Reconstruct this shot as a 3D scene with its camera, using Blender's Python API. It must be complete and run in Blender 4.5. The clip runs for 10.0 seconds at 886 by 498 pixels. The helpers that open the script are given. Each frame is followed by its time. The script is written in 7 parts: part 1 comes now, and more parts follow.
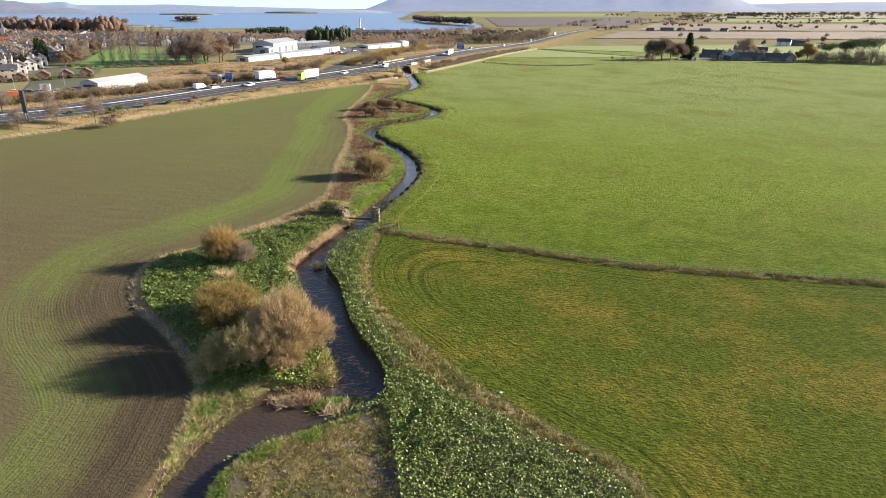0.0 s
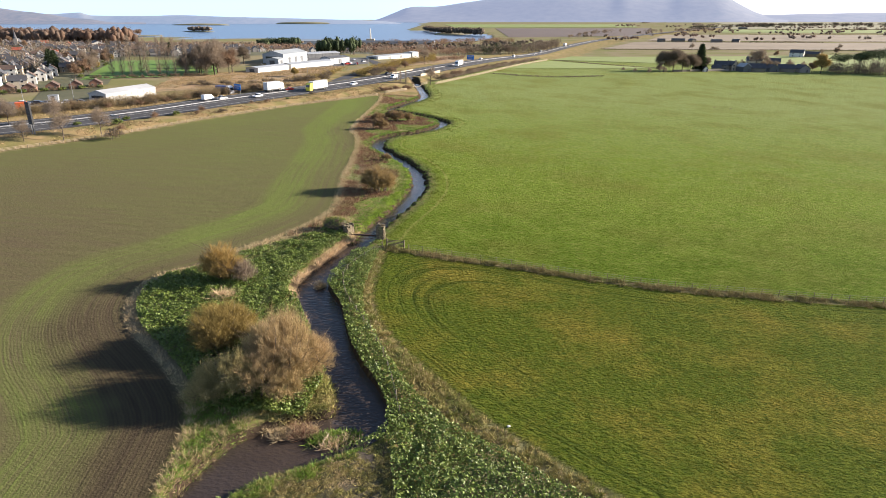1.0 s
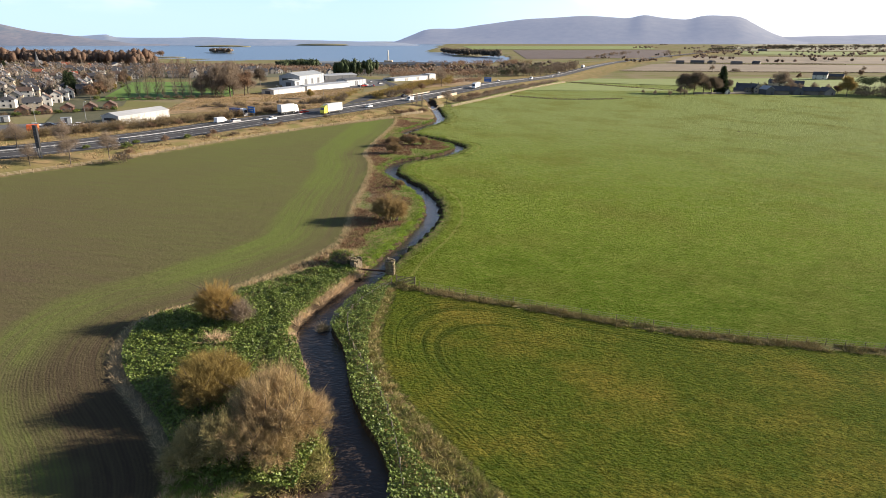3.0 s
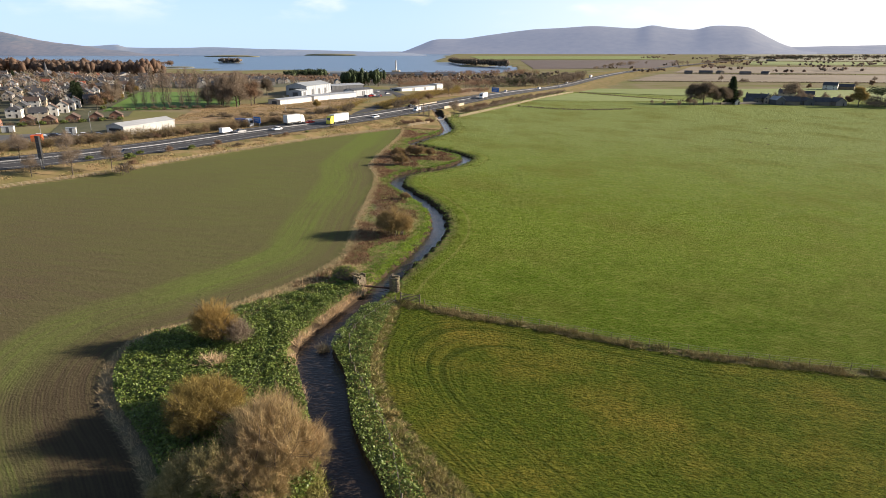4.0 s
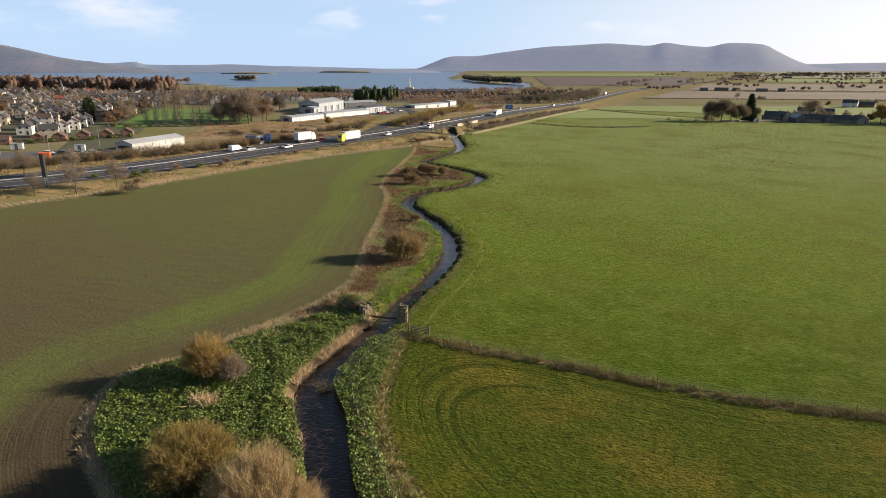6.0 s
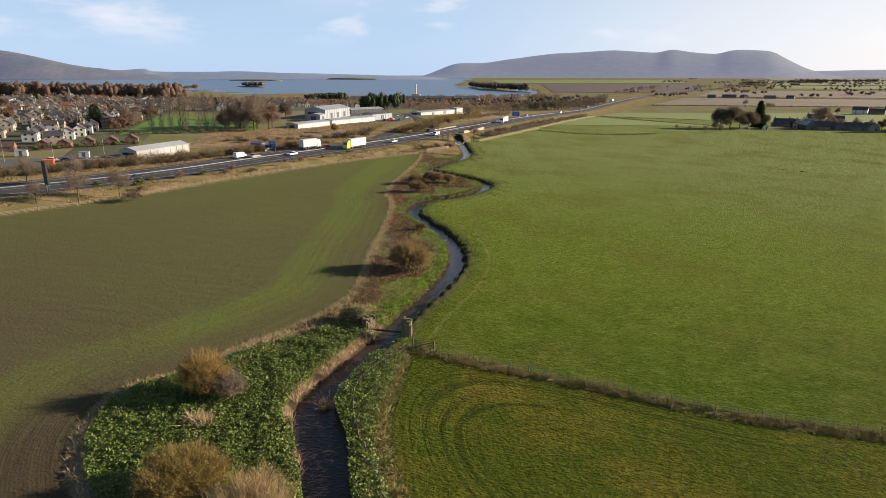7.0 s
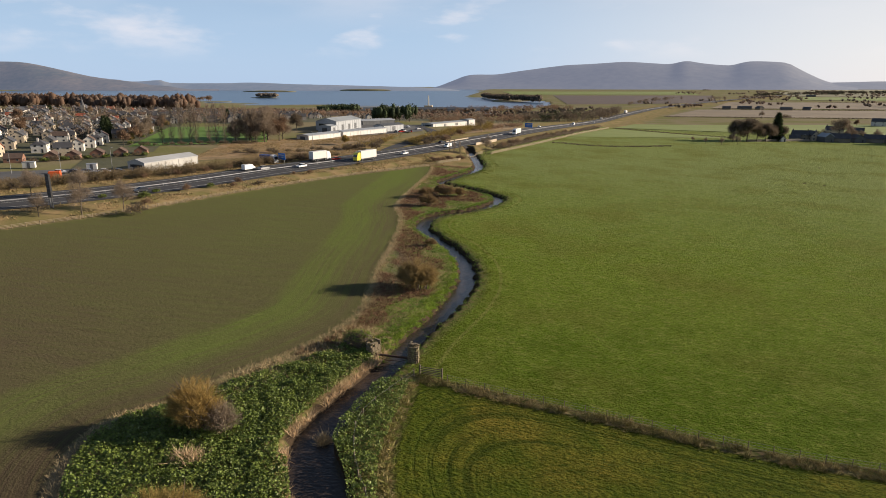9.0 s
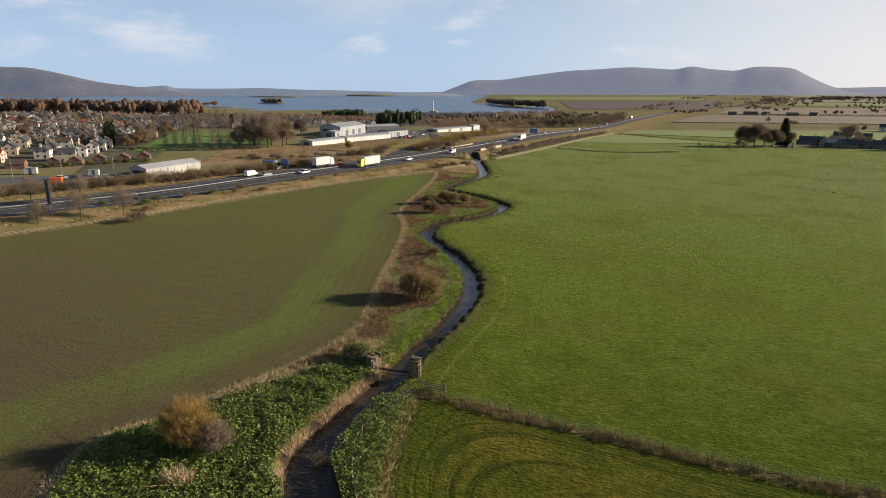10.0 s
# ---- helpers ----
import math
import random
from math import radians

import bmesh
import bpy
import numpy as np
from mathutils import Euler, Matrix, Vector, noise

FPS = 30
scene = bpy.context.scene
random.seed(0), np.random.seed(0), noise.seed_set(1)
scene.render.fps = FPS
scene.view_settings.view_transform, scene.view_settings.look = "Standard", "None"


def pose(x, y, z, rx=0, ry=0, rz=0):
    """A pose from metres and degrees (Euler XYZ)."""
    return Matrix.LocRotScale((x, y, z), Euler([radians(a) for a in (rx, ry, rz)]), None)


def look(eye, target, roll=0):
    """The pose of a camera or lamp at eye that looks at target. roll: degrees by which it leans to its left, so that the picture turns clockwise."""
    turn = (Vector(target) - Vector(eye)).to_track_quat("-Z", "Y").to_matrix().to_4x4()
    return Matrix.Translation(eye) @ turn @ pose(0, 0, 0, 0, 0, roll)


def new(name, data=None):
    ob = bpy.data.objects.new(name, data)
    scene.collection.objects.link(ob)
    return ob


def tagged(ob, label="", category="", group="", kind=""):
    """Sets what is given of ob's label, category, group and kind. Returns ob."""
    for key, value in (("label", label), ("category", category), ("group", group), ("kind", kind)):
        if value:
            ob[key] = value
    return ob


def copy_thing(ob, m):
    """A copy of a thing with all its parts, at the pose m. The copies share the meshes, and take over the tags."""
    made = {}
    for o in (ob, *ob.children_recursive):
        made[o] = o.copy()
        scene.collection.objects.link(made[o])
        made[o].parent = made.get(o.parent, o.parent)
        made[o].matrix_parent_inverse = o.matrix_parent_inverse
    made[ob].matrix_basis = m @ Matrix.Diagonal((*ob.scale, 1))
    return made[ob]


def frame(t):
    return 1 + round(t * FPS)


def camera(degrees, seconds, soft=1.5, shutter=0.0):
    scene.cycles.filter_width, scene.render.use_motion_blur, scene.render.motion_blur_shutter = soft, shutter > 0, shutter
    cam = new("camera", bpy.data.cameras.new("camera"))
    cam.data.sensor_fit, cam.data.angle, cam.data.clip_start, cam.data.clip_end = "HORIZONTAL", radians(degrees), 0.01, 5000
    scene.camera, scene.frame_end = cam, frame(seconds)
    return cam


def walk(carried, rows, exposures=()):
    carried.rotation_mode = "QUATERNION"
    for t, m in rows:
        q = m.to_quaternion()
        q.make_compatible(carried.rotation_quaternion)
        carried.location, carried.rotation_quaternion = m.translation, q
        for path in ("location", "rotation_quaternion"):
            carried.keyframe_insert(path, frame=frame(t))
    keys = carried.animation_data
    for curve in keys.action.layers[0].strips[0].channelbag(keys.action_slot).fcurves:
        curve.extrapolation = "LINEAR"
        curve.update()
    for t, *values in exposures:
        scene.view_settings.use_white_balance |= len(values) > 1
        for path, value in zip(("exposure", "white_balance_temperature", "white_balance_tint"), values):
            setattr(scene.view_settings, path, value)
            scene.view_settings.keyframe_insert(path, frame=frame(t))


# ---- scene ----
# ---- camera: a slow drone flight along the burn ----
cam = camera(70.1, 10.0, soft=0.8)
PATH = [
    (0.0, (0.000, 0.000, 40.000), -21.329, 5.176),
    (0.5, (0.049, 1.925, 40.079), -20.910, 5.639),
    (1.0, (0.039, 3.910, 40.152), -20.476, 6.081),
    (1.5, (-0.020, 5.919, 40.216), -20.033, 6.500),
    (2.0, (-0.121, 7.924, 40.270), -19.588, 6.896),
    (2.5, (-0.254, 9.901, 40.312), -19.146, 7.271),
    (3.0, (-0.413, 11.834, 40.343), -18.711, 7.624),
    (3.5, (-0.590, 13.708, 40.361), -18.289, 7.961),
    (4.0, (-0.781, 15.517, 40.368), -17.883, 8.282),
    (4.5, (-0.979, 17.256, 40.364), -17.495, 8.592),
    (5.0, (-1.180, 18.926, 40.350), -17.128, 8.894),
    (5.5, (-1.380, 20.529, 40.327), -16.783, 9.191),
    (6.0, (-1.577, 22.069, 40.299), -16.460, 9.485),
    (6.5, (-1.768, 23.556, 40.268), -16.159, 9.778),
    (7.0, (-1.951, 24.997, 40.236), -15.880, 10.069),
    (7.5, (-2.126, 26.403, 40.208), -15.619, 10.360),
    (8.0, (-2.292, 27.784, 40.188), -15.374, 10.645),
    (8.5, (-2.450, 29.151, 40.179), -15.141, 10.922),
    (9.0, (-2.601, 30.515, 40.188), -14.916, 11.183),
    (9.5, (-2.747, 31.885, 40.220), -14.691, 11.420),
    (10.0, (-2.891, 33.269, 40.280), -14.461, 11.620),
]
EXPOSURE = [(0.0, 1.78, 6250, 15), (2.5, 1.50, 6400, 14), (5.0, 1.12, 6620, 14), (7.5, 0.88, 6720, 14), (10.0, 0.72, 6760, 14)]
walk(cam, [(t, pose(*eye, 90 + tilt, 0, turn)) for t, eye, tilt, turn in PATH], EXPOSURE)

# ---- world and sun ----
SUN_AZ, SUN_EL = radians(66.5), radians(15.5)
world = bpy.data.worlds.new("world")
scene.world = world
world.use_nodes = True
wn, wl = world.node_tree.nodes, world.node_tree.links
wn.clear()
sky = wn.new("ShaderNodeTexSky")
sky.sky_type, sky.sun_disc = "NISHITA", False
sky.sun_elevation, sky.sun_rotation = SUN_EL, SUN_AZ
sky.air_density, sky.dust_density, sky.ozone_density = 1.0, 0.2, 3.0
sun_way = Vector((math.sin(SUN_AZ) * math.cos(SUN_EL), math.cos(SUN_AZ) * math.cos(SUN_EL), math.sin(SUN_EL)))


def world_node(kind, **values):
    q = wn.new("ShaderNode" + kind)
    for key, value in values.items():
        q.inputs[key.replace("_", " ")].default_value = value
    return q


def world_range(source, lo, hi, a, b):
    q = wn.new("ShaderNodeMapRange")
    q.interpolation_type = "SMOOTHSTEP"
    for i, k in enumerate((lo, hi, a, b)):
        q.inputs[i + 1].default_value = k
    wl.new(source, q.inputs[0])
    return q.outputs[0]


def world_mix(fac, a, b):
    q = wn.new("ShaderNodeMixRGB")
    for i, v in enumerate((fac, a, b)):
        if isinstance(v, tuple):
            q.inputs[i].default_value = v
        else:
            wl.new(v, q.inputs[i])
    return q.outputs[0]


def world_math(op, a, b):
    q = wn.new("ShaderNodeMath")
    q.operation = op
    for i, v in enumerate((a, b)):
        if isinstance(v, float):
            q.inputs[i].default_value = v
        else:
            wl.new(v, q.inputs[i])
    return q.outputs[0]


wcoord = wn.new("ShaderNodeTexCoord")
wsep, wdot = wn.new("ShaderNodeSeparateXYZ"), wn.new("ShaderNodeVectorMath")
wdot.operation = "DOT_PRODUCT"
wdot.inputs[1].default_value = sun_way
wl.new(wcoord.outputs["Generated"], wsep.inputs[0])
wl.new(wcoord.outputs["Generated"], wdot.inputs[0])
# haze thins with height above the horizon and whitens towards the sun
haze = world_range(wsep.outputs[2], 0.0, 0.42, 0.80, 0.04)
glow = world_range(wdot.outputs["Value"], 0.15, 0.92, 0.0, 1.0)
low_sky = world_mix(glow, (6.3, 9.1, 12.8, 1), (13.2, 13.0, 13.0, 1))
clear = world_mix(haze, sky.outputs[0], low_sky)


def cloud_layer(scale, stretch, lo, hi, most):
    mp = world_node("Mapping", Scale=stretch)
    q = world_node("TexNoise", Scale=scale, Detail=7.0, Roughness=0.52)
    wl.new(wcoord.outputs["Generated"], mp.inputs[0])
    wl.new(mp.outputs[0], q.inputs["Vector"])
    return world_range(q.outputs["Fac"], lo, hi, 0.0, most)


# broad thin cloud above, small puffs low over the loch
puffs = world_math("MULTIPLY", cloud_layer(5.2, (1.0, 1.0, 3.2), 0.50, 0.68, 0.55), world_range(wsep.outputs[2], 0.02, 0.07, 0.0, 1.0))
sheet = world_math("MULTIPLY", cloud_layer(2.3, (1.0, 1.0, 3.8), 0.44, 0.68, 0.60), world_range(wsep.outputs[2], 0.06, 0.16, 0.0, 1.0))
cloud = world_math("MULTIPLY", world_math("MAXIMUM", puffs, sheet), world_range(wsep.outputs[2], 0.0, 0.6, 1.0, 0.05))
wbg, wout = wn.new("ShaderNodeBackground"), wn.new("ShaderNodeOutputWorld")
wbg.inputs["Strength"].default_value = 0.045
wl.new(world_mix(cloud, clear, (12.4, 12.1, 12.4, 1)), wbg.inputs[0])
wl.new(wbg.outputs[0], wout.inputs[0])
sun = new("sun", bpy.data.lights.new("sun", "SUN"))
sun.data.energy, sun.data.angle, sun.data.color = 5.0, radians(0.6), (1.0, 0.88, 0.70)
sun.matrix_world = look(sun_way * 200, (0, 0, 0))

# ---- materials ----
def mat(name, colour, rough=0.9, metal=0.0, vary=None, scale=3.0, bump=0.0, bump_scale=20.0, island=0.0, spec=0.3, trans=0.0):
    """A plain surface with two scales of variation, fine relief, and a shade of its own for each island."""
    m = bpy.data.materials.new(name)
    m.use_nodes = True
    n, l = m.node_tree.nodes, m.node_tree.links
    b = n["Principled BSDF"]
    b.inputs["Roughness"].default_value, b.inputs["Metallic"].default_value = rough, metal
    b.inputs["Specular IOR Level"].default_value = spec
    co = n.new("ShaderNodeTexCoord")
    src = co.outputs["Object"]
    vary = vary or tuple(c * 0.75 for c in colour)
    n1, n2 = n.new("ShaderNodeTexNoise"), n.new("ShaderNodeTexNoise")
    n1.inputs["Scale"].default_value, n2.inputs["Scale"].default_value = scale * 0.13, scale
    n2.inputs["Detail"].default_value = 6
    for q in (n1, n2):
        l.new(src, q.inputs["Vector"])
    add = n.new("ShaderNodeMath")
    add.operation = "ADD"
    l.new(n1.outputs["Fac"], add.inputs[0]), l.new(n2.outputs["Fac"], add.inputs[1])
    rng = n.new("ShaderNodeMapRange")
    rng.inputs[1].default_value, rng.inputs[2].default_value = 0.75, 1.25
    l.new(add.outputs[0], rng.inputs[0])
    mix = n.new("ShaderNodeMixRGB")
    mix.inputs[1].default_value, mix.inputs[2].default_value = (*colour, 1), (*vary, 1)
    l.new(rng.outputs[0], mix.inputs[0])
    last = mix.outputs[0]
    if island:
        geo = n.new("ShaderNodeNewGeometry")
        hsv = n.new("ShaderNodeHueSaturation")
        r2 = n.new("ShaderNodeMapRange")
        r2.inputs[3].default_value, r2.inputs[4].default_value = 1 - island, 1 + island
        l.new(geo.outputs["Random Per Island"], r2.inputs[0])
        l.new(r2.outputs[0], hsv.inputs["Value"])
        l.new(last, hsv.inputs["Color"])
        last = hsv.outputs[0]
    l.new(last, b.inputs["Base Color"])
    if bump:
        n3, bp = n.new("ShaderNodeTexNoise"), n.new("ShaderNodeBump")
        n3.inputs["Scale"].default_value, n3.inputs["Detail"].default_value = bump_scale, 4
        l.new(src, n3.inputs["Vector"])
        bp.inputs["Strength"].default_value, bp.inputs["Distance"].default_value = min(bump, 1.0), 0.03 * max(1, bump)
        l.new(n3.outputs["Fac"], bp.inputs["Height"])
        l.new(bp.outputs[0], b.inputs["Normal"])
    if trans:
        tr, ms = n.new("ShaderNodeBsdfTranslucent"), n.new("ShaderNodeMixShader")
        ms.inputs[0].default_value = trans
        l.new(last, tr.inputs[0])
        l.new(b.outputs[0], ms.inputs[1]), l.new(tr.outputs[0], ms.inputs[2])
        l.new(ms.outputs[0], n["Material Output"].inputs[0])
    return m


M = {
    "bark": mat("bark", (0.13, 0.10, 0.075), vary=(0.07, 0.055, 0.045), scale=6, bump=0.6),
    "twig_gold": mat("twig_gold", (0.40, 0.265, 0.08), vary=(0.28, 0.195, 0.07), scale=1.2, island=0.35, trans=0.3),
    "twig_tan": mat("twig_tan", (0.41, 0.29, 0.155), vary=(0.30, 0.225, 0.10), scale=1.2, island=0.35, trans=0.25),
    "twig_olive": mat("twig_olive", (0.29, 0.215, 0.062), vary=(0.21, 0.155, 0.055), scale=1.2, island=0.35, trans=0.25),
    "twig_russet": mat("twig_russet", (0.33, 0.235, 0.10), vary=(0.25, 0.18, 0.075), scale=1.2, island=0.3, trans=0.35),
    "bright_grass": mat("bright_grass", (0.27, 0.38, 0.04), vary=(0.19, 0.27, 0.03), scale=1.5, island=0.3, trans=0.2),
    "twig_grey": mat("twig_grey", (0.26, 0.205, 0.15), vary=(0.19, 0.145, 0.105), scale=0.8, island=0.35, trans=0.25),
    "twig_rust": mat("twig_rust", (0.25, 0.165, 0.105), vary=(0.18, 0.115, 0.075), scale=0.8, island=0.35, trans=0.25),
    "needle": mat("needle", (0.055, 0.075, 0.03), vary=(0.035, 0.05, 0.022), scale=0.8, island=0.35, trans=0.15),
    "leaf": mat("leaf", (0.175, 0.225, 0.045), rough=0.5, vary=(0.11, 0.16, 0.032), scale=1.5, island=0.45, spec=0.33, trans=0.25),
    "herb": mat("herb", (0.19, 0.285, 0.035), rough=0.6, vary=(0.10, 0.17, 0.022), scale=1.5, island=0.35, trans=0.15),
    "straw": mat("straw", (0.52, 0.41, 0.24), vary=(0.40, 0.30, 0.17), scale=1.5, island=0.3, trans=0.15),
    "reed": mat("reed", (0.64, 0.48, 0.30), vary=(0.50, 0.36, 0.22), scale=1.5, island=0.25, trans=0.15),
    "tussock": mat("tussock", (0.19, 0.205, 0.05), vary=(0.36, 0.285, 0.12), scale=1.0, island=0.35, trans=0.1),
    "dock": mat("dock", (0.23, 0.12, 0.07), vary=(0.15, 0.085, 0.055), scale=1.5, island=0.3),
    "stone": mat("stone", (0.23, 0.185, 0.125), vary=(0.11, 0.09, 0.06), scale=5, bump=0.8, bump_scale=14),
    "ivy": mat("ivy", (0.30, 0.24, 0.12), rough=0.5, vary=(0.12, 0.12, 0.04), scale=3, island=0.35),
    "wood": mat("wood", (0.19, 0.155, 0.11), vary=(0.12, 0.10, 0.075), scale=9, bump=0.5),
    # darker twig tone, made to carry the shade of the backlit farm trees
    "twig_dark": mat("twig_dark", (0.16, 0.125, 0.09), vary=(0.11, 0.088, 0.065), scale=0.8, island=0.35, trans=0.35),
    "wood_pale": mat("wood_pale", (0.30, 0.245, 0.165), vary=(0.23, 0.185, 0.12), scale=5, bump=0.4),
    "iron": mat("iron", (0.06, 0.045, 0.04), rough=0.7, metal=0.4, vary=(0.10, 0.055, 0.035), scale=8),
    "steel": mat("steel", (0.27, 0.275, 0.28), rough=0.7, metal=0.3, vary=(0.22, 0.225, 0.23), scale=6),
    "asphalt": mat("asphalt", (0.055, 0.055, 0.06), vary=(0.04, 0.04, 0.043), scale=2, bump=0.3, bump_scale=40),
    "paint": mat("paint", (0.46, 0.46, 0.44), vary=(0.36, 0.36, 0.34), scale=4),
    "render_white": mat("render_white", (0.64, 0.61, 0.55), vary=(0.54, 0.51, 0.455), scale=1.2, bump=0.2),
    "render_cream": mat("render_cream", (0.43, 0.365, 0.275), vary=(0.36, 0.30, 0.225), scale=1.2, bump=0.2),
    "render_grey": mat("render_grey", (0.30, 0.28, 0.25), vary=(0.23, 0.21, 0.19), scale=1.2, bump=0.2),
    "brick": mat("brick", (0.25, 0.135, 0.09), vary=(0.19, 0.10, 0.07), scale=2.5, bump=0.3),
    "slate": mat("slate", (0.085, 0.085, 0.09), rough=0.65, vary=(0.055, 0.055, 0.06), scale=2.5, bump=0.4),
    "tile_brown": mat("tile_brown", (0.125, 0.085, 0.065), rough=0.8, vary=(0.085, 0.06, 0.05), scale=2.5, bump=0.4),
    "tile_red": mat("tile_red", (0.35, 0.09, 0.05), rough=0.8, vary=(0.26, 0.07, 0.04), scale=2.5, bump=0.4),
    "glass_dark": mat("glass_dark", (0.03, 0.035, 0.045), rough=0.12, vary=(0.02, 0.024, 0.03), scale=1, spec=0.6),
    "clad_white": mat("clad_white", (0.56, 0.555, 0.53), rough=0.5, vary=(0.48, 0.475, 0.45), scale=0.6),
    "clad_grey": mat("clad_grey", (0.36, 0.38, 0.40), rough=0.5, vary=(0.29, 0.31, 0.33), scale=0.6),
    "clad_dark": mat("clad_dark", (0.10, 0.105, 0.115), rough=0.6, vary=(0.075, 0.08, 0.085), scale=0.6),
    "roof_metal": mat("roof_metal", (0.33, 0.35, 0.36), rough=0.5, vary=(0.26, 0.28, 0.29), scale=0.5),
    "car_white": mat("car_white", (0.80, 0.80, 0.80), rough=0.25, vary=(0.74, 0.74, 0.74), spec=0.5),
    "car_red": mat("car_red", (0.45, 0.03, 0.02), rough=0.25, vary=(0.40, 0.03, 0.02), spec=0.5),
    "car_dark": mat("car_dark", (0.04, 0.045, 0.055), rough=0.25, vary=(0.03, 0.033, 0.04), spec=0.5),
    "car_silver": mat("car_silver", (0.42, 0.43, 0.45), rough=0.3, metal=0.4, vary=(0.38, 0.39, 0.4), spec=0.5),
    "cab_yellow": mat("cab_yellow", (0.75, 0.68, 0.08), rough=0.3, vary=(0.68, 0.6, 0.07), spec=0.5),
    "tarp_blue": mat("tarp_blue", (0.04, 0.09, 0.27), rough=0.6, vary=(0.03, 0.07, 0.22), spec=0.4),
    "sign_blue": mat("sign_blue", (0.02, 0.16, 0.50), rough=0.4, vary=(0.02, 0.14, 0.45)),
    "orange": mat("orange", (0.75, 0.13, 0.03), rough=0.5, vary=(0.62, 0.11, 0.03)),
    "rubber": mat("rubber", (0.02, 0.02, 0.02), rough=0.85, vary=(0.03, 0.03, 0.03)),
    "black": mat("black", (0.025, 0.026, 0.028), rough=0.6, vary=(0.035, 0.035, 0.036)),
    "sallow": mat("sallow", (0.33, 0.275, 0.12), vary=(0.24, 0.20, 0.08), scale=1.2, island=0.35, trans=0.1),
    "driftwood": mat("driftwood", (0.42, 0.36, 0.28), vary=(0.30, 0.25, 0.19), scale=5),
    "scrub_twig": mat("scrub_twig", (0.25, 0.185, 0.11), vary=(0.18, 0.14, 0.075), scale=0.3, island=0.3, trans=0.45),
    "rough_dark": mat("rough_dark", (0.15, 0.15, 0.042), vary=(0.27, 0.21, 0.095), scale=1.0, island=0.4, trans=0.1),
    "wood_dull": mat("wood_dull", (0.235, 0.19, 0.125), vary=(0.18, 0.145, 0.10), scale=5, bump=0.4),
    "hedge": mat("hedge", (0.10, 0.085, 0.045), vary=(0.065, 0.055, 0.03), scale=0.5, island=0.4),
}


def water_mat(name, deep, rough, wave, strength):
    m = bpy.data.materials.new(name)
    m.use_nodes = True
    n, l = m.node_tree.nodes, m.node_tree.links
    b = n["Principled BSDF"]
    b.inputs["Roughness"].default_value, b.inputs["IOR"].default_value = rough, 1.33
    co, mp, n1, n2, bp = (n.new("ShaderNode" + k) for k in ("TexCoord", "Mapping", "TexNoise", "TexNoise", "Bump"))
    mp.inputs["Scale"].default_value = (1, 1.8, 1)
    l.new(co.outputs["Object"], mp.inputs[0])
    n1.inputs["Scale"].default_value, n1.inputs["Detail"].default_value = wave, 5
    n2.inputs["Scale"].default_value = wave * 0.07
    l.new(mp.outputs[0], n1.inputs[0]), l.new(mp.outputs[0], n2.inputs[0])
    mix = n.new("ShaderNodeMixRGB")
    mix.inputs[1].default_value, mix.inputs[2].default_value = (*deep, 1), (*(c * 1.7 for c in deep), 1)
    l.new(n2.outputs["Fac"], mix.inputs[0]), l.new(mix.outputs[0], b.inputs["Base Color"])
    bp.inputs["Strength"].default_value, bp.inputs["Distance"].default_value = strength, 0.1
    l.new(n1.outputs["Fac"], bp.inputs["Height"]), l.new(bp.outputs[0], b.inputs["Normal"])
    return m


M["burn_water"] = water_mat("burn_water", (0.034, 0.026, 0.022), 0.10, 1.7, 0.7)
M["loch_water"] = water_mat("loch_water", (0.048, 0.090, 0.155), 0.30, 0.9, 1.0)

# ---- lie of the land ----
def smooth(a, b, v):
    k = np.clip((v - a) / (b - a), 0, 1)
    return k * k * (3 - 2 * k)


def spline(points, step):
    """A smooth line through a few control rows of any width, cut evenly."""
    p = np.array(points, float)
    p = np.vstack([2 * p[0] - p[1], p, 2 * p[-1] - p[-2]])
    rows = []
    for i in range(1, len(p) - 2):
        n = max(2, int(np.linalg.norm(p[i + 1, :2] - p[i, :2]) / step))
        t = np.linspace(0, 1, n, endpoint=False)[:, None]
        a, b, c, d = p[i - 1], p[i], p[i + 1], p[i + 2]
        rows.append(0.5 * (2 * b + (c - a) * t + (2 * a - 5 * b + 4 * c - d) * t ** 2 + (3 * b - a - 3 * c + d) * t ** 3))
    return np.vstack(rows + [p[-2:-1]])


def to_line(x, y, line):
    """Distance to a polyline, and the nearest row's other columns."""
    lo, hi = line[:, :2].min(0) - 70, line[:, :2].max(0) + 70
    pick = (x > lo[0]) & (x < hi[0]) & (y > lo[1]) & (y < hi[1])
    if not pick.all():
        best, extra = np.full(x.shape, 1e9), np.zeros(x.shape)
        if pick.any():
            best[pick], extra[pick] = to_line(x[pick], y[pick], line)
        return best, extra
    best, extra = np.full(x.shape, 1e9), np.zeros(x.shape)
    for a, b in zip(line[:-1], line[1:]):
        ab = b[:2] - a[:2]
        t = np.clip(((x - a[0]) * ab[0] + (y - a[1]) * ab[1]) / max(ab @ ab, 1e-9), 0, 1)
        d = np.hypot(x - a[0] - t * ab[0], y - a[1] - t * ab[1])
        near = d < best
        best = np.where(near, d, best)
        if len(a) > 2:
            extra = np.where(near, a[2] + t * (b[2] - a[2]), extra)
    return best, extra


def inside(x, y, poly):
    hit = np.zeros(x.shape, bool)
    for (ax, ay), (bx, by) in zip(poly, np.roll(poly, -1, axis=0)):
        if ay != by:
            hit ^= ((ay > y) != (by > y)) & (x < (bx - ax) * (y - ay) / (by - ay) + ax)
    return hit


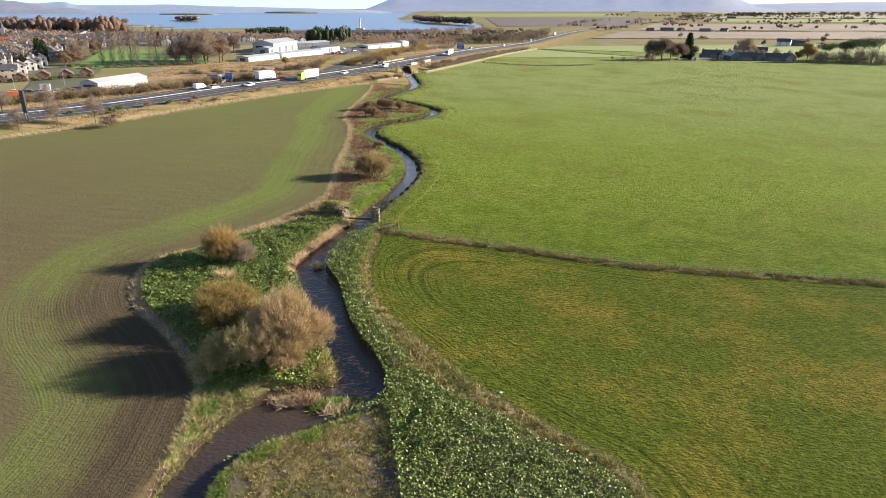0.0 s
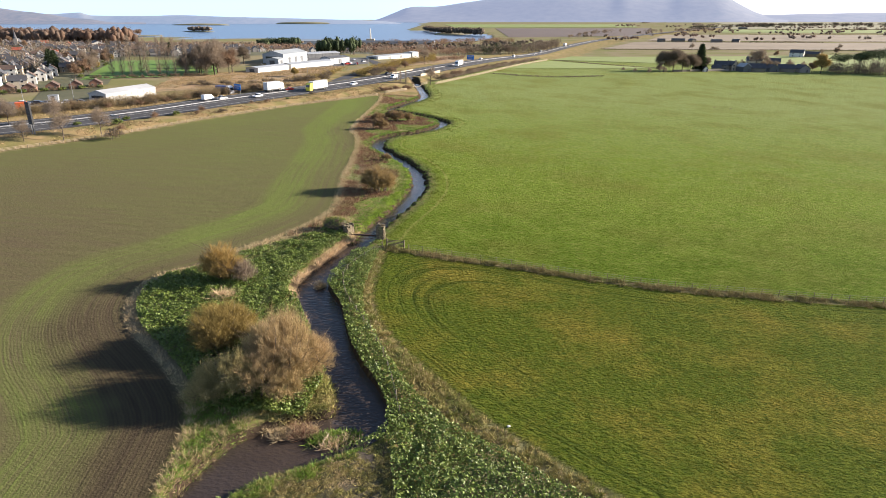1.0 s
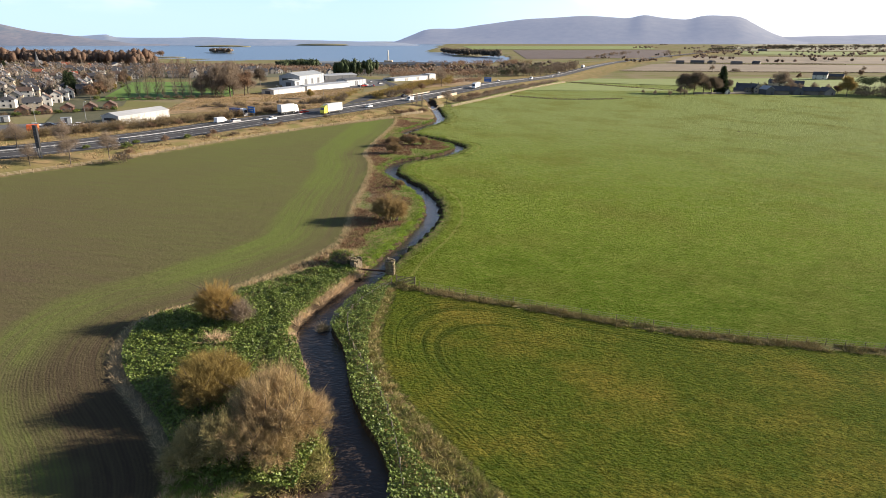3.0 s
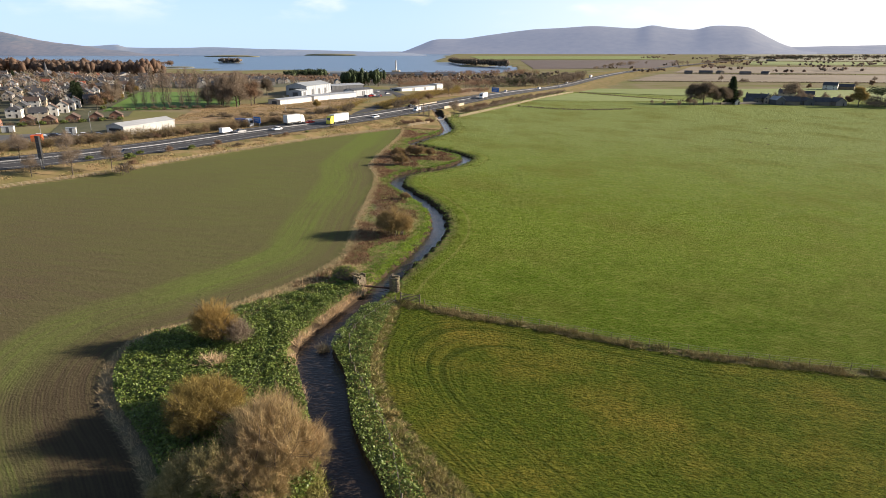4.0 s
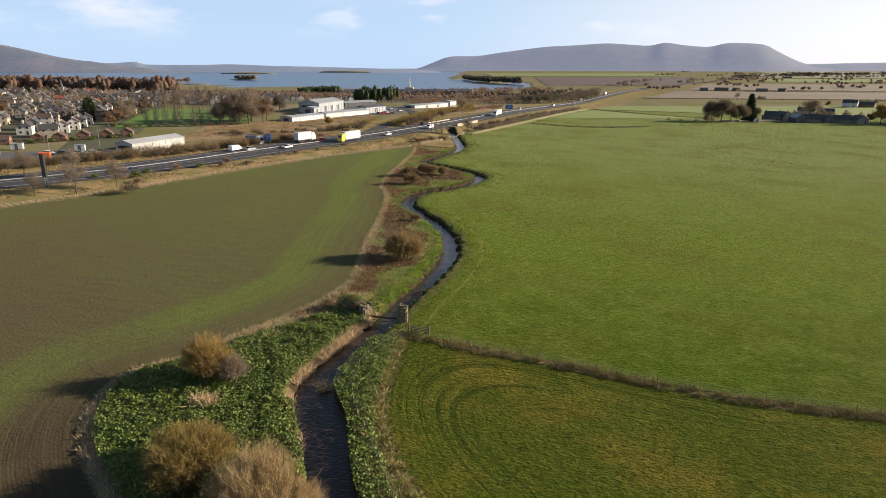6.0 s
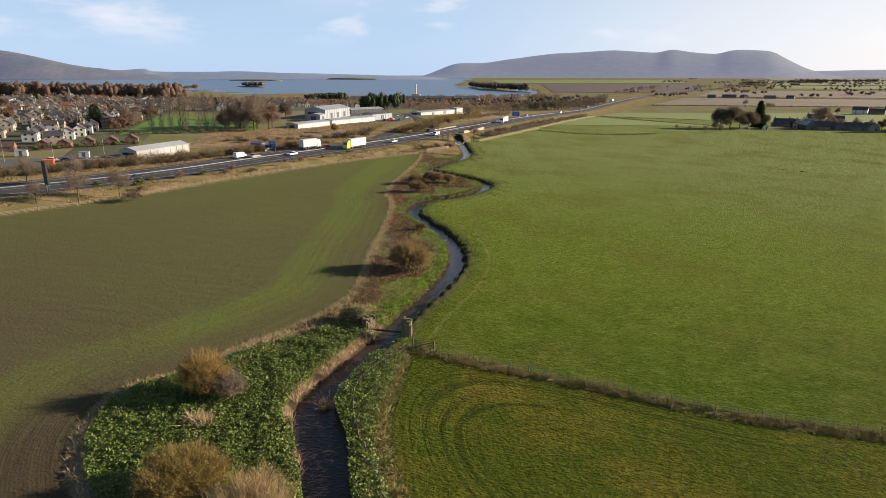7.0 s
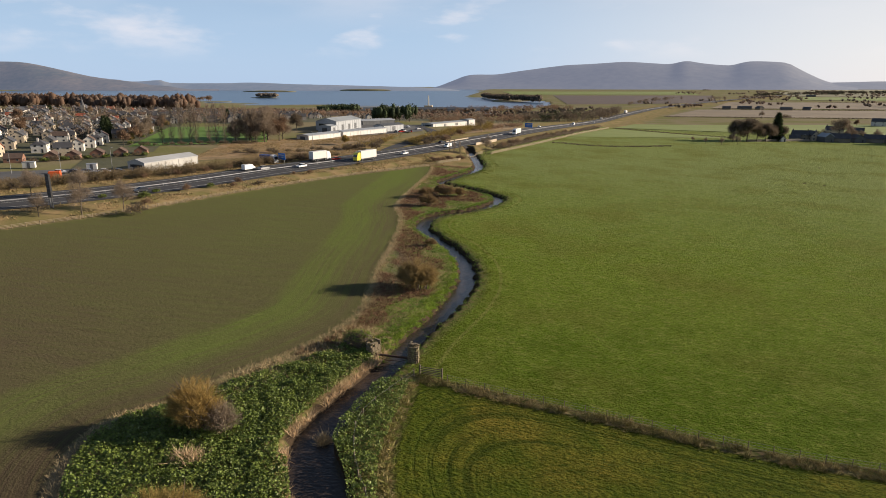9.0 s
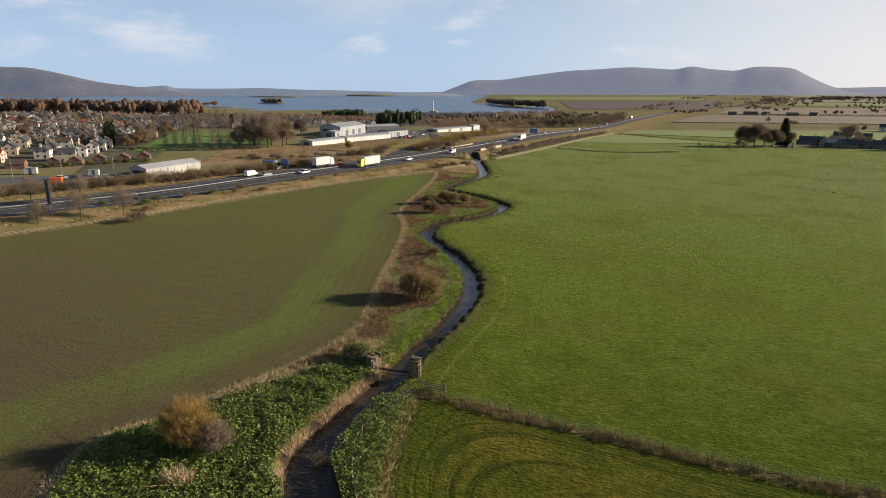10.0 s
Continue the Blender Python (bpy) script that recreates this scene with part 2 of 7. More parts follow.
# the burn: x, y and half width, from below the pool up to the motorway
BURN = spline([(-27, 30, 2.2), (-26.3, 38, 2.2), (-26, 42.5, 2.0), (-25.3, 46, 2.2), (-23, 50.5, 3.2), (-19, 53.6, 3.4), (-14.8, 57.2, 3.0),
               (-15.8, 62.5, 2.2), (-19.0, 67.8, 2.0), (-21.8, 73.5, 2.0), (-25.6, 82, 2.5), (-28.6, 87.5, 2.2), (-29, 92.6, 1.8), (-27.7, 101, 1.5),
               (-26, 109.3, 1.5), (-24.9, 118.2, 1.5), (-23.4, 126, 1.5), (-22, 134.8, 1.8), (-21.3, 147, 1.9), (-23.4, 160, 1.8), (-28.6, 171.8, 1.7)], 1.0)
BURN_UP = spline([(-28.6, 171.8, 1.7), (-34.9, 181.2, 1.7), (-39.8, 190, 2.0), (-39.5, 203, 2.0), (-31.2, 214.5, 1.8), (-27, 222.5, 1.8), (-24.3, 236, 1.7),
                  (-28, 242.5, 1.6), (-34, 248.3, 1.6), (-43, 254, 1.6), (-49, 259, 1.6), (-45.6, 276, 2.0), (-41.2, 294, 2.0), (-41.5, 310, 2.2),
                  (-45.3, 326, 2.0), (-50.4, 347, 2.0), (-56, 369, 2.0)], 1.0)
BURN = np.vstack([BURN[:-1], BURN_UP])
CROP_EDGE = spline([(-60.3, 296), (-57.4, 277), (-55.5, 239), (-54.5, 221), (-52.8, 210), (-47.7, 196), (-44.6, 181), (-42.3, 165.6), (-40.5, 151),
                    (-38, 137.7), (-36.4, 127), (-37.2, 119), (-41, 108), (-45.3, 100), (-48.8, 92), (-52.2, 88), (-53, 83), (-51, 76.3),
                    (-46.4, 70.2), (-40.4, 65.1), (-34.8, 59.5), (-31.8, 55.4), (-30.6, 51.5), (-29.7, 47), (-28.8, 40), (-29.5, 20)], 2.0)
MOTORWAY_FENCE = spline([(-190, 40), (-160, 98), (-132.1, 152), (-119.8, 174), (-106.6, 207), (-87, 252), (-60.6, 297)], 4.0)
STRIP_EDGE = spline([(-20.8, 103), (-20.4, 97), (-20.1, 92), (-19.3, 86), (-16.6, 78.7), (-12.8, 72.6), (-8.5, 67.5), (-4.7, 63), (-1.2, 59),
                     (5.3, 53.9), (8.9, 51), (11.8, 49), (14, 45), (15.5, 38), (17, 15)], 2.0)
FENCE = spline([(-21.5, 106.6), (-8, 103.9), (2, 102.1), (11.6, 100.2), (21, 98.7), (30, 98.1), (47, 98), (64, 98.6), (90, 100)], 2.0)
ROAD = spline([(-330, -150), (-255, 10), (-205, 100), (-150, 170), (-127, 207), (-109.5, 251), (-90.5, 296), (-66, 364), (-30, 490), (20, 710), (62, 905),
               (148, 1190), (270, 1480), (420, 1800), (640, 2250), (900, 2800)], 6.0)
CROP = np.vstack([CROP_EDGE, [(-40, -60), (-240, -60)], MOTORWAY_FENCE])
BAR = np.array([(-24.4, 41), (-22.5, 46.5), (-18.6, 49.6), (-13.5, 52.8), (-10.6, 54.5), (-9.6, 50), (-8.2, 45), (-6.5, 38), (-5, 20), (-22, 20)])
LOCH = spline([(-2600, 1500), (-1250, 1560), (-900, 1480), (-813, 1400), (-690, 1290), (-640, 1190), (-560, 1240), (-477, 1270), (-333, 1200), (-236, 1150), (-136, 1145),
               (-72, 1183), (-42, 1382), (-86, 1690), (-235, 1900), (-330, 2100), (-420, 3000), (-700, 4300), (-1800, 4700), (-3000, 4200)], 40.0)
LOCH_Z = -8.0


def lie(x, y):
    """The broad lie of the land."""
    nx = np.where(x > 0, 260 * np.tanh(x / 260), 400 * np.tanh(x / 400))
    near = -0.041 * nx + 0.0074 * np.clip(y, -100, 450)
    return near + (-6 - near) * smooth(450, 900, y)


def land(x, y):
    """Height of the finished ground, with the burn's channel, the motorway's bank and the loch's bed."""
    x, y = np.asarray(x, float), np.asarray(y, float)
    z = lie(x, y)
    d, w = to_line(x, y, BURN)
    nibble = (.32 * np.sin(.83 * x + 1.31 * y) + .26 * np.sin(2.3 * x - 1.7 * y + 1) + .2 * np.sin(3.9 * x + 3.1 * y + 2)) * smooth(112, 125, y)
    z = z - 1.6 * (1 - smooth(-0.5, 1.0 - .5 * smooth(112, 125, y), d - w + nibble)) * (d < 12)
    d, _ = to_line(x, y, ROAD[::2, :2])
    z = z + 1.2 * (1 - smooth(13, 20, d))
    loch = inside(x, y, LOCH)
    return np.where(loch, np.minimum(z, LOCH_Z - 2), z)


def lie1(x, y):
    return float(lie(np.array([x]), np.array([y]))[0])


def land1(x, y):
    return float(land(np.array([x]), np.array([y]))[0])


# ---- mesh helpers ----
def mesh_np(name, verts, faces, material):
    me = bpy.data.meshes.new(name)
    verts, faces = np.asarray(verts, np.float32), np.asarray(faces, np.int32)
    k = faces.shape[1]
    me.vertices.add(len(verts))
    me.vertices.foreach_set("co", verts.ravel())
    me.loops.add(faces.size)
    me.loops.foreach_set("vertex_index", faces.ravel())
    me.polygons.add(len(faces))
    me.polygons.foreach_set("loop_start", np.arange(0, faces.size, k, dtype=np.int32))
    me.update(calc_edges=True)
    me.validate()
    if material:
        me.materials.append(material)
    return me


def part(name, data, parent=None, label="", m=None):
    """Links a mesh as one object, under a thing or a part."""
    ob = new(name, data)
    if parent:
        ob.parent = parent
    if m is not None:
        ob.matrix_local = m
    if label:
        ob["label"] = label
    return ob


def thing(name, label, category, group="", kind="", at=None):
    ob = new(name)
    if at is not None:
        ob.matrix_basis = at
    return tagged(ob, label, category, group, kind)


def finish(bm, name, material, bevel=0.0, smooth_faces=False):
    if bevel:
        bmesh.ops.bevel(bm, geom=bm.edges[:], offset=bevel, segments=1, affect="EDGES")
    me = bpy.data.meshes.new(name)
    bmesh.ops.recalc_face_normals(bm, faces=bm.faces[:])
    bm.to_mesh(me)
    bm.free()
    if smooth_faces:
        me.polygons.foreach_set("use_smooth", [True] * len(me.polygons))
    me.materials.append(material)
    return me


def box(bm, x0, x1, y0, y1, z0, z1):
    v = [bm.verts.new(p) for p in ((x0, y0, z0), (x1, y0, z0), (x1, y1, z0), (x0, y1, z0), (x0, y0, z1), (x1, y0, z1), (x1, y1, z1), (x0, y1, z1))]
    for f in ((0, 3, 2, 1), (4, 5, 6, 7), (0, 1, 5, 4), (1, 2, 6, 5), (2, 3, 7, 6), (3, 0, 4, 7)):
        bm.faces.new([v[i] for i in f])
    return v


def boxes(name, material, *rows, bevel=0.0):
    bm = bmesh.new()
    for r in rows:
        box(bm, *r)
    return finish(bm, name, material, bevel)


def prism(name, material, outline, y0, y1, bevel=0.0):
    """An outline in x, z drawn along y."""
    bm = bmesh.new()
    a = [bm.verts.new((x, y0, z)) for x, z in outline]
    b = [bm.verts.new((x, y1, z)) for x, z in outline]
    bm.faces.new(a), bm.faces.new(b[::-1])
    for i in range(len(a)):
        j = (i + 1) % len(a)
        bm.faces.new((a[j], a[i], b[i], b[j]))
    return finish(bm, name, material, bevel)


def tubes(name, material, lines, sides=5):
    """Tapered tubes along lines of rows x, y, z, radius."""
    vs, fs = [], []
    ring = np.array([(math.cos(2 * math.pi * i / sides), math.sin(2 * math.pi * i / sides)) for i in range(sides)])
    for line in lines:
        line = np.asarray(line, float)
        base = len(vs)
        for i, (x, y, z, r) in enumerate(line):
            d = line[min(i + 1, len(line) - 1), :3] - line[max(i - 1, 0), :3]
            d = d / (np.linalg.norm(d) + 1e-9)
            s = np.cross(d, (0.3, 0.9, 0.31) if abs(d[2]) > 0.8 else (0, 0, 1))
            s = s / (np.linalg.norm(s) + 1e-9)
            t = np.cross(d, s)
            for a, b in ring:
                vs.append((x + r * (a * s[0] + b * t[0]), y + r * (a * s[1] + b * t[1]), z + r * (a * s[2] + b * t[2])))
        for i in range(len(line) - 1):
            for k in range(sides):
                p, q = base + i * sides + k, base + i * sides + (k + 1) % sides
                fs.append((p, q, q + sides, p + sides))
    me = mesh_np(name, vs, fs, material)
    me.polygons.foreach_set("use_smooth", [True] * len(me.polygons))
    return me


def ribbon(line, left, right, rise, name, material, follow=land, every=1):
    """A strip along a line between two offsets, draped on the land."""
    line = np.asarray(line)[:, :2]
    d = np.gradient(line, axis=0)
    d /= np.linalg.norm(d, axis=1)[:, None] + 1e-9
    nrm = np.stack([-d[:, 1], d[:, 0]], -1)
    offs = np.linspace(left, right, every + 1)
    rows = [line + nrm * o for o in offs]
    v = np.concatenate([np.column_stack([r, follow(r[:, 0], r[:, 1]) + rise]) for r in rows])
    n = len(line)
    f = [(k * n + i, k * n + i + 1, (k + 1) * n + i + 1, (k + 1) * n + i) for k in range(every) for i in range(n - 1)]
    return mesh_np(name, v, f, material)

# ---- ground: one sheet to the horizon ----
def lines_for(spans):
    out = []
    for a, b, s in spans:
        out.append(np.arange(a, b, s))
    return np.concatenate(out + [[spans[-1][1]]])


GX = lines_for([(-6000, -1200, 240), (-1200, -400, 50), (-400, -160, 8), (-160, -66, 2), (-66, 24, 0.6), (24, 60, 2), (60, 300, 8), (300, 1200, 50), (1200, 6000, 240)])
GY = lines_for([(-900, -100, 80), (-100, 20, 6), (20, 34, 1), (34, 125, 0.6), (125, 200, 0.9), (200, 380, 1.6), (380, 620, 4), (620, 1300, 20), (1300, 5000, 100)])
gx, gy = np.meshgrid(GX, GY)
gx, gy = gx.ravel(), gy.ravel()
gz = land(gx, gy)
d_burn, w_burn = to_line(gx, gy, BURN)
d_burn = d_burn - w_burn
d_crop, _ = to_line(gx, gy, CROP_EDGE)
in_crop = inside(gx, gy, CROP)
s_crop = np.where(in_crop, d_crop, -d_crop)
d_top, _ = to_line(gx, gy, MOTORWAY_FENCE)
s_crop = np.where(in_crop, np.minimum(d_crop, d_top), s_crop)
d_strip, _ = to_line(gx, gy, STRIP_EDGE)
d_fence, _ = to_line(gx, gy, FENCE)
fence_y = np.interp(gx, FENCE[:, 0], FENCE[:, 1])
strip_x = np.interp(gy, STRIP_EDGE[::-1, 1], STRIP_EDGE[::-1, 0])
low = (gy < fence_y - 1.2) & (gx > strip_x)
def soft_min(a, b, k):
    """The smaller of two distances, rounded where they meet."""
    h = np.clip(.5 + .5 * (b - a) / k, 0, 1)
    return b + (a - b) * h - k * h * (1 - h)


s_low = np.where(low, soft_min(d_strip, fence_y - gy, 14.0), -1.0)
burn_x = np.interp(gy, BURN[::-1, 1][::-1], BURN[::-1, 0][::-1])
d_road, _ = to_line(gx, gy, ROAD[::2, :2])
road_x = np.interp(gy, ROAD[:, 1], ROAD[:, 0])
high = (gy > fence_y) & (gx > burn_x) & (gx > road_x + 20) & (gy < 640)
s_high = np.where(high, np.minimum(d_burn, np.minimum((gy - fence_y) * 4 + .8, gx - road_x - 20)), -1.0)
in_bar = inside(gx, gy, BAR)
zone_a = np.column_stack([smooth(-0.3, 0.5, s_crop), smooth(1.0, 3.5, s_high), smooth(0, 0.8, np.where(low, np.minimum(d_strip, fence_y - gy), -1.0)), in_bar * 1.0])
zone_b = np.column_stack([smooth(11, 9, d_burn) * (gy < 400), smooth(1.6, 0.6, d_fence) * (gy < fence_y + .2), (d_road < 45) & ~in_crop & ~high, (d_burn < 0.9) * 1.0]).astype(float)
edge = np.where(in_crop, d_crop, np.where(low, s_low, d_burn))
rng = np.random.default_rng(4)
lump = np.where(in_crop, 0.02, np.where(s_high > 2, 0.03, np.where(low, 0.03, 0.05)))
gz = gz + lump * rng.normal(size=gz.shape) * (gy < 380) * (np.abs(gx + 20) < 60) * (d_burn > 0.4)
nx_, ny_ = len(GX), len(GY)
idx = np.arange(nx_ * ny_).reshape(ny_, nx_)
quads = np.stack([idx[:-1, :-1], idx[:-1, 1:], idx[1:, 1:], idx[1:, :-1]], -1).reshape(-1, 4)


def ground_mat():
    m = bpy.data.materials.new("ground")
    m.use_nodes = True
    n, l = m.node_tree.nodes, m.node_tree.links
    b = n["Principled BSDF"]
    b.inputs["Roughness"].default_value, b.inputs["Specular IOR Level"].default_value = 0.95, 0.02
    b.inputs["Sheen Weight"].default_value, b.inputs["Sheen Roughness"].default_value, b.inputs["Sheen Tint"].default_value = 0.02, 0.45, (0.75, 0.85, 0.35, 1)
    co = n.new("ShaderNodeTexCoord")

    def noise_at(scale, detail=4, stretch=(1, 1, 1), rough=0.5, turn=0.0):
        mp, q = n.new("ShaderNodeMapping"), n.new("ShaderNodeTexNoise")
        mp.inputs["Scale"].default_value = stretch
        mp.inputs["Rotation"].default_value[2] = turn
        q.inputs["Scale"].default_value, q.inputs["Detail"].default_value, q.inputs["Roughness"].default_value = scale, detail, rough
        l.new(co.outputs["Object"], mp.inputs[0]), l.new(mp.outputs[0], q.inputs["Vector"])
        return q.outputs["Fac"]

    def math_of(op, a, c=None, d=None):
        q = n.new("ShaderNodeMath")
        q.operation = op
        for i, v in enumerate((a, c, d)):
            if v is None:
                continue
            if isinstance(v, (int, float)):
                q.inputs[i].default_value = v
            else:
                l.new(v, q.inputs[i])
        return q.outputs[0]

    def ramp(v, lo, hi, a=0.0, c=1.0):
        q = n.new("ShaderNodeMapRange")
        for i, k in enumerate((lo, hi, a, c)):
            q.inputs[i + 1].default_value = k
        l.new(v, q.inputs[0])
        return q.outputs[0]

    def mix(f, a, c):
        q = n.new("ShaderNodeMixRGB")
        for i, v in enumerate((f, a, c)):
            if isinstance(v, tuple):
                q.inputs[i].default_value = (*v, 1)
            elif isinstance(v, float):
                q.inputs[i].default_value = v
            else:
                l.new(v, q.inputs[i])
        return q.outputs[0]

    def attr(name):
        q = n.new("ShaderNodeAttribute")
        q.attribute_name = name
        return q

    za, zb, ed = attr("zone_a"), attr("zone_b"), attr("edge")
    sa, sb = n.new("ShaderNodeSeparateColor"), n.new("ShaderNodeSeparateColor")
    l.new(za.outputs["Color"], sa.inputs[0]), l.new(zb.outputs["Color"], sb.inputs[0])
    sep = n.new("ShaderNodeSeparateXYZ")
    l.new(co.outputs["Object"], sep.inputs[0])
    fine, mid, wide, huge = noise_at(9, 5), noise_at(1.3, 5), noise_at(0.16, 5), noise_at(0.022, 4)
    # rough bank: dry straw and green herbage
    rough_c = mix(ramp(mid, 0.40, 0.62), (0.19, 0.148, 0.07), (0.115, 0.155, 0.03))
    rough_c = mix(ramp(wide, 0.45, 0.65), rough_c, (0.135, 0.108, 0.05))
    # open country further off
    land_c = mix(ramp(huge, 0.42, 0.58), (0.20, 0.165, 0.105), (0.155, 0.15, 0.065))
    base = mix(sb.outputs[0], land_c, rough_c)
    # motorway verge and scrub: dead grass
    verge_c = mix(ramp(wide, 0.40, 0.62), (0.265, 0.19, 0.10), (0.165, 0.145, 0.06))
    base = mix(sb.outputs[2], base, verge_c)
    # winter crop: seedling rows in brown soil, greener on the headland turn
    soil = mix(ramp(fine, 0.35, 0.65), (0.112, 0.082, 0.054), (0.072, 0.053, 0.036))
    def along(scale, stretch, detail=2):
        """Uneven lines that follow the margin."""
        cb, q = n.new("ShaderNodeCombineXYZ"), n.new("ShaderNodeTexNoise")
        l.new(math_of("MULTIPLY", ed.outputs["Fac"], scale), cb.inputs[0])
        l.new(math_of("MULTIPLY", sep.outputs[0], stretch), cb.inputs[1])
        l.new(math_of("MULTIPLY", sep.outputs[1], stretch), cb.inputs[2])
        q.inputs["Scale"].default_value, q.inputs["Detail"].default_value = 1.0, detail
        l.new(cb.outputs[0], q.inputs["Vector"])
        return q.outputs["Fac"]

    row_w = math_of("ADD", ed.outputs["Fac"], math_of("MULTIPLY", noise_at(0.5, 2), 0.12))
    rows = math_of("SINE", math_of("MULTIPLY", row_w, 2 * math.pi / 0.36))
    near_edge = ramp(ed.outputs["Fac"], 14.5, 16, 1, 0)
    rowmix = math_of("MULTIPLY", math_of("ADD", math_of("MULTIPLY", rows, 0.55), ramp(along(1.6, 0.05, 3), 0.35, 0.65, -1, 1)), near_edge)
    rowmix = math_of("ADD", rowmix, math_of("MULTIPLY", ramp(noise_at(0.8, 3, (0.12, 1, 1), turn=-0.2), 0.35, 0.65, -0.5, 0.5), math_of("SUBTRACT", 1.0, near_edge)))
    band = math_of("MULTIPLY", ramp(ed.outputs["Fac"], 4, 9), ramp(ed.outputs["Fac"], 14, 16.5, 1, 0))
    band = math_of("MULTIPLY", band, ramp(noise_at(0.06, 3), 0.3, 0.6, 0.45, 1))
    tram = math_of("MULTIPLY", ramp(ed.outputs["Fac"], 4.2, 4.4), ramp(ed.outputs["Fac"], 4.6, 4.8, 1, 0))
    tram = math_of("MULTIPLY", tram, math_of("MULTIPLY", ramp(sep.outputs[1], 66, 80, 1, 0), ramp(noise_at(0.3, 3), 0.4, 0.6)))
    far_g = math_of("MULTIPLY", ramp(sep.outputs[1], 90, 250), 0.48)
    green_w = math_of("ADD", math_of("ADD", math_of("MULTIPLY", band, 0.50), far_g), ramp(huge, 0.3, 0.7, 0.05, 0.32))
    green_w = math_of("ADD", green_w, math_of("MULTIPLY", math_of("MULTIPLY", rowmix, ramp(noise_at(0.35, 4), 0.3, 0.7, 0.3, 1.0)), 0.24))
    green_w = math_of("ADD", green_w, ramp(fine, 0.3, 0.7, -0.18, 0.18))
    clampq = n.new("ShaderNodeClamp")
    l.new(green_w, clampq.inputs[0])
    crop = mix(clampq.outputs[0], soil, (0.108, 0.136, 0.034))
    # brown soil by the margin painted darker, deepening the bushes' shade there
    margin_shade = math_of("MULTIPLY", ramp(math_of("ADD", ed.outputs["Fac"], ramp(noise_at(0.16, 3), 0.3, 0.7, -2, 2)), 6, 11, 1, 0), ramp(sep.outputs[1], 66, 96, 1, 0))
    crop = mix(math_of("MULTIPLY", margin_shade, 0.85), crop, mix(ramp(math_of("ADD", fine, math_of("MULTIPLY", rowmix, 0.12)), 0.35, 0.65), (0.046, 0.034, 0.024), (0.072, 0.055, 0.034)))
    crop = mix(math_of("MULTIPLY", tram, 0.6), crop, (0.045, 0.034, 0.024))
    base = mix(sa.outputs[0], base, crop)
    # grazed pasture, deeper green by the fence; far tone paler and bluer for haze
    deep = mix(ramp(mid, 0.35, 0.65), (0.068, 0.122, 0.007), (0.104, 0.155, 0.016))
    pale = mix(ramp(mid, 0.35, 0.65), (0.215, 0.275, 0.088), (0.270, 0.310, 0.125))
    far_haze = ramp(math_of("ADD", sep.outputs[1], ramp(wide, 0.3, 0.7, -25, 25)), 165, 320)
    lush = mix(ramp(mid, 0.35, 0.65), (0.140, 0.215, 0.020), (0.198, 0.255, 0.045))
    past = mix(far_haze, mix(ramp(math_of("ADD", sep.outputs[1], ramp(wide, 0.3, 0.7, -18, 18)), 98, 150), deep, lush), pale)
    # dark grain in the colour, for the shade between grass tufts
    tuft_shade = noise_at(2.3, 5, (1, 1.9, 1), 0.65, 0.3)
    past = mix(ramp(tuft_shade, 0.36, 0.50, 0.65, 0), past, (0.036, 0.062, 0.003))
    past = mix(ramp(noise_at(3.2, 4, (1, 1.6, 1), turn=0.3), 0.54, 0.72), past, (0.13, 0.16, 0.030))
    past = mix(ramp(noise_at(0.035, 6, rough=0.6), 0.48, 0.78), past, (0.145, 0.145, 0.030))
    # the same painted shade in coarser patches
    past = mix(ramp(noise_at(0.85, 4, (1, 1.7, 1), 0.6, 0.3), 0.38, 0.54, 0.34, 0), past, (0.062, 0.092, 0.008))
    past = mix(ramp(noise_at(0.55, 5, (1, 2.0, 1), 0.65, 0.2), 0.52, 0.66, 0, 0.4), past, (0.25, 0.25, 0.070))
    trod = math_of("MULTIPLY", ramp(ed.outputs["Fac"], 4.7, 5.0), ramp(ed.outputs["Fac"], 5.3, 5.7, 1, 0))
    past = mix(math_of("MULTIPLY", trod, 0.45), past, (0.24, 0.235, 0.075))
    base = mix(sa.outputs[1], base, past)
    # cut meadow with combed rows following its margin, mossy yellow patches
    comb = ramp(along(1.5, 0.035, 3), 0.52, 0.66, 0, 1)
    comb_w = math_of("MULTIPLY", comb, ramp(ed.outputs["Fac"], 8, 14, 1, 0.15))
    mead = mix(ramp(mid, 0.35, 0.65), (0.077, 0.108, 0.011), (0.119, 0.140, 0.019))
    mead = mix(ramp(noise_at(0.07, 6, rough=0.62), 0.47, 0.68), mead, (0.215, 0.172, 0.030))
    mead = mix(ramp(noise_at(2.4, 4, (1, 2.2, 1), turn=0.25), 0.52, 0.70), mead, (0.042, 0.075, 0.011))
    # low spots of the meadow darkened, shade put into the colour
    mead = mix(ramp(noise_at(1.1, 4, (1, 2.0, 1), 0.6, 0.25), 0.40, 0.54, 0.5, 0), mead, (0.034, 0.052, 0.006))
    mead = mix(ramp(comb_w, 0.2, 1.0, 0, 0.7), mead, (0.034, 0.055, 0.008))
    # wheel ruts of the last mowing
    for at_edge in (1.6, 3.4, 6.0, 7.9, 11.6):
        wander = math_of("ADD", ed.outputs["Fac"], math_of("MULTIPLY", noise_at(0.12, 2), 1.2))
        rut = math_of("MULTIPLY", ramp(wander, at_edge + .42, at_edge + .60), ramp(wander, at_edge + .78, at_edge + .98, 1, 0))
        rut = math_of("MULTIPLY", rut, ramp(noise_at(0.09 + at_edge * .004, 3), 0.40, 0.60))
        mead = mix(math_of("MULTIPLY", rut, 0.35), mead, (0.030, 0.046, 0.008))
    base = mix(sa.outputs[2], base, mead)
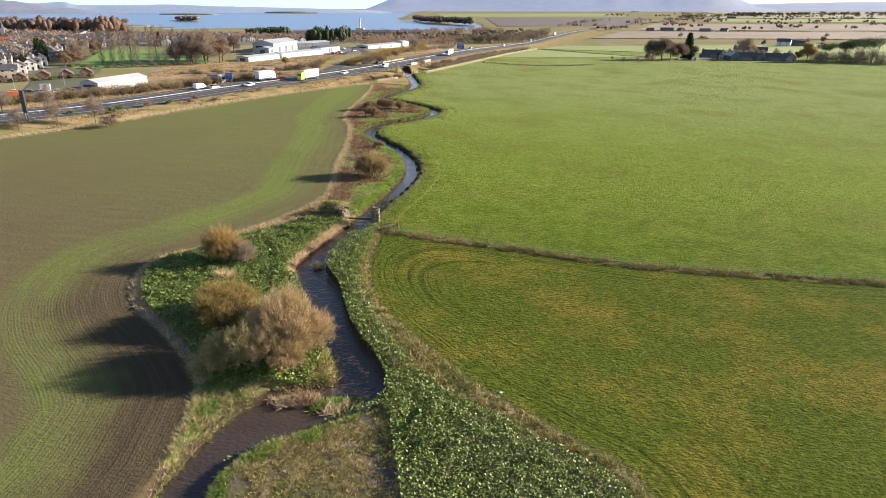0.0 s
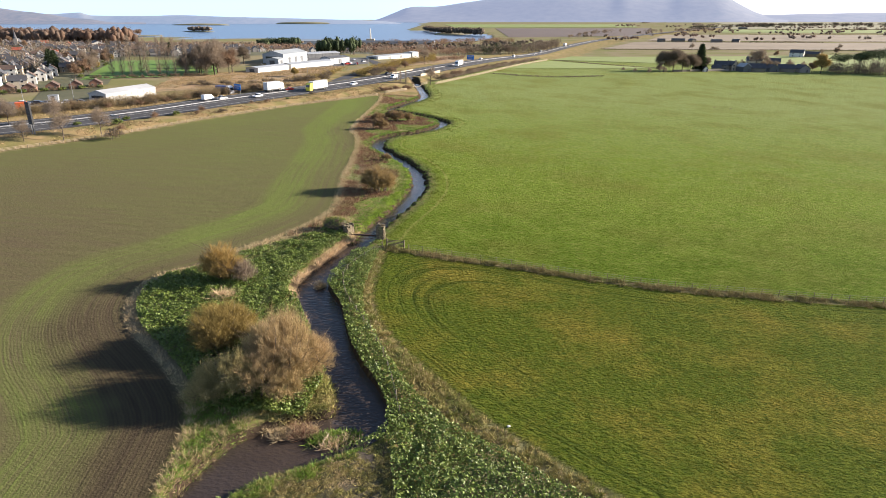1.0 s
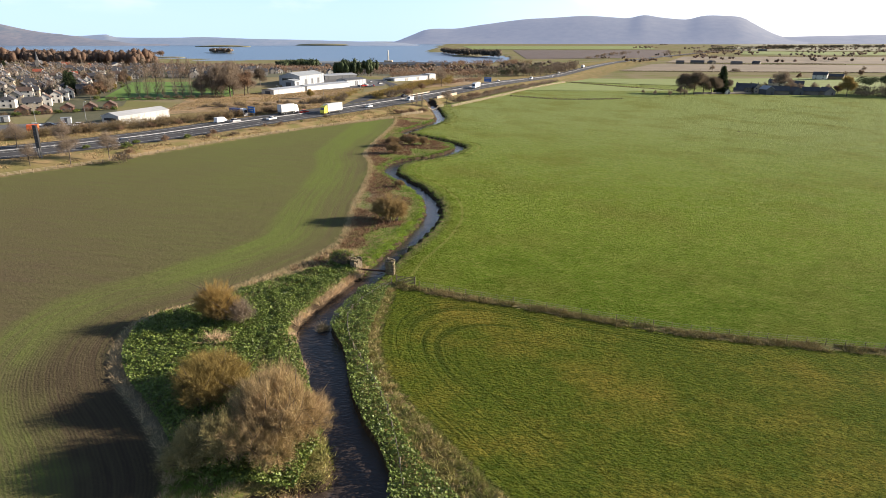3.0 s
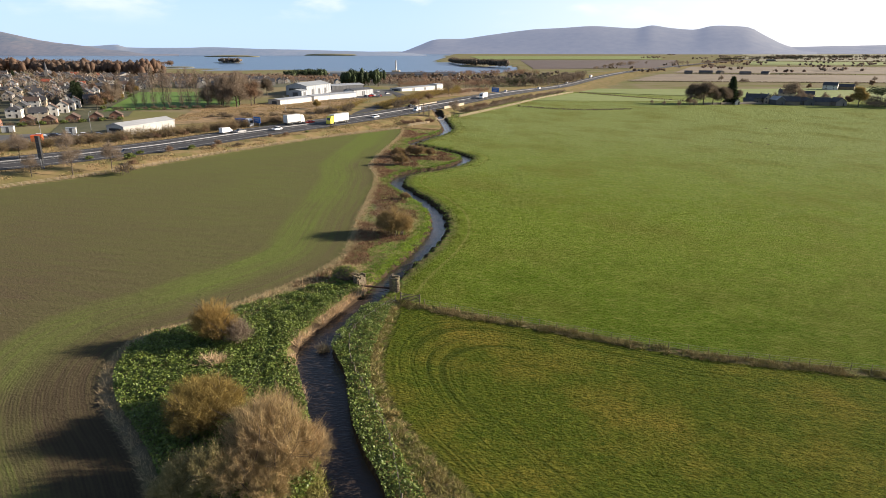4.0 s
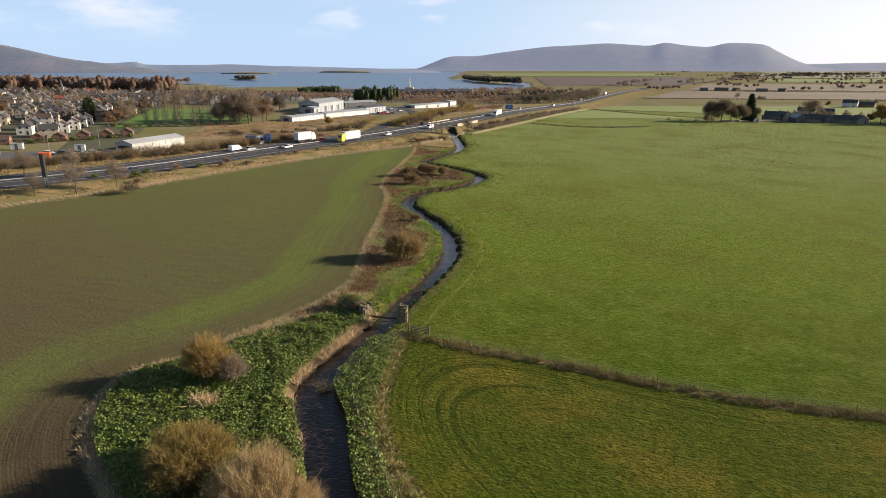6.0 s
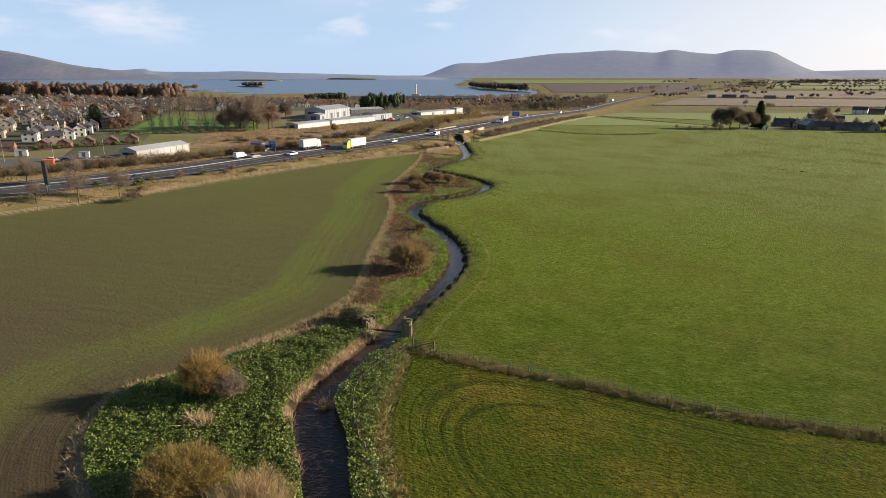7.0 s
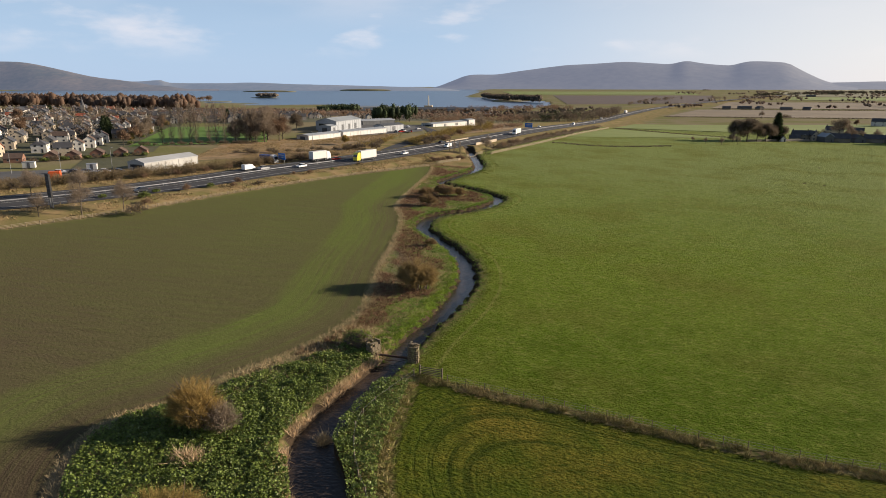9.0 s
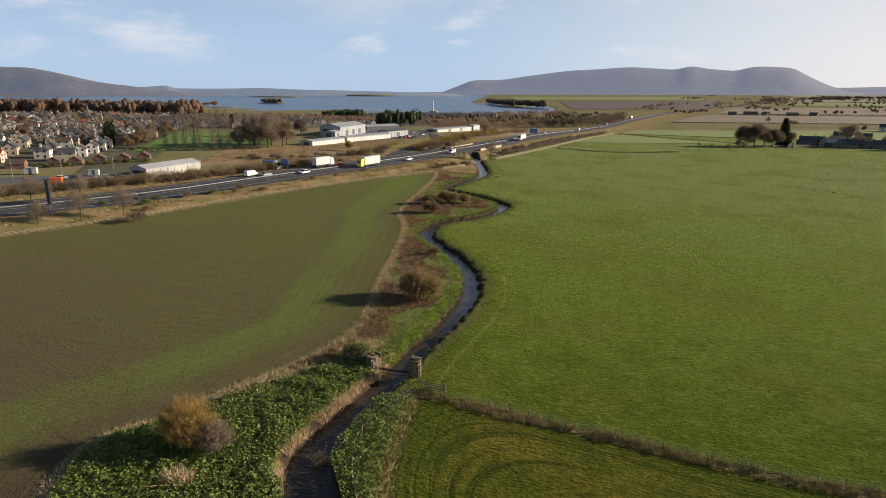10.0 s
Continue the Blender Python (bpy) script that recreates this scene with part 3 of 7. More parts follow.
    # fence strip
    base = mix(sb.outputs[1], base, mix(ramp(mid, 0.4, 0.6), (0.07, 0.08, 0.025), (0.16, 0.12, 0.07)))
    # gravel bar with moss
    grav = mix(ramp(fine, 0.35, 0.65), (0.125, 0.103, 0.085), (0.066, 0.055, 0.047))
    grav = mix(ramp(wide, 0.42, 0.60), grav, (0.085, 0.08, 0.034))
    base = mix(za.outputs["Alpha"], base, grav)
    # wet bank and bed
    base = mix(zb.outputs["Alpha"], base, (0.05, 0.036, 0.024))
    l.new(base, b.inputs["Base Color"])
    # relief
    grass = math_of("MAXIMUM", sa.outputs[1], sa.outputs[2])
    tuft = noise_at(1.9, 5, (1, 1.5, 1), 0.6, 0.3)
    h = math_of("MULTIPLY", tuft, math_of("ADD", math_of("MULTIPLY", grass, 1.35), 0.10))
    h = math_of("ADD", h, math_of("MULTIPLY", fine, 0.05))
    h = math_of("ADD", h, math_of("MULTIPLY", math_of("MULTIPLY", comb_w, sa.outputs[2]), -0.22))
    h = math_of("ADD", h, math_of("MULTIPLY", math_of("MULTIPLY", rowmix, sa.outputs[0]), 0.007))
    bp = n.new("ShaderNodeBump")
    bp.inputs["Strength"].default_value, bp.inputs["Distance"].default_value = 0.9, 1.0
    l.new(h, bp.inputs["Height"]), l.new(bp.outputs[0], b.inputs["Normal"])
    return m


ground_me = mesh_np("ground", np.column_stack([gx, gy, gz]), quads, ground_mat())
ground_me.polygons.foreach_set("use_smooth", [True] * len(ground_me.polygons))
for key, val in (("zone_a", zone_a), ("zone_b", zone_b)):
    at_ = ground_me.attributes.new(key, "FLOAT_COLOR", "POINT")
    at_.data.foreach_set("color", np.ascontiguousarray(val, np.float32).ravel())
at_ = ground_me.attributes.new("edge", "FLOAT", "POINT")
at_.data.foreach_set("value", np.ascontiguousarray(edge, np.float32))
tagged(new("ground", ground_me), "gently sloping farmland, green pasture beside sown brown field", "ground", kind="structure")

# ---- water ----
def burn_mesh():
    line = BURN[:, :2]
    d = np.gradient(line, axis=0)
    d /= np.linalg.norm(d, axis=1)[:, None]
    nrm = np.stack([-d[:, 1], d[:, 0]], -1)
    z = lie(line[:, 0], line[:, 1]) - 0.85
    offs = np.linspace(-1, 1, 7)
    v = np.concatenate([np.column_stack([line + nrm * (o * (BURN[:, 2] + 0.9))[:, None], z]) for o in offs])
    k = len(line)
    f = [(j * k + i, j * k + i + 1, (j + 1) * k + i + 1, (j + 1) * k + i) for j in range(6) for i in range(k - 1)]
    return mesh_np("burn", v, f, M["burn_water"])


tagged(new("water_burn", burn_mesh()), "narrow rippled brown burn winding between grassy banks", "stream", kind="structure")
bm = bmesh.new()
bm.faces.new([bm.verts.new((x, y, LOCH_Z)) for x, y in ((-6000, 1000), (300, 1000), (300, 5200), (-6000, 5200))])
tagged(new("water_loch", finish(bm, "loch", M["loch_water"])), "wide calm blue loch with low wooded islands", "lake", kind="structure")

# ---- motorway ----
ROAD_Z = 0.14
near_road = ROAD[(ROAD[:, 1] < 1300)]
tagged(new("road", ribbon(ROAD, -8.0, 12.4, ROAD_Z, "road", M["asphalt"], every=8)), "dark asphalt dual carriageway on a low grassy bank", "motorway", kind="structure")
for name, a, b in (("edge_line", -5.3, -5.05), ("edge_line", 10.0, 10.25), ("edge_line", 1.2, 1.42), ("edge_line", 3.4, 3.62)):
    tagged(new(name, ribbon(ROAD, a, b, ROAD_Z + 0.03, name, M["paint"])), "worn white painted edge line on asphalt", "road marking", kind="structure")


def at_road(s_y, off):
    """A place on the motorway at a given y, off metres to the left of its middle, and its heading."""
    i = int(np.argmin(np.abs(ROAD[:, 1] - s_y)))
    d = ROAD[min(i + 1, len(ROAD) - 1), :2] - ROAD[max(i - 1, 0), :2]
    d /= np.linalg.norm(d)
    f = (s_y - ROAD[i, 1]) / max(d[1], 0.1)
    p = ROAD[i, :2] + d * f + np.array([-d[1], d[0]]) * off
    return p[0], p[1], land1(*p) + ROAD_Z, math.degrees(math.atan2(d[1], d[0]))


def lane_dashes():
    vs, fs = [], []
    for off in (-1.8, 6.8):
        for y in np.arange(90, 620, 11):
            x0, y0, z0, h = at_road(y, off)
            c, s = math.cos(radians(h)), math.sin(radians(h))
            k = len(vs)
            for u, v in ((-2, -.1), (2, -.1), (2, .1), (-2, .1)):
                vs.append((x0 + c * u - s * v, y0 + s * u + c * v, z0 + 0.04))
            fs.append((k, k + 1, k + 2, k + 3))
    return mesh_np("lane_line", vs, fs, M["paint"])


tagged(new("lane_line", lane_dashes()), "broken white lane markings on asphalt", "road marking", kind="stuff")


def wall_along(line, name, material, height, thick, rise=0.0, step_var=0.0):
    """An upright wall or rail along a line, with thickness."""
    line = np.asarray(line)[:, :2]
    d = np.gradient(line, axis=0)
    d /= np.linalg.norm(d, axis=1)[:, None] + 1e-9
    nrm = np.stack([-d[:, 1], d[:, 0]], -1) * thick / 2
    z = land(line[:, 0], line[:, 1]) + rise
    k = len(line)
    top = z + height + step_var * np.random.default_rng(2).normal(size=k)
    v = np.concatenate([np.column_stack([line + nrm, z]), np.column_stack([line + nrm, top]), np.column_stack([line - nrm, top]), np.column_stack([line - nrm, z])])
    f = [(a * k + i, a * k + i + 1, b * k + i + 1, b * k + i) for a, b in ((0, 1), (1, 2), (2, 3)) for i in range(k - 1)]
    f += [(0, k, 2 * k, 3 * k), (k - 1, 4 * k - 1, 3 * k - 1, 2 * k - 1)]
    return mesh_np(name, v, f, material)


def dense(line, a, b, step=2.0):
    """The stretch of a line between two y values, cut evenly."""
    y = np.arange(a, b + 0.01, step)
    return np.column_stack([np.interp(y, line[:, 1], line[:, 0]), y])


barrier = thing("crash_barrier", "grey galvanised steel barrier along the central reserve", "barrier", kind="structure")
part("rail", wall_along(dense(ROAD, 60, 1200, 6) - [2.2, -.9], "rail", M["steel"], 0.22, 0.08, 0.55), barrier)
post_me = boxes("post", M["steel"], (-.06, .06, -.06, .06, 0, .8))
for y in np.arange(120, 480, 8):
    x0, y0, z0, h = at_road(y, 2.4)
    part("post", post_me, barrier, m=pose(x0, y0, z0, 0, 0, h))


# ---- fences ----
def post_fence(line, label, gap, height, material, wires, rails, wire_mat, width=0.12, lean=3.0):
    f = thing("fence", label, "fence")
    me = boxes("post", material, (-width / 2, width / 2, -width / 2, width / 2, -.3, height), bevel=0.015)
    seg = np.hypot(*np.diff(line[:, :2], axis=0).T)
    run = np.concatenate([[0], np.cumsum(seg)])
    r = random.Random(3)
    at = np.arange(0, run[-1], gap)
    px_, py_ = np.interp(at, run, line[:, 0]), np.interp(at, run, line[:, 1])
    pz_ = land(px_, py_)
    for x, y, z in zip(px_, py_, pz_):
        part("post", me, f, m=pose(x, y, z, r.uniform(-lean, lean), r.uniform(-lean, lean), r.uniform(0, 90)))
    for h in wires:
        part("wire", tubes("wire", wire_mat, [np.column_stack([px_, py_, pz_ + h, np.full(len(px_), 0.012)])], 3), f)
    for h in rails:
        part("rail", wall_along(np.column_stack([px_, py_]), "rail", material, 0.09, 0.05, h), f)
    return f


post_fence(FENCE[2:], "weathered timber post and wire stock fence over rough grass", 2.6, 1.15, M["wood"], (0.35, 0.7, 1.05), (), M["steel"], width=0.085)
post_fence(MOTORWAY_FENCE[10:], "pale timber post and rail fence along the motorway bank", 3.0, 1.1, M["wood_dull"], (), (0.30, 0.60, 0.9), M["steel"])
EAST_FENCE = spline([(-41.2, 350.3), (-23.8, 404), (-8.7, 455), (8, 520), (31.5, 612)], 4.0)
post_fence(EAST_FENCE, "pale close-boarded timber fence below the motorway bank", 3.0, 1.5, M["wood_pale"], (), (0.1, 0.28, 0.46, 0.64, 0.82, 1.0, 1.18), M["steel"])
post_fence(spline([(-59.7, 304.6), (-56, 312), (-51.1, 320.7)], 2.0), "pale timber rail fence at the field corner", 2.5, 1.5, M["wood_pale"], (), (0.1, 0.3, 0.5, 0.7, 0.9, 1.1), M["steel"])
post_fence(spline([(-21.5, 106), (-23.5, 100), (-25, 94), (-23.5, 87), (-19.5, 79.5), (-15.2, 72), (-12.2, 64.5), (-10.4, 58.5)], 2.0), "old leaning post and wire fence in leafy growth", 3.0, 1.2, M["wood"], (0.5, 1.0), (), M["steel"], lean=6)

# ---- plants: helpers ----
def spikes(base, way, length, width, rng, bend=0.25):
    """Thin bent blades or twigs: one tapered triangle each, as arrays of corners and faces."""
    n = len(base)
    way = way / (np.linalg.norm(way, axis=1)[:, None] + 1e-9)
    side = np.cross(way, rng.normal(size=(n, 3)))
    side = side / (np.linalg.norm(side, axis=1)[:, None] + 1e-9) * (width * 0.62)[:, None]
    tip = base + (way + rng.normal(size=(n, 3)) * bend) * length[:, None]
    v = np.stack([base - side, base + side, tip], 1).reshape(-1, 3)
    f = np.arange(n * 3).reshape(-1, 3)
    return v, f


def leaflets(centre, normal, size, rng):
    """Small bent leaves, two triangles each."""
    n = len(centre)
    normal = normal / (np.linalg.norm(normal, axis=1)[:, None] + 1e-9)
    u = np.cross(normal, rng.normal(size=(n, 3)))
    u /= np.linalg.norm(u, axis=1)[:, None] + 1e-9
    w = np.cross(normal, u)
    s = size[:, None]
    fold = normal * s * 0.14
    v = np.stack([centre - u * s * 0.55, centre - w * s * 0.46 + fold, centre + u * s * 0.55, centre + w * s * 0.46 + fold], 1).reshape(-1, 3)
    k = np.arange(n)[:, None] * 4
    return v, np.concatenate([k + [0, 1, 2], k + [0, 2, 3]])


def dome_points(rng, n, r, h, lobes, low=0.12):
    """Points and outward ways near the skin of a bush made of several domes."""
    pts, ways = [], []
    per = n // len(lobes) + 1
    for cx, cy, cr, ch in lobes:
        d = rng.normal(size=(per, 3))
        d[:, 2] = np.abs(d[:, 2]) * 1.1 - 0.25
        d /= np.linalg.norm(d, axis=1)[:, None]
        rad = rng.uniform(0.35, 1.0, per) ** 0.55 * (1 + 0.10 * np.sin(d[:, 0] * 7 + cx) * np.cos(d[:, 1] * 6 + d[:, 2] * 5))
        zc = ch * 0.42
        p = np.column_stack([cx + d[:, 0] * cr * rad, cy + d[:, 1] * cr * rad, zc + d[:, 2] * (ch - zc) * rad])
        p[:, 2] = np.maximum(p[:, 2], low * h * rng.uniform(0.4, 1.2, per))
        pts.append(p)
        ways.append(d * [1, 1, 0.8] + [0, 0, 0.55])
    p, w = np.vstack(pts)[:n], np.vstack(ways)[:n]
    return p, w


def limbs(rng, lobes, count, r0):
    """Stems that rise from the base and fork towards the crown."""
    lines = []
    for cx, cy, cr, ch in lobes:
        for _ in range(count):
            a, reach = rng.uniform(0, 2 * math.pi), rng.uniform(0.3, 0.85) * cr
            end = np.array([cx + math.cos(a) * reach, cy + math.sin(a) * reach, ch * rng.uniform(0.6, 0.9)])
            start = np.array([cx * 0.85 + rng.normal() * 0.25, cy * 0.85 + rng.normal() * 0.25, -0.25])
            bow = (start + end) / 2 + np.array([0, 0, ch * 0.12]) + rng.normal(size=3) * 0.25
            pts = [start, start * 0.6 + bow * 0.4, bow, bow * 0.5 + end * 0.5, end]
            lines.append([(*p, r0 * k) for p, k in zip(pts, (1, 0.8, 0.6, 0.42, 0.18))])
            for _k in range(3):
                s = bow * 0.6 + end * 0.4
                e = s + rng.normal(size=3) * cr * 0.32 + np.array([math.cos(a), math.sin(a), 0.9]) * cr * 0.25
                lines.append([(*s, r0 * 0.4), (*((s + e) / 2 + rng.normal(size=3) * 0.1), r0 * 0.26), (*e, r0 * 0.1)])
    return lines


def bush_data(seed, r, h, lobes, twigs, leaves, twig_mat, leaf_mat, width=0.035, leaf_size=0.10, count=7, r0=0.09, length=(0.5, 1.1)):
    """Stems, branches that fan out from each lobe's foot, and fine twigs bunched along every branch."""
    rng = np.random.default_rng(seed)
    stems = tubes("trunk", M["bark"], limbs(rng, lobes, count, r0), 5)
    per = 36 if twigs > 8000 else 12
    ends, _ = dome_points(rng, max(len(lobes), twigs // per), r, h, lobes)
    foot = np.array(lobes)[np.arange(len(ends)) // (max(len(lobes), twigs // per) // len(lobes) + 1)]
    start = np.column_stack([foot[:, 0] * .8, foot[:, 1] * .8, foot[:, 3] * .12])
    start, ends = np.repeat(start, per, 0), np.repeat(ends, per, 0)
    u = rng.uniform(.45, 1.0, len(ends))[:, None]
    span = ends - start
    p = start + span * u + np.array([0, 0, 1.0]) * np.sin(u * math.pi) * .08 * h + rng.normal(size=span.shape) * .11
    w = span / (np.linalg.norm(span, axis=1)[:, None] + 1e-9) + [0, 0, .30] + rng.normal(size=span.shape) * .52
    w /= np.linalg.norm(w, axis=1)[:, None]
    ln = rng.uniform(*length, len(p)) * .8
    v, f = spikes(p - w * ln[:, None] * .3, w, ln, rng.uniform(.6, 1.3, len(p)) * width, rng)
    crown = mesh_np("crown", v, f, twig_mat)
    foliage = None
    if leaves:
        k = rng.integers(0, len(p), leaves)
        q = p[k] + w[k] * (ln[k] * rng.uniform(.1, .8, leaves))[:, None]
        v, f = leaflets(q, w[k] + rng.normal(size=(leaves, 3)) * .7, rng.uniform(.6, 1.4, leaves) * leaf_size, rng)
        foliage = mesh_np("foliage", v, f, leaf_mat)
    return stems, crown, foliage


def bush(name, data, x, y, label, category="bush", group="", turn=0.0, scale=1.0, sink=0.0):
    m = pose(x, y, land1(x, y) - sink, 0, 0, turn) @ Matrix.Diagonal((scale, scale, scale, 1))
    t = thing(name, label, category, group, at=m)
    part("trunk", data[0], t)
    part("crown", data[1], t)
    if data[2]:
        part("foliage", data[2], t)
    return t


def tree_data(seed, h, r, bare=0.3, twigs=5000, twig_mat=None, width=0.07, leaf_mat=None, leaves=0, leaf_size=0.3, trunk=1.0, length=(0.9, 2.0), upright=0.5):
    """A standing tree: a tapered trunk, limbs, and a crown of fine twigs over them."""
    rng = np.random.default_rng(seed)
    lines = [[(0, 0, -.4, h * .025 * trunk), (rng.normal() * .1, 0, h * .2, h * .019 * trunk), (rng.normal() * .25, rng.normal() * .2, h * .5, h * .013 * trunk), (rng.normal() * .4, rng.normal() * .3, h * .9, h * .004 * trunk)]]
    lobes = []
    for i in range(9):
        a, z = i * 2.4 + rng.uniform(-.4, .4), h * rng.uniform(bare, 0.75)
        reach = r * rng.uniform(0.45, 0.8) * (1 - 0.4 * (z / h - bare))
        e = np.array([math.cos(a) * reach, math.sin(a) * reach, min(h * .93, z + reach * rng.uniform(0.5, 1.0))])
        s = np.array([0, 0, z * 0.85])
        b = (s + e) / 2 + np.array([0, 0, -reach * .08]) + rng.normal(size=3) * .15
        lines.append([(*s, h * .011 * trunk), (*b, h * .007 * trunk), (*e, h * .0025 * trunk)])
        for _ in range(3):
            q = b * .5 + e * .5
            g = q + rng.normal(size=3) * reach * .3 + np.array([math.cos(a), math.sin(a), 1.0]) * reach * .2
            lines.append([(*q, h * .005), (*g, h * .0015)])
        lobes.append((e[0] * .85, e[1] * .85, r * rng.uniform(.38, .55), e[2]))
    stem = tubes("trunk", M["bark"], lines, 5)
    n = twigs // len(lobes)
    pts, ways = [], []
    for cx, cy, cr, cz in lobes + [(0, 0, r * .5, h * .8)]:
        d = rng.normal(size=(n, 3))
        d /= np.linalg.norm(d, axis=1)[:, None]
        rad = rng.uniform(0.1, 1, n) ** 0.5
        pts.append(np.array([cx, cy, cz - cr * .15]) + d * rad[:, None] * [cr, cr, cr * .85])
        ways.append(d * [1, 1, .8] + [0, 0, upright])
    p, w = np.vstack(pts), np.vstack(ways)
    p[:, 2] = np.minimum(p[:, 2], h)
    w = w + rng.normal(size=w.shape) * .5
    w /= np.linalg.norm(w, axis=1)[:, None]
    ln = rng.uniform(*length, len(p))
    v, f = spikes(p - w * ln[:, None] * .6, w, ln, rng.uniform(.6, 1.3, len(p)) * width, rng)
    crown = mesh_np("crown", v, f, twig_mat or M["twig_grey"])
    fol = None
    if leaves:
        k = rng.integers(0, len(p), leaves)
        v, f = leaflets(p[k] + rng.normal(size=(leaves, 3)) * .3, ways and np.vstack(ways)[k] + rng.normal(size=(leaves, 3)) * .7, rng.uniform(.6, 1.4, leaves) * leaf_size, rng)
        fol = mesh_np("foliage", v, f, leaf_mat)
    return stem, crown, fol


def conifer_data(seed, h, r, n=5000):
    rng = np.random.default_rng(seed)
    trunk = tubes("trunk", M["bark"], [[(0, 0, -.4, h * .022), (0, 0, h * .5, h * .013), (0, 0, h * .98, h * .003)]], 6)
    k = rng.uniform(0, 1, n) ** 1.4
    z = h * (0.06 + 0.94 * k)
    tier = 0.75 + 0.25 * np.sin(k * 46)
    rad = r * (1 - k) ** 0.8 * tier * rng.uniform(.3, 1, n) ** .4
    a = rng.uniform(0, 2 * math.pi, n)
    p = np.column_stack([np.cos(a) * rad, np.sin(a) * rad, z])
    w = np.column_stack([np.cos(a), np.sin(a), rng.uniform(-.55, .1, n)]) + rng.normal(size=(n, 3)) * .25
    v, f = spikes(p, w, rng.uniform(.6, 1.5, n) * (0.6 + h * .03), rng.uniform(.2, .5, n) * (h / 14), rng)
    return trunk, mesh_np("crown", v, f, M["needle"]), None


def tufts(seed, x, y, blades, height, width, lean, material, name, label, category, z=None, spread=0.18):
    """Tussocks of fine blades on the ground, joined."""
    rng = np.random.default_rng(seed)
    n = len(x)
    z = land(x, y) if z is None else z
    size = rng.uniform(.6, 1.3, n)
    bx, by, bz, bs = (np.repeat(q, blades) for q in (x, y, z, size))
    off = rng.normal(size=(n * blades, 2)) * spread * bs[:, None]
    base = np.column_stack([bx + off[:, 0], by + off[:, 1], bz - .05])
    tilt = np.repeat(rng.normal(size=(n, 2)) * lean * .6, blades, 0)
    way = np.column_stack([off / spread * lean + tilt, np.ones(n * blades)]) + rng.normal(size=(n * blades, 3)) * .12
    ln = bs * height * rng.uniform(.5, 1.1, n * blades)
    v, f = spikes(base, way, ln, rng.uniform(.6, 1.3, n * blades) * width, rng, .3)
    return tagged(new(name, mesh_np(name, v, f, material)), label, category, kind="stuff")


def strew(seed, n, x0, x1, y0, y1):
    rng = np.random.default_rng(seed)
    return rng.uniform(x0, x1, n), rng.uniform(y0, y1, n)


def around(x, y):
    """Distances that tell the parts of the river corridor apart."""
    db, wb = to_line(x, y, BURN[::2])
    dc, _ = to_line(x, y, CROP_EDGE[::2])
    crop = inside(x, y, CROP)
    ds, _ = to_line(x, y, STRIP_EDGE)
    bx = np.interp(y, BURN[:, 1], BURN[:, 0])
    sx = np.interp(y, STRIP_EDGE[::-1, 1], STRIP_EDGE[::-1, 0])
    return db - wb, np.where(crop, dc, -dc), ds, x < bx, x < sx


def clumpy(x, y, scale, cut):
    return np.array([noise.noise((a * scale, b * scale, 3.7)) > cut for a, b in zip(x, y)], bool)


M["straw_dull"] = mat("straw_dull", (0.34, 0.24, 0.13), vary=(0.24, 0.185, 0.085), scale=0.8, island=0.3, trans=0.1)
M["bank_sward"] = mat("bank_sward", (0.135, 0.20, 0.022), vary=(0.20, 0.20, 0.045), scale=0.7, island=0.4, trans=0.2, spec=0.05)
M["meadow_grass"] = mat("meadow_grass", (0.080, 0.120, 0.009), vary=(0.18, 0.150, 0.024), scale=0.75, island=0.45, trans=0.2, spec=0.05)
M["pasture_grass"] = mat("pasture_grass", (0.078, 0.124, 0.007), vary=(0.125, 0.155, 0.018), scale=0.6, island=0.45, trans=0.25, spec=0.05)

# ---- broad-leaved growth on both banks ----
def leafy(seed, n, x0, x1, y0, y1, keep, name, label, size=(0.13, 0.31)):
    x, y = strew(seed, n, x0, x1, y0, y1)
    k = keep(x, y)
    x, y = x[k], y[k]
    rng = np.random.default_rng(seed + 1)
    lump = np.array([noise.noise((a * .45, b * .45, 0)) + .6 * noise.noise((a * 1.3, b * 1.3, 5)) for a, b in zip(x, y)])
    z = lie(x, y) + .62 + .38 * lump + rng.uniform(-.30, .12, len(x))
    nrm = np.column_stack([rng.normal(size=(len(x), 2)) * .62, np.ones(len(x))])
    v, f = leaflets(np.column_stack([x, y, z]), nrm, rng.uniform(*size, len(x)), rng)
    tagged(new(name, mesh_np(name, v, f, M["leaf"])), label, "plants", kind="stuff")


def left_leaf(x, y):
    b, c, s, l, _ = around(x, y)
    patch = clumpy(x, y, .22, -.85)
    return (b > np.where(y > 84, 1.1, .2)) & (c < -np.interp(y, (86, 100, 113), (1.3, 2.8, 5.5))) & (l | (y < 62)) & (y < 113) & (y > 56.6) & (x < -18) & patch


def right_leaf(x, y):
    b, c, s, l, in_strip = around(x, y)
    bar = inside(x, y, BAR)
    wide = np.interp(y, (36, 50, 62, 75, 90, 105), (1.2, 2.2, 3.8, 1.5, 1.0, .7))
    return (b > .25) & ~l & in_strip & (s > wide) & ~bar & (y < 104)


leafy(11, 190000, -54, -20, 56, 113, left_leaf, "broad_leaf_growth", "dense glossy green broad-leaved growth on the bank")
leafy(12, 200000, -28, 16, 28, 104, right_leaf, "broad_leaf_growth", "glossy green leafy strip between burn and meadow")

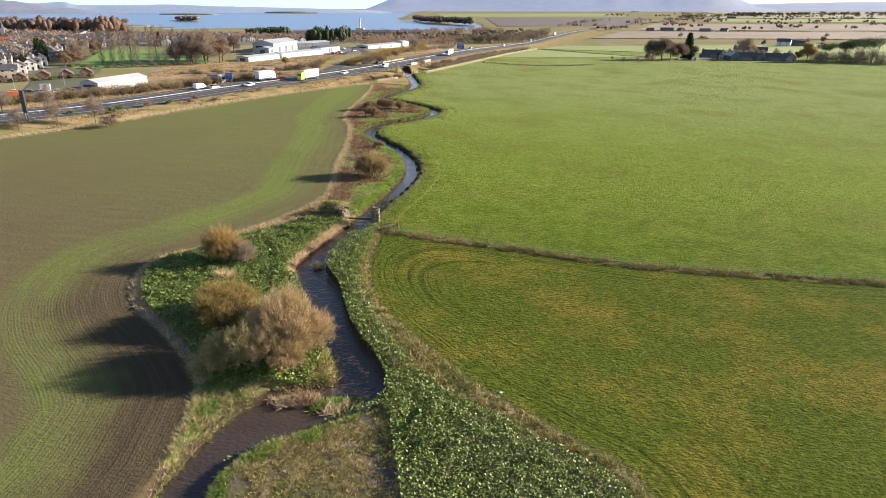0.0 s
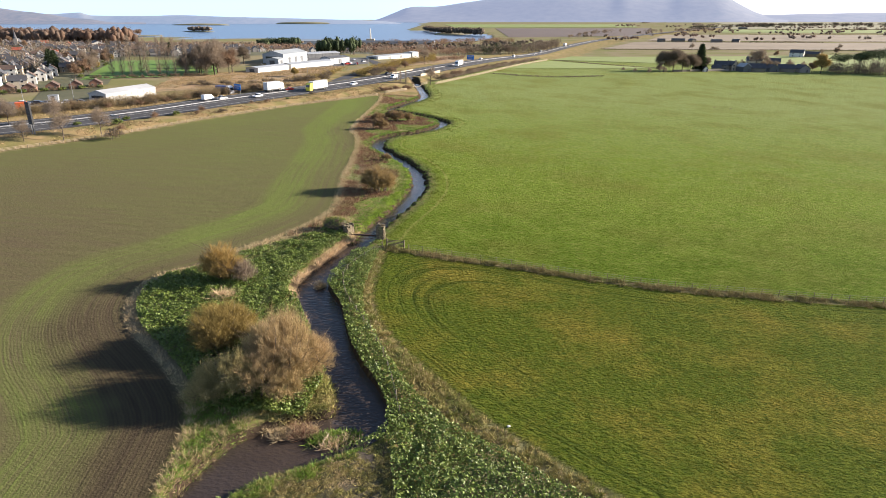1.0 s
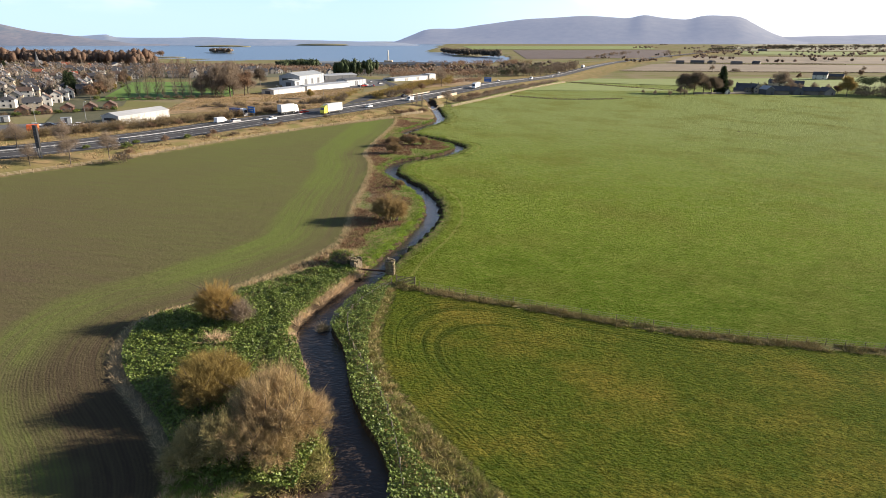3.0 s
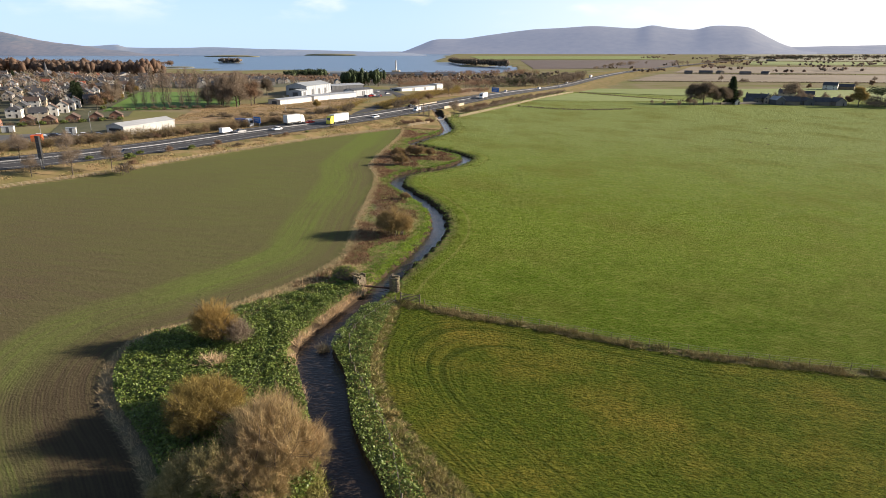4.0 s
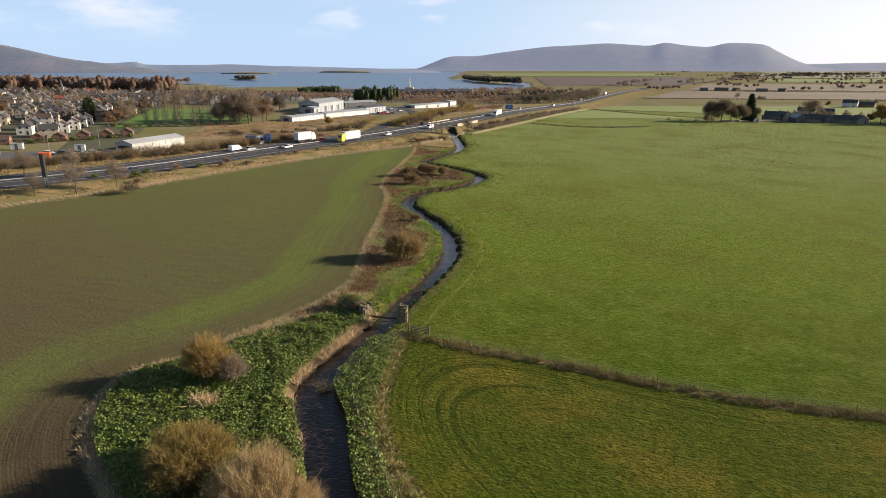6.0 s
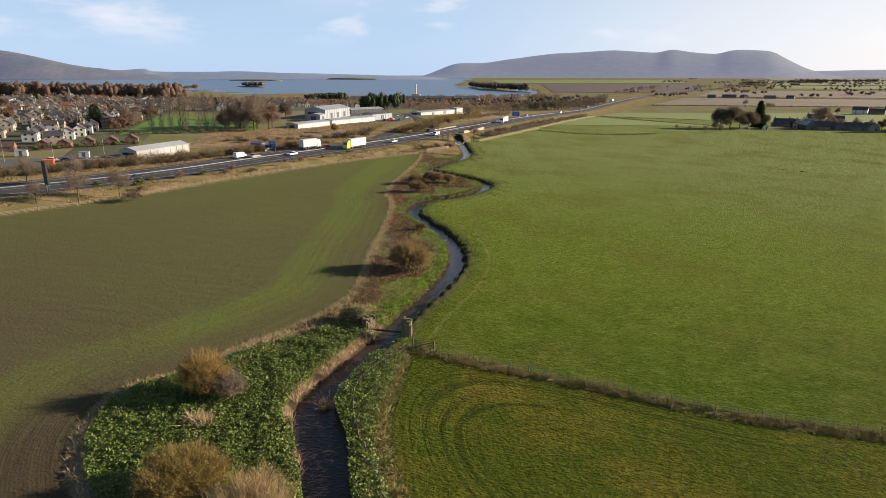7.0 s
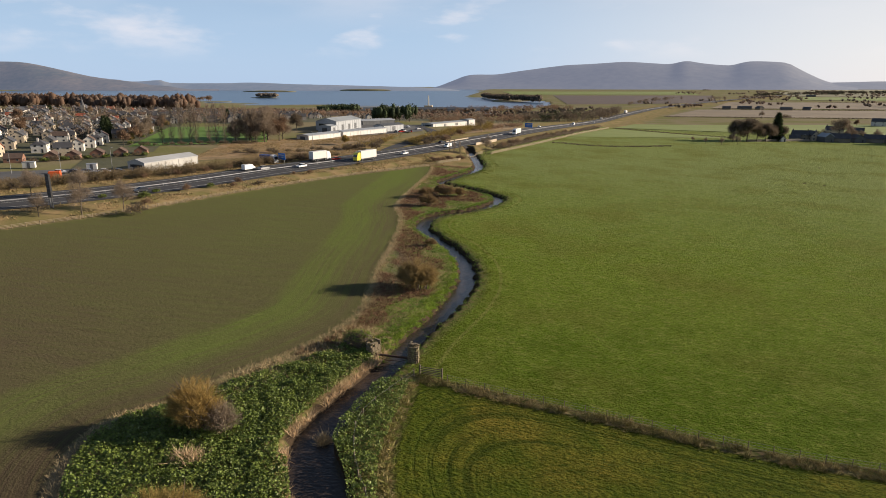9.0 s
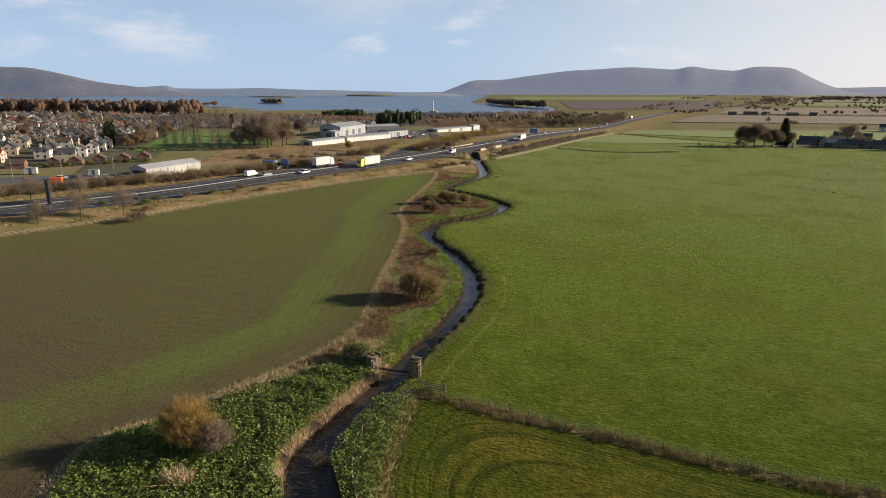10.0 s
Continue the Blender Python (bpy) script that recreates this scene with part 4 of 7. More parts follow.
# ---- dry grass, reeds and rough herbage ----
x, y = strew(21, 70000, -62, -26, 32, 298)
b, c, s, l, _ = around(x, y)
k = (c < .1) & (c > -np.where(y < 92, 1.1, 1.7))
tufts(21, x[k], y[k], 8, .62, .035, .55, M["straw"], "dry_grass", "tall pale dry grass along the sown field's edge", "grass")
k = (c < -1.2) & (c > -4.2) & (y > 92) & clumpy(x, y, .35, -.1)
k[::2] = False
tufts(49, x[k], y[k], 9, .50, .045, .7, M["straw_dull"], "dry_grass", "matted brown dead grass inside the field's edge", "grass")
k = (c < -1.0) & (c > -7) & (y > 90) & (y < 120) & clumpy(x, y, .5, -.3)
k[::2] = False
tufts(50, x[k], y[k], 9, .65, .04, .6, M["straw"], "dry_grass", "dry grass standing among the broad leaves", "grass", z=lie(x[k], y[k]) + .25)
x, y = strew(22, 5200, -34, -20, 60, 113)
b, c, s, l, _ = around(x, y)
k = (b > .1) & (b < np.where(y > 84, 1.7, .8)) & l & (y > 76) & clumpy(x, y, .38, -.22)
tufts(22, x[k], y[k], 16, 1.1, .04, .45, M["reed"], "reeds", "pale pinkish-tan reeds leaning over the burn", "reeds", z=lie(x[k], y[k]) - .3)
x, y = strew(23, 13000, -24, 18, 26, 104)
b, c, s, l, in_strip = around(x, y)
k = in_strip & (s < np.interp(y, (36, 50, 62, 75, 90, 105), (1.5, 2.4, 4.2, 1.9, 1.3, 1.0))) & ~l & (b > 1)
tufts(23, x[k], y[k], 36, .55, .075, .9, M["tussock"], "tussock_grass", "lumpy olive and tan tussocks edging the meadow", "grass", spread=.22)
k2 = k & (np.random.default_rng(9).uniform(size=len(k)) < .35)
tufts(24, x[k2] + .15, y[k2], 30, .44, .06, 1.0, M["straw"], "dry_grass", "bleached tussocks beside the meadow's edge", "grass")
x, y = strew(25, 9000, -21, 90, 94, 108)
fd, _ = to_line(x, y, FENCE)
k = (y < np.interp(x, FENCE[:, 0], FENCE[:, 1]) + .25) & (fd < 1.7) & (np.random.default_rng(7).uniform(size=len(x)) < .34)
tufts(25, x[k], y[k], 48, .70, .06, .8, M["rough_dark"], "tussock_grass", "uncut dark rough grass under the stock fence", "grass", spread=.28)
k2 = k & (np.random.default_rng(8).uniform(size=len(k)) < .25)
tufts(26, x[k2], y[k2], 8, .55, .045, .6, M["dock"], "dead_stalks", "brown dead stalks under the stock fence", "grass")
x, y = strew(37, 42000, -20, 62, 36, 102)
b, c, s, l, in_strip = around(x, y)
s = np.minimum(s, np.interp(x, FENCE[:, 0], FENCE[:, 1]) - y)
k = ~in_strip & (y < np.interp(x, FENCE[:, 0], FENCE[:, 1]) - 1.3) & (s > .4) & ((s > 10) | (np.random.default_rng(6).uniform(size=len(x)) < .35))
tufts(37, x[k], y[k], 6, .17, .05, 1.3, M["meadow_grass"], "meadow_grass", "short uneven green grass of the cut meadow", "grass", spread=.14)
x, y = strew(38, 28000, -24, 70, 99, 190)
b, c, s, l, in_strip = around(x, y)
k = (y > np.interp(x, FENCE[:, 0], FENCE[:, 1]) + 1) & ~l & (b > 2.5)
tufts(38, x[k], y[k], 5, .16, .06, 1.3, M["pasture_grass"], "pasture_grass", "short grazed green pasture grass", "grass", spread=.16)
x, y = strew(27, 42000, -60, -18, 108, 300)
b, c, s, l, _ = around(x, y)
side = l & (c < -1.2) & (b > .4)
red = clumpy(x, y, .09, -.12)
k = side & red & (b > np.where((y > 112) & (y < 176), 2.8, 1.6))
tufts(27, x[k], y[k], 9, .62, .045, .45, M["dock"], "dead_stalks", "reddish-brown dead docks and meadowsweet", "grass")
k = side & ~red
tufts(28, x[k], y[k], 9, .36, .055, .7, M["herb"], "green_herbage", "bright green grass and herbs on the bank", "grass")
k = side & (b < np.where((y > 112) & (y < 176), 3.2, 2.0))
tufts(29, x[k], y[k], 9, .40, .05, .6, M["herb"], "green_herbage", "fresh green grass along the water's edge", "grass")
k = l & (c < -1.2) & (b > -.2) & (b < .9)
tufts(48, x[k], y[k], 14, .42, .07, .9, M["herb"], "green_herbage", "green grass hanging over the burn's edge", "grass")
k = side & ~red
k[1::3] = False
k &= clumpy(x, y, .2, .25)
tufts(30, x[k], y[k], 9, .5, .045, .6, M["straw"], "dry_grass", "patches of dry grass on the wide bank", "grass")
x, y = strew(52, 14000, -42, -16, 112, 180)
b, c, s, l, _ = around(x, y)
k = l & (c < -1.5) & (b > .1) & (b < 1.0 + 1.6 * smooth(150, 132, y) * smooth(112, 128, y))
tufts(52, x[k], y[k], 12, .40, .06, .8, M["bright_grass"], "green_herbage", "fresh yellow-green grass beside the water", "grass", spread=.25)
x, y = strew(31, 16000, -44, -10, 106, 345)
b, c, s, l, _ = around(x, y)
k = ~l & (b > -.1) & (b < 2.2)
k2 = ~l & (b > 1.5) & (b < 6.5) & clumpy(x, y, .3, -.1)
tufts(51, x[k2], y[k2], 10, .34, .06, 1.1, M["bank_sward"], "green_herbage", "uneven ungrazed sward along the pasture's bank", "grass", spread=.3)
tufts(31, x[k], y[k], 9, .38, .05, .7, M["herb"], "green_herbage", "longer green grass overhanging the pasture's bank", "grass")
x, y = strew(32, 17000, -26, -3, 26, 57)
b, c, s, l, in_strip = around(x, y)
bar = inside(x, y, BAR) & (b > .2)
k = bar & clumpy(x, y, .3, -.4) & (clumpy(x, y, .9, -.25))
tufts(32, x[k], y[k], 12, .30, .075, 1.0, M["tussock"], "tussock_grass", "low moss and grass tufts on the gravel bar", "grass")
k = bar & clumpy(x, y, .8, .12) & (x < -10)
tufts(33, x[k], y[k], 10, .34, .035, .8, M["straw"], "dry_grass", "dry tufts on the gravel bar", "grass")
k = bar & (b < 2.4) & clumpy(x, y, .5, -.05)
tufts(34, x[k], y[k], 12, .42, .06, .8, M["herb"], "green_herbage", "green cress and herbs at the pool's edge", "plants")
x, y = strew(35, 3400, -34, -25, 30, 60)
b, c, s, l, _ = around(x, y)
k = l & (c < -.3) & (b > -.45)
tufts(35, x[k], y[k], 10, .45, .05, .7, M["herb"], "green_herbage", "green grassy bank below the bushes", "grass")
k = k & clumpy(x, y, .6, -.05)
tufts(36, x[k], y[k], 10, .55, .04, .6, M["straw"], "dry_grass", "dry grass over the green bank", "grass")

x, y = strew(39, 2600, -26, -17, 55, 66)
b, c, s, l, _ = around(x, y)
k = (l | (y < 60)) & (b > .0) & (b < 3.2) & (y > 56)
tufts(39, x[k], y[k], 8, .45, .07, .8, M["tussock"], "green_herbage", "green herbs at the foot of the bushes", "plants")
x, y = strew(40, 60000, -200, -56, 30, 330)
rd, _ = to_line(x, y, ROAD[::2, :2])
fd, _ = to_line(x, y, MOTORWAY_FENCE)
k = (rd > np.where(x > np.interp(y, ROAD[:, 1], ROAD[:, 0]), 9, 13.5)) & (rd < 34) & (fd > .6) & ~inside(x, y, CROP) & clumpy(x, y, .15, -.2)
tufts(46, x[k], y[k], 6, .75, .11, .6, M["straw_dull"], "bank_grass", "rough dead grass over the motorway bank", "grass", spread=.3)

g_ = np.random.default_rng(47)
x, y = -39.4 + g_.normal(size=70) * .8, 81.6 + g_.normal(size=70) * .55
tufts(47, x, y, 16, 1.0, .05, .55, M["reed"], "reeds", "bleached clump of dead grass among the broad leaves", "reeds", z=lie(x, y) + .35)


def islet_mound(name, cx, cy, rx, ry, turn, h, label):
    rng = np.random.default_rng(int(cx * -10))
    bm = bmesh.new()
    bmesh.ops.create_icosphere(bm, subdivisions=3, radius=1)
    base = lie1(cx, cy) - 1.0
    for v in bm.verts:
        k = 1 + .16 * noise.noise(v.co * 2.2)
        v.co = Vector((v.co.x * rx * k, v.co.y * ry * k, v.co.z * h + .06 * noise.noise(v.co * 6)))
    me = finish(bm, name, M["mud"], smooth_faces=True)
    ob = tagged(new(name, me), label, "mud bank", kind="structure")
    ob.matrix_basis = pose(cx, cy, base, 0, 0, turn)
    return rng


def grassy_mound(x, y, rx, ry, h, turn, label):
    """A rough earth heap with grass over it."""
    g = np.random.default_rng(int(abs(x * 7)))
    bm = bmesh.new()
    bmesh.ops.create_icosphere(bm, subdivisions=3, radius=1)
    for v in bm.verts:
        k = 1 + .2 * noise.noise(v.co * 2.1)
        v.co = Vector((v.co.x * rx * k, v.co.y * ry * k, v.co.z * h * (1 + .2 * noise.noise(v.co * 3))))
    ob = tagged(new("earth_mound", finish(bm, "earth_mound", M["mud"], smooth_faces=True)), label, "mound", kind="structure")
    ob.matrix_basis = pose(x, y, lie1(x, y) - .2, 0, 0, turn)
    q, t_ = g.uniform(0, .95, 420) ** .5, g.uniform(0, 2 * math.pi, 420)
    c, s = math.cos(radians(turn)), math.sin(radians(turn))
    px_, py_ = np.cos(t_) * q * rx, np.sin(t_) * q * ry
    gx_, gy_ = x + c * px_ - s * py_, y + s * px_ + c * py_
    gz_ = lie(gx_, gy_) - .2 + h * np.sqrt(1 - q * q)
    tufts(64, gx_[::2], gy_[::2], 12, .4, .05, .9, M["herb"], "green_herbage", "dark grass over the earth heap", "grass", z=gz_[::2])
    tufts(65, gx_[1::2], gy_[1::2], 10, .45, .04, .8, M["straw_dull"], "dry_grass", "dead grass over the earth heap", "grass", z=gz_[1::2])


M["mud"] = mat("mud", (0.085, 0.06, 0.042), rough=0.75, vary=(0.055, 0.04, 0.028), scale=3, bump=0.5)
for i, (cx, cy, rx, ry, turn, h) in enumerate([(-21.0, 55.2, 3.0, 1.2, 10, .36), (-16.2, 55.0, 2.8, 1.1, 20, .40), (-27.9, 89.6, .5, .9, 0, .3)]):
    rng = islet_mound("mud_bank", cx, cy, rx, ry, turn, h, "low muddy islet in the burn with growth on it")
    a, q = rng.uniform(0, 2 * math.pi, 260), rng.uniform(0, .9, 260) ** .5
    c, s = math.cos(radians(turn)), math.sin(radians(turn))
    u, v = np.cos(a) * q * rx, np.sin(a) * q * ry
    tx, ty = cx + c * u - s * v, cy + s * u + c * v
    tz = lie(tx, ty) - .72
    if i == 0:
        tufts(41, tx[:90], ty[:90], 14, .75, .045, 1.1, M["straw"], "flood_debris", "flattened straw and stalks stranded on the islet", "debris", z=tz[:90])
        w = u[90:160] > .2
        tufts(42, tx[90:160][w], ty[90:160][w], 16, .95, .04, .5, M["dock"], "dead_stalks", "russet dead stalks on the islet", "plants", z=tz[90:160][w])
    elif i == 1:
        tufts(43, tx[:220], ty[:220], 14, .40, .08, .9, M["herb"], "green_herbage", "bright green cress on the islet", "plants", z=tz[:220])
        tufts(44, tx[220:240] + 1.2, ty[220:240] - .8, 18, .9, .04, .4, M["reed"], "reeds", "tan reed tuft by the pool", "reeds", z=tz[220:240])
    else:
        tufts(45, tx[:40], ty[:40], 16, .9, .04, .6, M["straw"], "reeds", "pale reed tuft standing in the burn", "reeds", z=tz[:40])

# ---- the bushes by the pool ----
def lobes_in(seed, n, rx, ry, h, r0=1.3, r1=2.5, turn=0.0):
    """An uneven crown: many small domes over an oval footprint, lower towards its rim."""
    g = random.Random(seed)
    out = []
    for _ in range(n):
        a, q = g.uniform(0, 2 * math.pi), g.uniform(0, 1) ** .6
        u, v = math.cos(a) * q * rx, math.sin(a) * q * ry
        out.append((u * math.cos(turn) - v * math.sin(turn), u * math.sin(turn) + v * math.cos(turn), g.uniform(r0, r1), h * (1 - .48 * q * q) * g.uniform(.82, 1.04)))
    return out


big = bush_data(51, 5, 7.6, lobes_in(5, 14, 4.0, 5.4, 7.6, 2.0, 3.2, .45), 72000, 14000, M["twig_tan"], M["twig_tan"], .022, .06, 4, .08, length=(.6, 1.4))
bush("willow_bush", big, -24.6, 63.6, "large leafless tan willow bush spreading over the pool", scale=1.10)
olive = bush_data(52, 4, 6.0, lobes_in(6, 8, 2.6, 2.4, 6.0, 2.0, 3.0), 38000, 14000, M["twig_olive"], M["twig_olive"], .024, .08, 3, .08, length=(.5, 1.2))
bush("willow_bush", olive, -34.8, 69.8, "rounded olive-brown willow bush beside the large one", scale=1.14)
pale = bush_data(53, 3.4, 5.4, lobes_in(7, 7, 3.0, 1.9, 5.4, 1.5, 2.4), 26000, 14000, M["sallow"], M["sallow"], .023, .085, 3, .07, length=(.5, 1.2))
bush("willow_bush", pale, -28.6, 58.9, "pale greenish willow bush low in front of the others", scale=1.15)
gold = bush_data(54, 3.5, 6.4, [(0, .2, 3.3, 6.3), (-1.3, 0, 2.5, 5.3), (1.3, -.4, 2.5, 5.0), (.2, -1.2, 2.4, 4.6)], 24000, 14000, M["twig_gold"], M["twig_gold"], .022, .075, 8, .09, length=(.5, 1.2))
bush("willow_bush", gold, -42.2, 87.6, "round golden willow bush at the sown field's edge")
thin = bush_data(55, 2.2, 4.0, [(0, 0, 2.2, 4.0)], 3600, 0, M["twig_grey"], None, .028, .1, 10, .05)
bush("thorn_bush", thin, -38.7, 87.2, "thin bare grey bush beside the golden willow")
mid = bush_data(56, 4.7, 6.0, [(0, 0, 4.2, 6.0), (-1.9, .5, 2.9, 4.9), (1.9, -.3, 2.9, 4.8), (.4, -1.6, 2.8, 4.4)], 32000, 14000, M["twig_russet"], M["twig_russet"], .034, .10, 7, .09)
bush("willow_bush", mid, -29.4, 141.2, "broad brown-gold willow bush on the inner bank of a bend")
small = bush_data(57, 2.6, 3.9, [(0, 0, 2.6, 3.9), (1.3, .4, 2.1, 3.3)], 9000, 7000, M["twig_rust"], M["twig_olive"], .04, .12, 6, .07)
for x, y, sc, turn in ((-44.2, 215, 1.0, 0), (-47.5, 228, .95, 40), (-40.5, 231, 1.05, 120), (-43.5, 236, .9, 200), (-37.5, 234.5, .8, 300), (-33.5, 171, .5, 10)):
    bush("willow_bush", small, x, y, "low russet willow bush among dead stalks", group="russet bushes by the bends", turn=turn, scale=sc)

# ---- ruined sluice on the burn ----
def stones(parent, w, d, h, rng, course=.30):
    """Rough coursed stones round a block, each a piece of its own."""
    shapes = []
    for i in range(4):
        bm = bmesh.new()
        bmesh.ops.create_cube(bm, size=1)
        bmesh.ops.bevel(bm, geom=bm.edges[:], offset=.09, segments=1, affect="EDGES")
        for v in bm.verts:
            v.co += Vector((noise.noise(v.co * 3 + Vector((i, 0, 0))), noise.noise(v.co * 3 + Vector((0, i, 4))), noise.noise(v.co * 3 + Vector((7, 0, i))))) * .07
        shapes.append(finish(bm, "stone", M["stone"]))
    z = course / 2
    while z < h:
        for ax, run, off in ((0, w, d / 2), (0, w, -d / 2), (1, d, w / 2), (1, d, -w / 2)):
            u = -run / 2
            while u < run / 2 - .1:
                ln = min(rng.uniform(.35, .75), run / 2 - u)
                if ln > .12 and not (z > h - course * 1.5 and rng.random() < .3):
                    p = (u + ln / 2, off + rng.uniform(-.03, .03)) if ax == 0 else (off + rng.uniform(-.03, .03), u + ln / 2)
                    m = pose(p[0], p[1], z, rng.uniform(-2, 2), rng.uniform(-2, 2), 0 if ax == 0 else 90) @ Matrix.Diagonal((ln * .97, .30, course * .95, 1))
                    part("stone", rng.choice(shapes), parent, m=m)
                u += ln
        z += course


def pier(name, x, y, w, d, h, turn, label, base_z):
    t = thing(name, label, "masonry", at=pose(x, y, base_z, 0, 0, turn))
    part("core", boxes("core", M["stone"], (-w / 2 + .1, w / 2 - .1, -d / 2 + .1, d / 2 - .1, -.4, h - .15)), t)
    stones(t, w, d, h, random.Random(int(w * 100)))
    return t


def moss_cap(parent_xy, w, d, z, n, seed, label):
    rng = np.random.default_rng(seed)
    x, y = parent_xy[0] + rng.uniform(-w / 2, w / 2, n), parent_xy[1] + rng.uniform(-d / 2, d / 2, n)
    v, f = leaflets(np.column_stack([x, y, z + rng.uniform(-.1, .12, n)]), np.column_stack([rng.normal(size=(n, 2)) * .7, np.ones(n)]), rng.uniform(.08, .2, n), rng)
    tagged(new("ivy", mesh_np("ivy", v, f, M["ivy"])), label, "plants", kind="stuff")


zl, zr = lie1(-31, 112), lie1(-22.7, 110.7)
pier("stone_abutment", -28.9, 111.6, .9, 1.9, 2.6, -22, "broken stone abutment of an old sluice", zl - .9)
moss_cap((-28.9, 111.6), 1.0, 2.4, zl + 1.6, 260, 61, "dry moss on the broken abutment")
pier("stone_pillar", -22.7, 110.7, 1.2, 1.3, 3.2, 5, "weathered stone pillar topped with ivy beside the burn", zr - .9)
pier("loose_stones", -22.65, 110.75, .8, .85, .5, 25, "loose stones on the pillar's head", zr + 2.2)
moss_cap((-22.7, 110.7), 1.1, 1.2, zr + 2.3, 420, 62, "brown ivy over the stone pillar's head")
rng = np.random.default_rng(63)
a, q = rng.uniform(0, 2 * math.pi, 900), rng.uniform(0, 1, 900)
v, f = leaflets(np.column_stack([-22.7 + np.cos(a) * .78, 110.7 + np.sin(a) * .82, zr + 2.3 - q ** 1.5 * 2.6]), np.column_stack([np.cos(a), np.sin(a), np.full(900, .4)]) + rng.normal(size=(900, 3)) * .4, rng.uniform(.14, .30, 900), rng)
tagged(new("ivy", mesh_np("ivy", v, f, M["ivy"])), "dry ivy hanging down the stone pillar", "plants", kind="stuff")
grassy_mound(-31.6, 113.2, 2.7, 1.9, 2.6, -12, "rough grassy earth bank behind the broken abutment")
beam = thing("sluice_beam", "dark rusted iron beam spanning the burn", "beam", at=pose(-26, 110.9, zr + .35, 0, 0, -4))
part("beam", boxes("beam", M["iron"], (-3.4, 3.1, -.14, .14, -.12, .16), bevel=.02), beam)
part("brace", tubes("brace", M["iron"], [[(-2.9, .1, -.1, .05), (-.8, .1, -.75, .05), (1.2, .1, -.7, .05), (2.9, .1, -.1, .05)]], 6), beam)
gate = thing("field_gate", "grey weathered timber field gate beside the pillar", "gate", at=pose(-20.9, 107.0, land1(-20, 106.6), 0, 0, -10))
for zz in (.2, .42, .66, .92, 1.18):
    part("bar", boxes("bar", M["wood"], (.1, 3.1, -.03, .03, zz - .05, zz + .05)), gate)
for xx in (0, 3.2):
    part("post", boxes("post", M["wood"], (xx - .09, xx + .09, -.09, .09, -.3, 1.45), bevel=.02), gate)
part("brace", prism("brace", M["wood"], [(.1, .2), (.25, .2), (3.1, 1.1), (2.95, 1.1)], -.05, -.03), gate)
# fallen branches by the pool
for i, (x, y, turn, ln) in enumerate(((-24.5, 56.6, 20, 2.6), (-17.2, 53.6, 75, 1.8), (-21.8, 56.9, 160, 1.6))):
    t = [[(0, 0, .1, .07), (ln * .4, .15, .28, .055), (ln * .75, .05, .45, .035), (ln, .2, .42, .012)], [(ln * .45, .13, .3, .035), (ln * .7, -.3, .6, .012)], [(ln * .7, .06, .42, .028), (ln * .9, .5, .62, .01)]]
    ob = tagged(new("fallen_branch", tubes("fallen_branch", M["driftwood"], t, 5)), "bleached fallen branch at the pool's edge", "branch")
    ob.matrix_basis = pose(x, y, lie1(x, y) - .80, 0, 0, turn)
stone_bm = bmesh.new()
bmesh.ops.create_icosphere(stone_bm, subdivisions=2, radius=.15)
for v in stone_bm.verts:
    v.co.x *= 1.5
    v.co.z = max(v.co.z * .6, -.1) + .05 * noise.noise(v.co * 7)
ob = tagged(new("feed_sack", finish(stone_bm, "feed_sack", M["clad_white"], smooth_faces=True)), "crumpled white plastic sack lying on the meadow", "sack")
ob.matrix_basis = pose(1.0, 58.6, land1(1, 58.6) + .1, 0, 0, 30)

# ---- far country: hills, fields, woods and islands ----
# bluish emission on the far land stands in for the haze before it
def haze_glow_mat(name, colour, vary, glow, scale):
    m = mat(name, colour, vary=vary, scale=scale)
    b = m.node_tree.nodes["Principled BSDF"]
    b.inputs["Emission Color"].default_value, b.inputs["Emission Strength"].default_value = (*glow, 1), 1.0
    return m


M["hill_far"] = haze_glow_mat("hill_far", (0.075, 0.07, 0.055), (0.03, 0.035, 0.032), (0.086, 0.101, 0.142), 0.02)
M["hill_near"] = haze_glow_mat("hill_near", (0.12, 0.085, 0.055), (0.025, 0.03, 0.022), (0.062, 0.076, 0.106), 0.035)

M["shore_far"] = haze_glow_mat("shore_far", (0.10, 0.09, 0.06), (0.04, 0.05, 0.035), (0.085, 0.110, 0.160), 0.03)


def hill(name, crest, y_front, y_crest, material, label, rough=4.0, base=-10.0):
    """A ridge with a rounded front, drawn from a few crest heights."""
    line = spline(crest, 25.0)
    n, k = len(line), 16
    vs = []
    for j in range(k):
        u = j / (k - 4)
        prof = math.sin(min(u, 1) * math.pi / 2) ** 1.15 if u <= 1 else 1 - (u - 1) * 2.2
        yy = y_front + (y_crest - y_front) * u
        for x, z in line:
            gully = noise.noise((x * .006, yy * .002, 1.3)) * rough * 5 * math.sin(min(u, 1) * math.pi) + noise.noise((x * .02, yy * .004, 7)) * rough
            vs.append((x * (yy / y_crest), yy, base + (z - base) * prof + gully * (0.05 + min(u, .85)) * (1 if u < 1 else .3)))
    fs = [(j * n + i, j * n + i + 1, (j + 1) * n + i + 1, (j + 1) * n + i) for j in range(k - 1) for i in range(n - 1)]
    me = mesh_np(name, vs, fs, material)
    me.polygons.foreach_set("use_smooth", [True] * len(me.polygons))
    tagged(new(name, me), label, "hill", kind="structure")


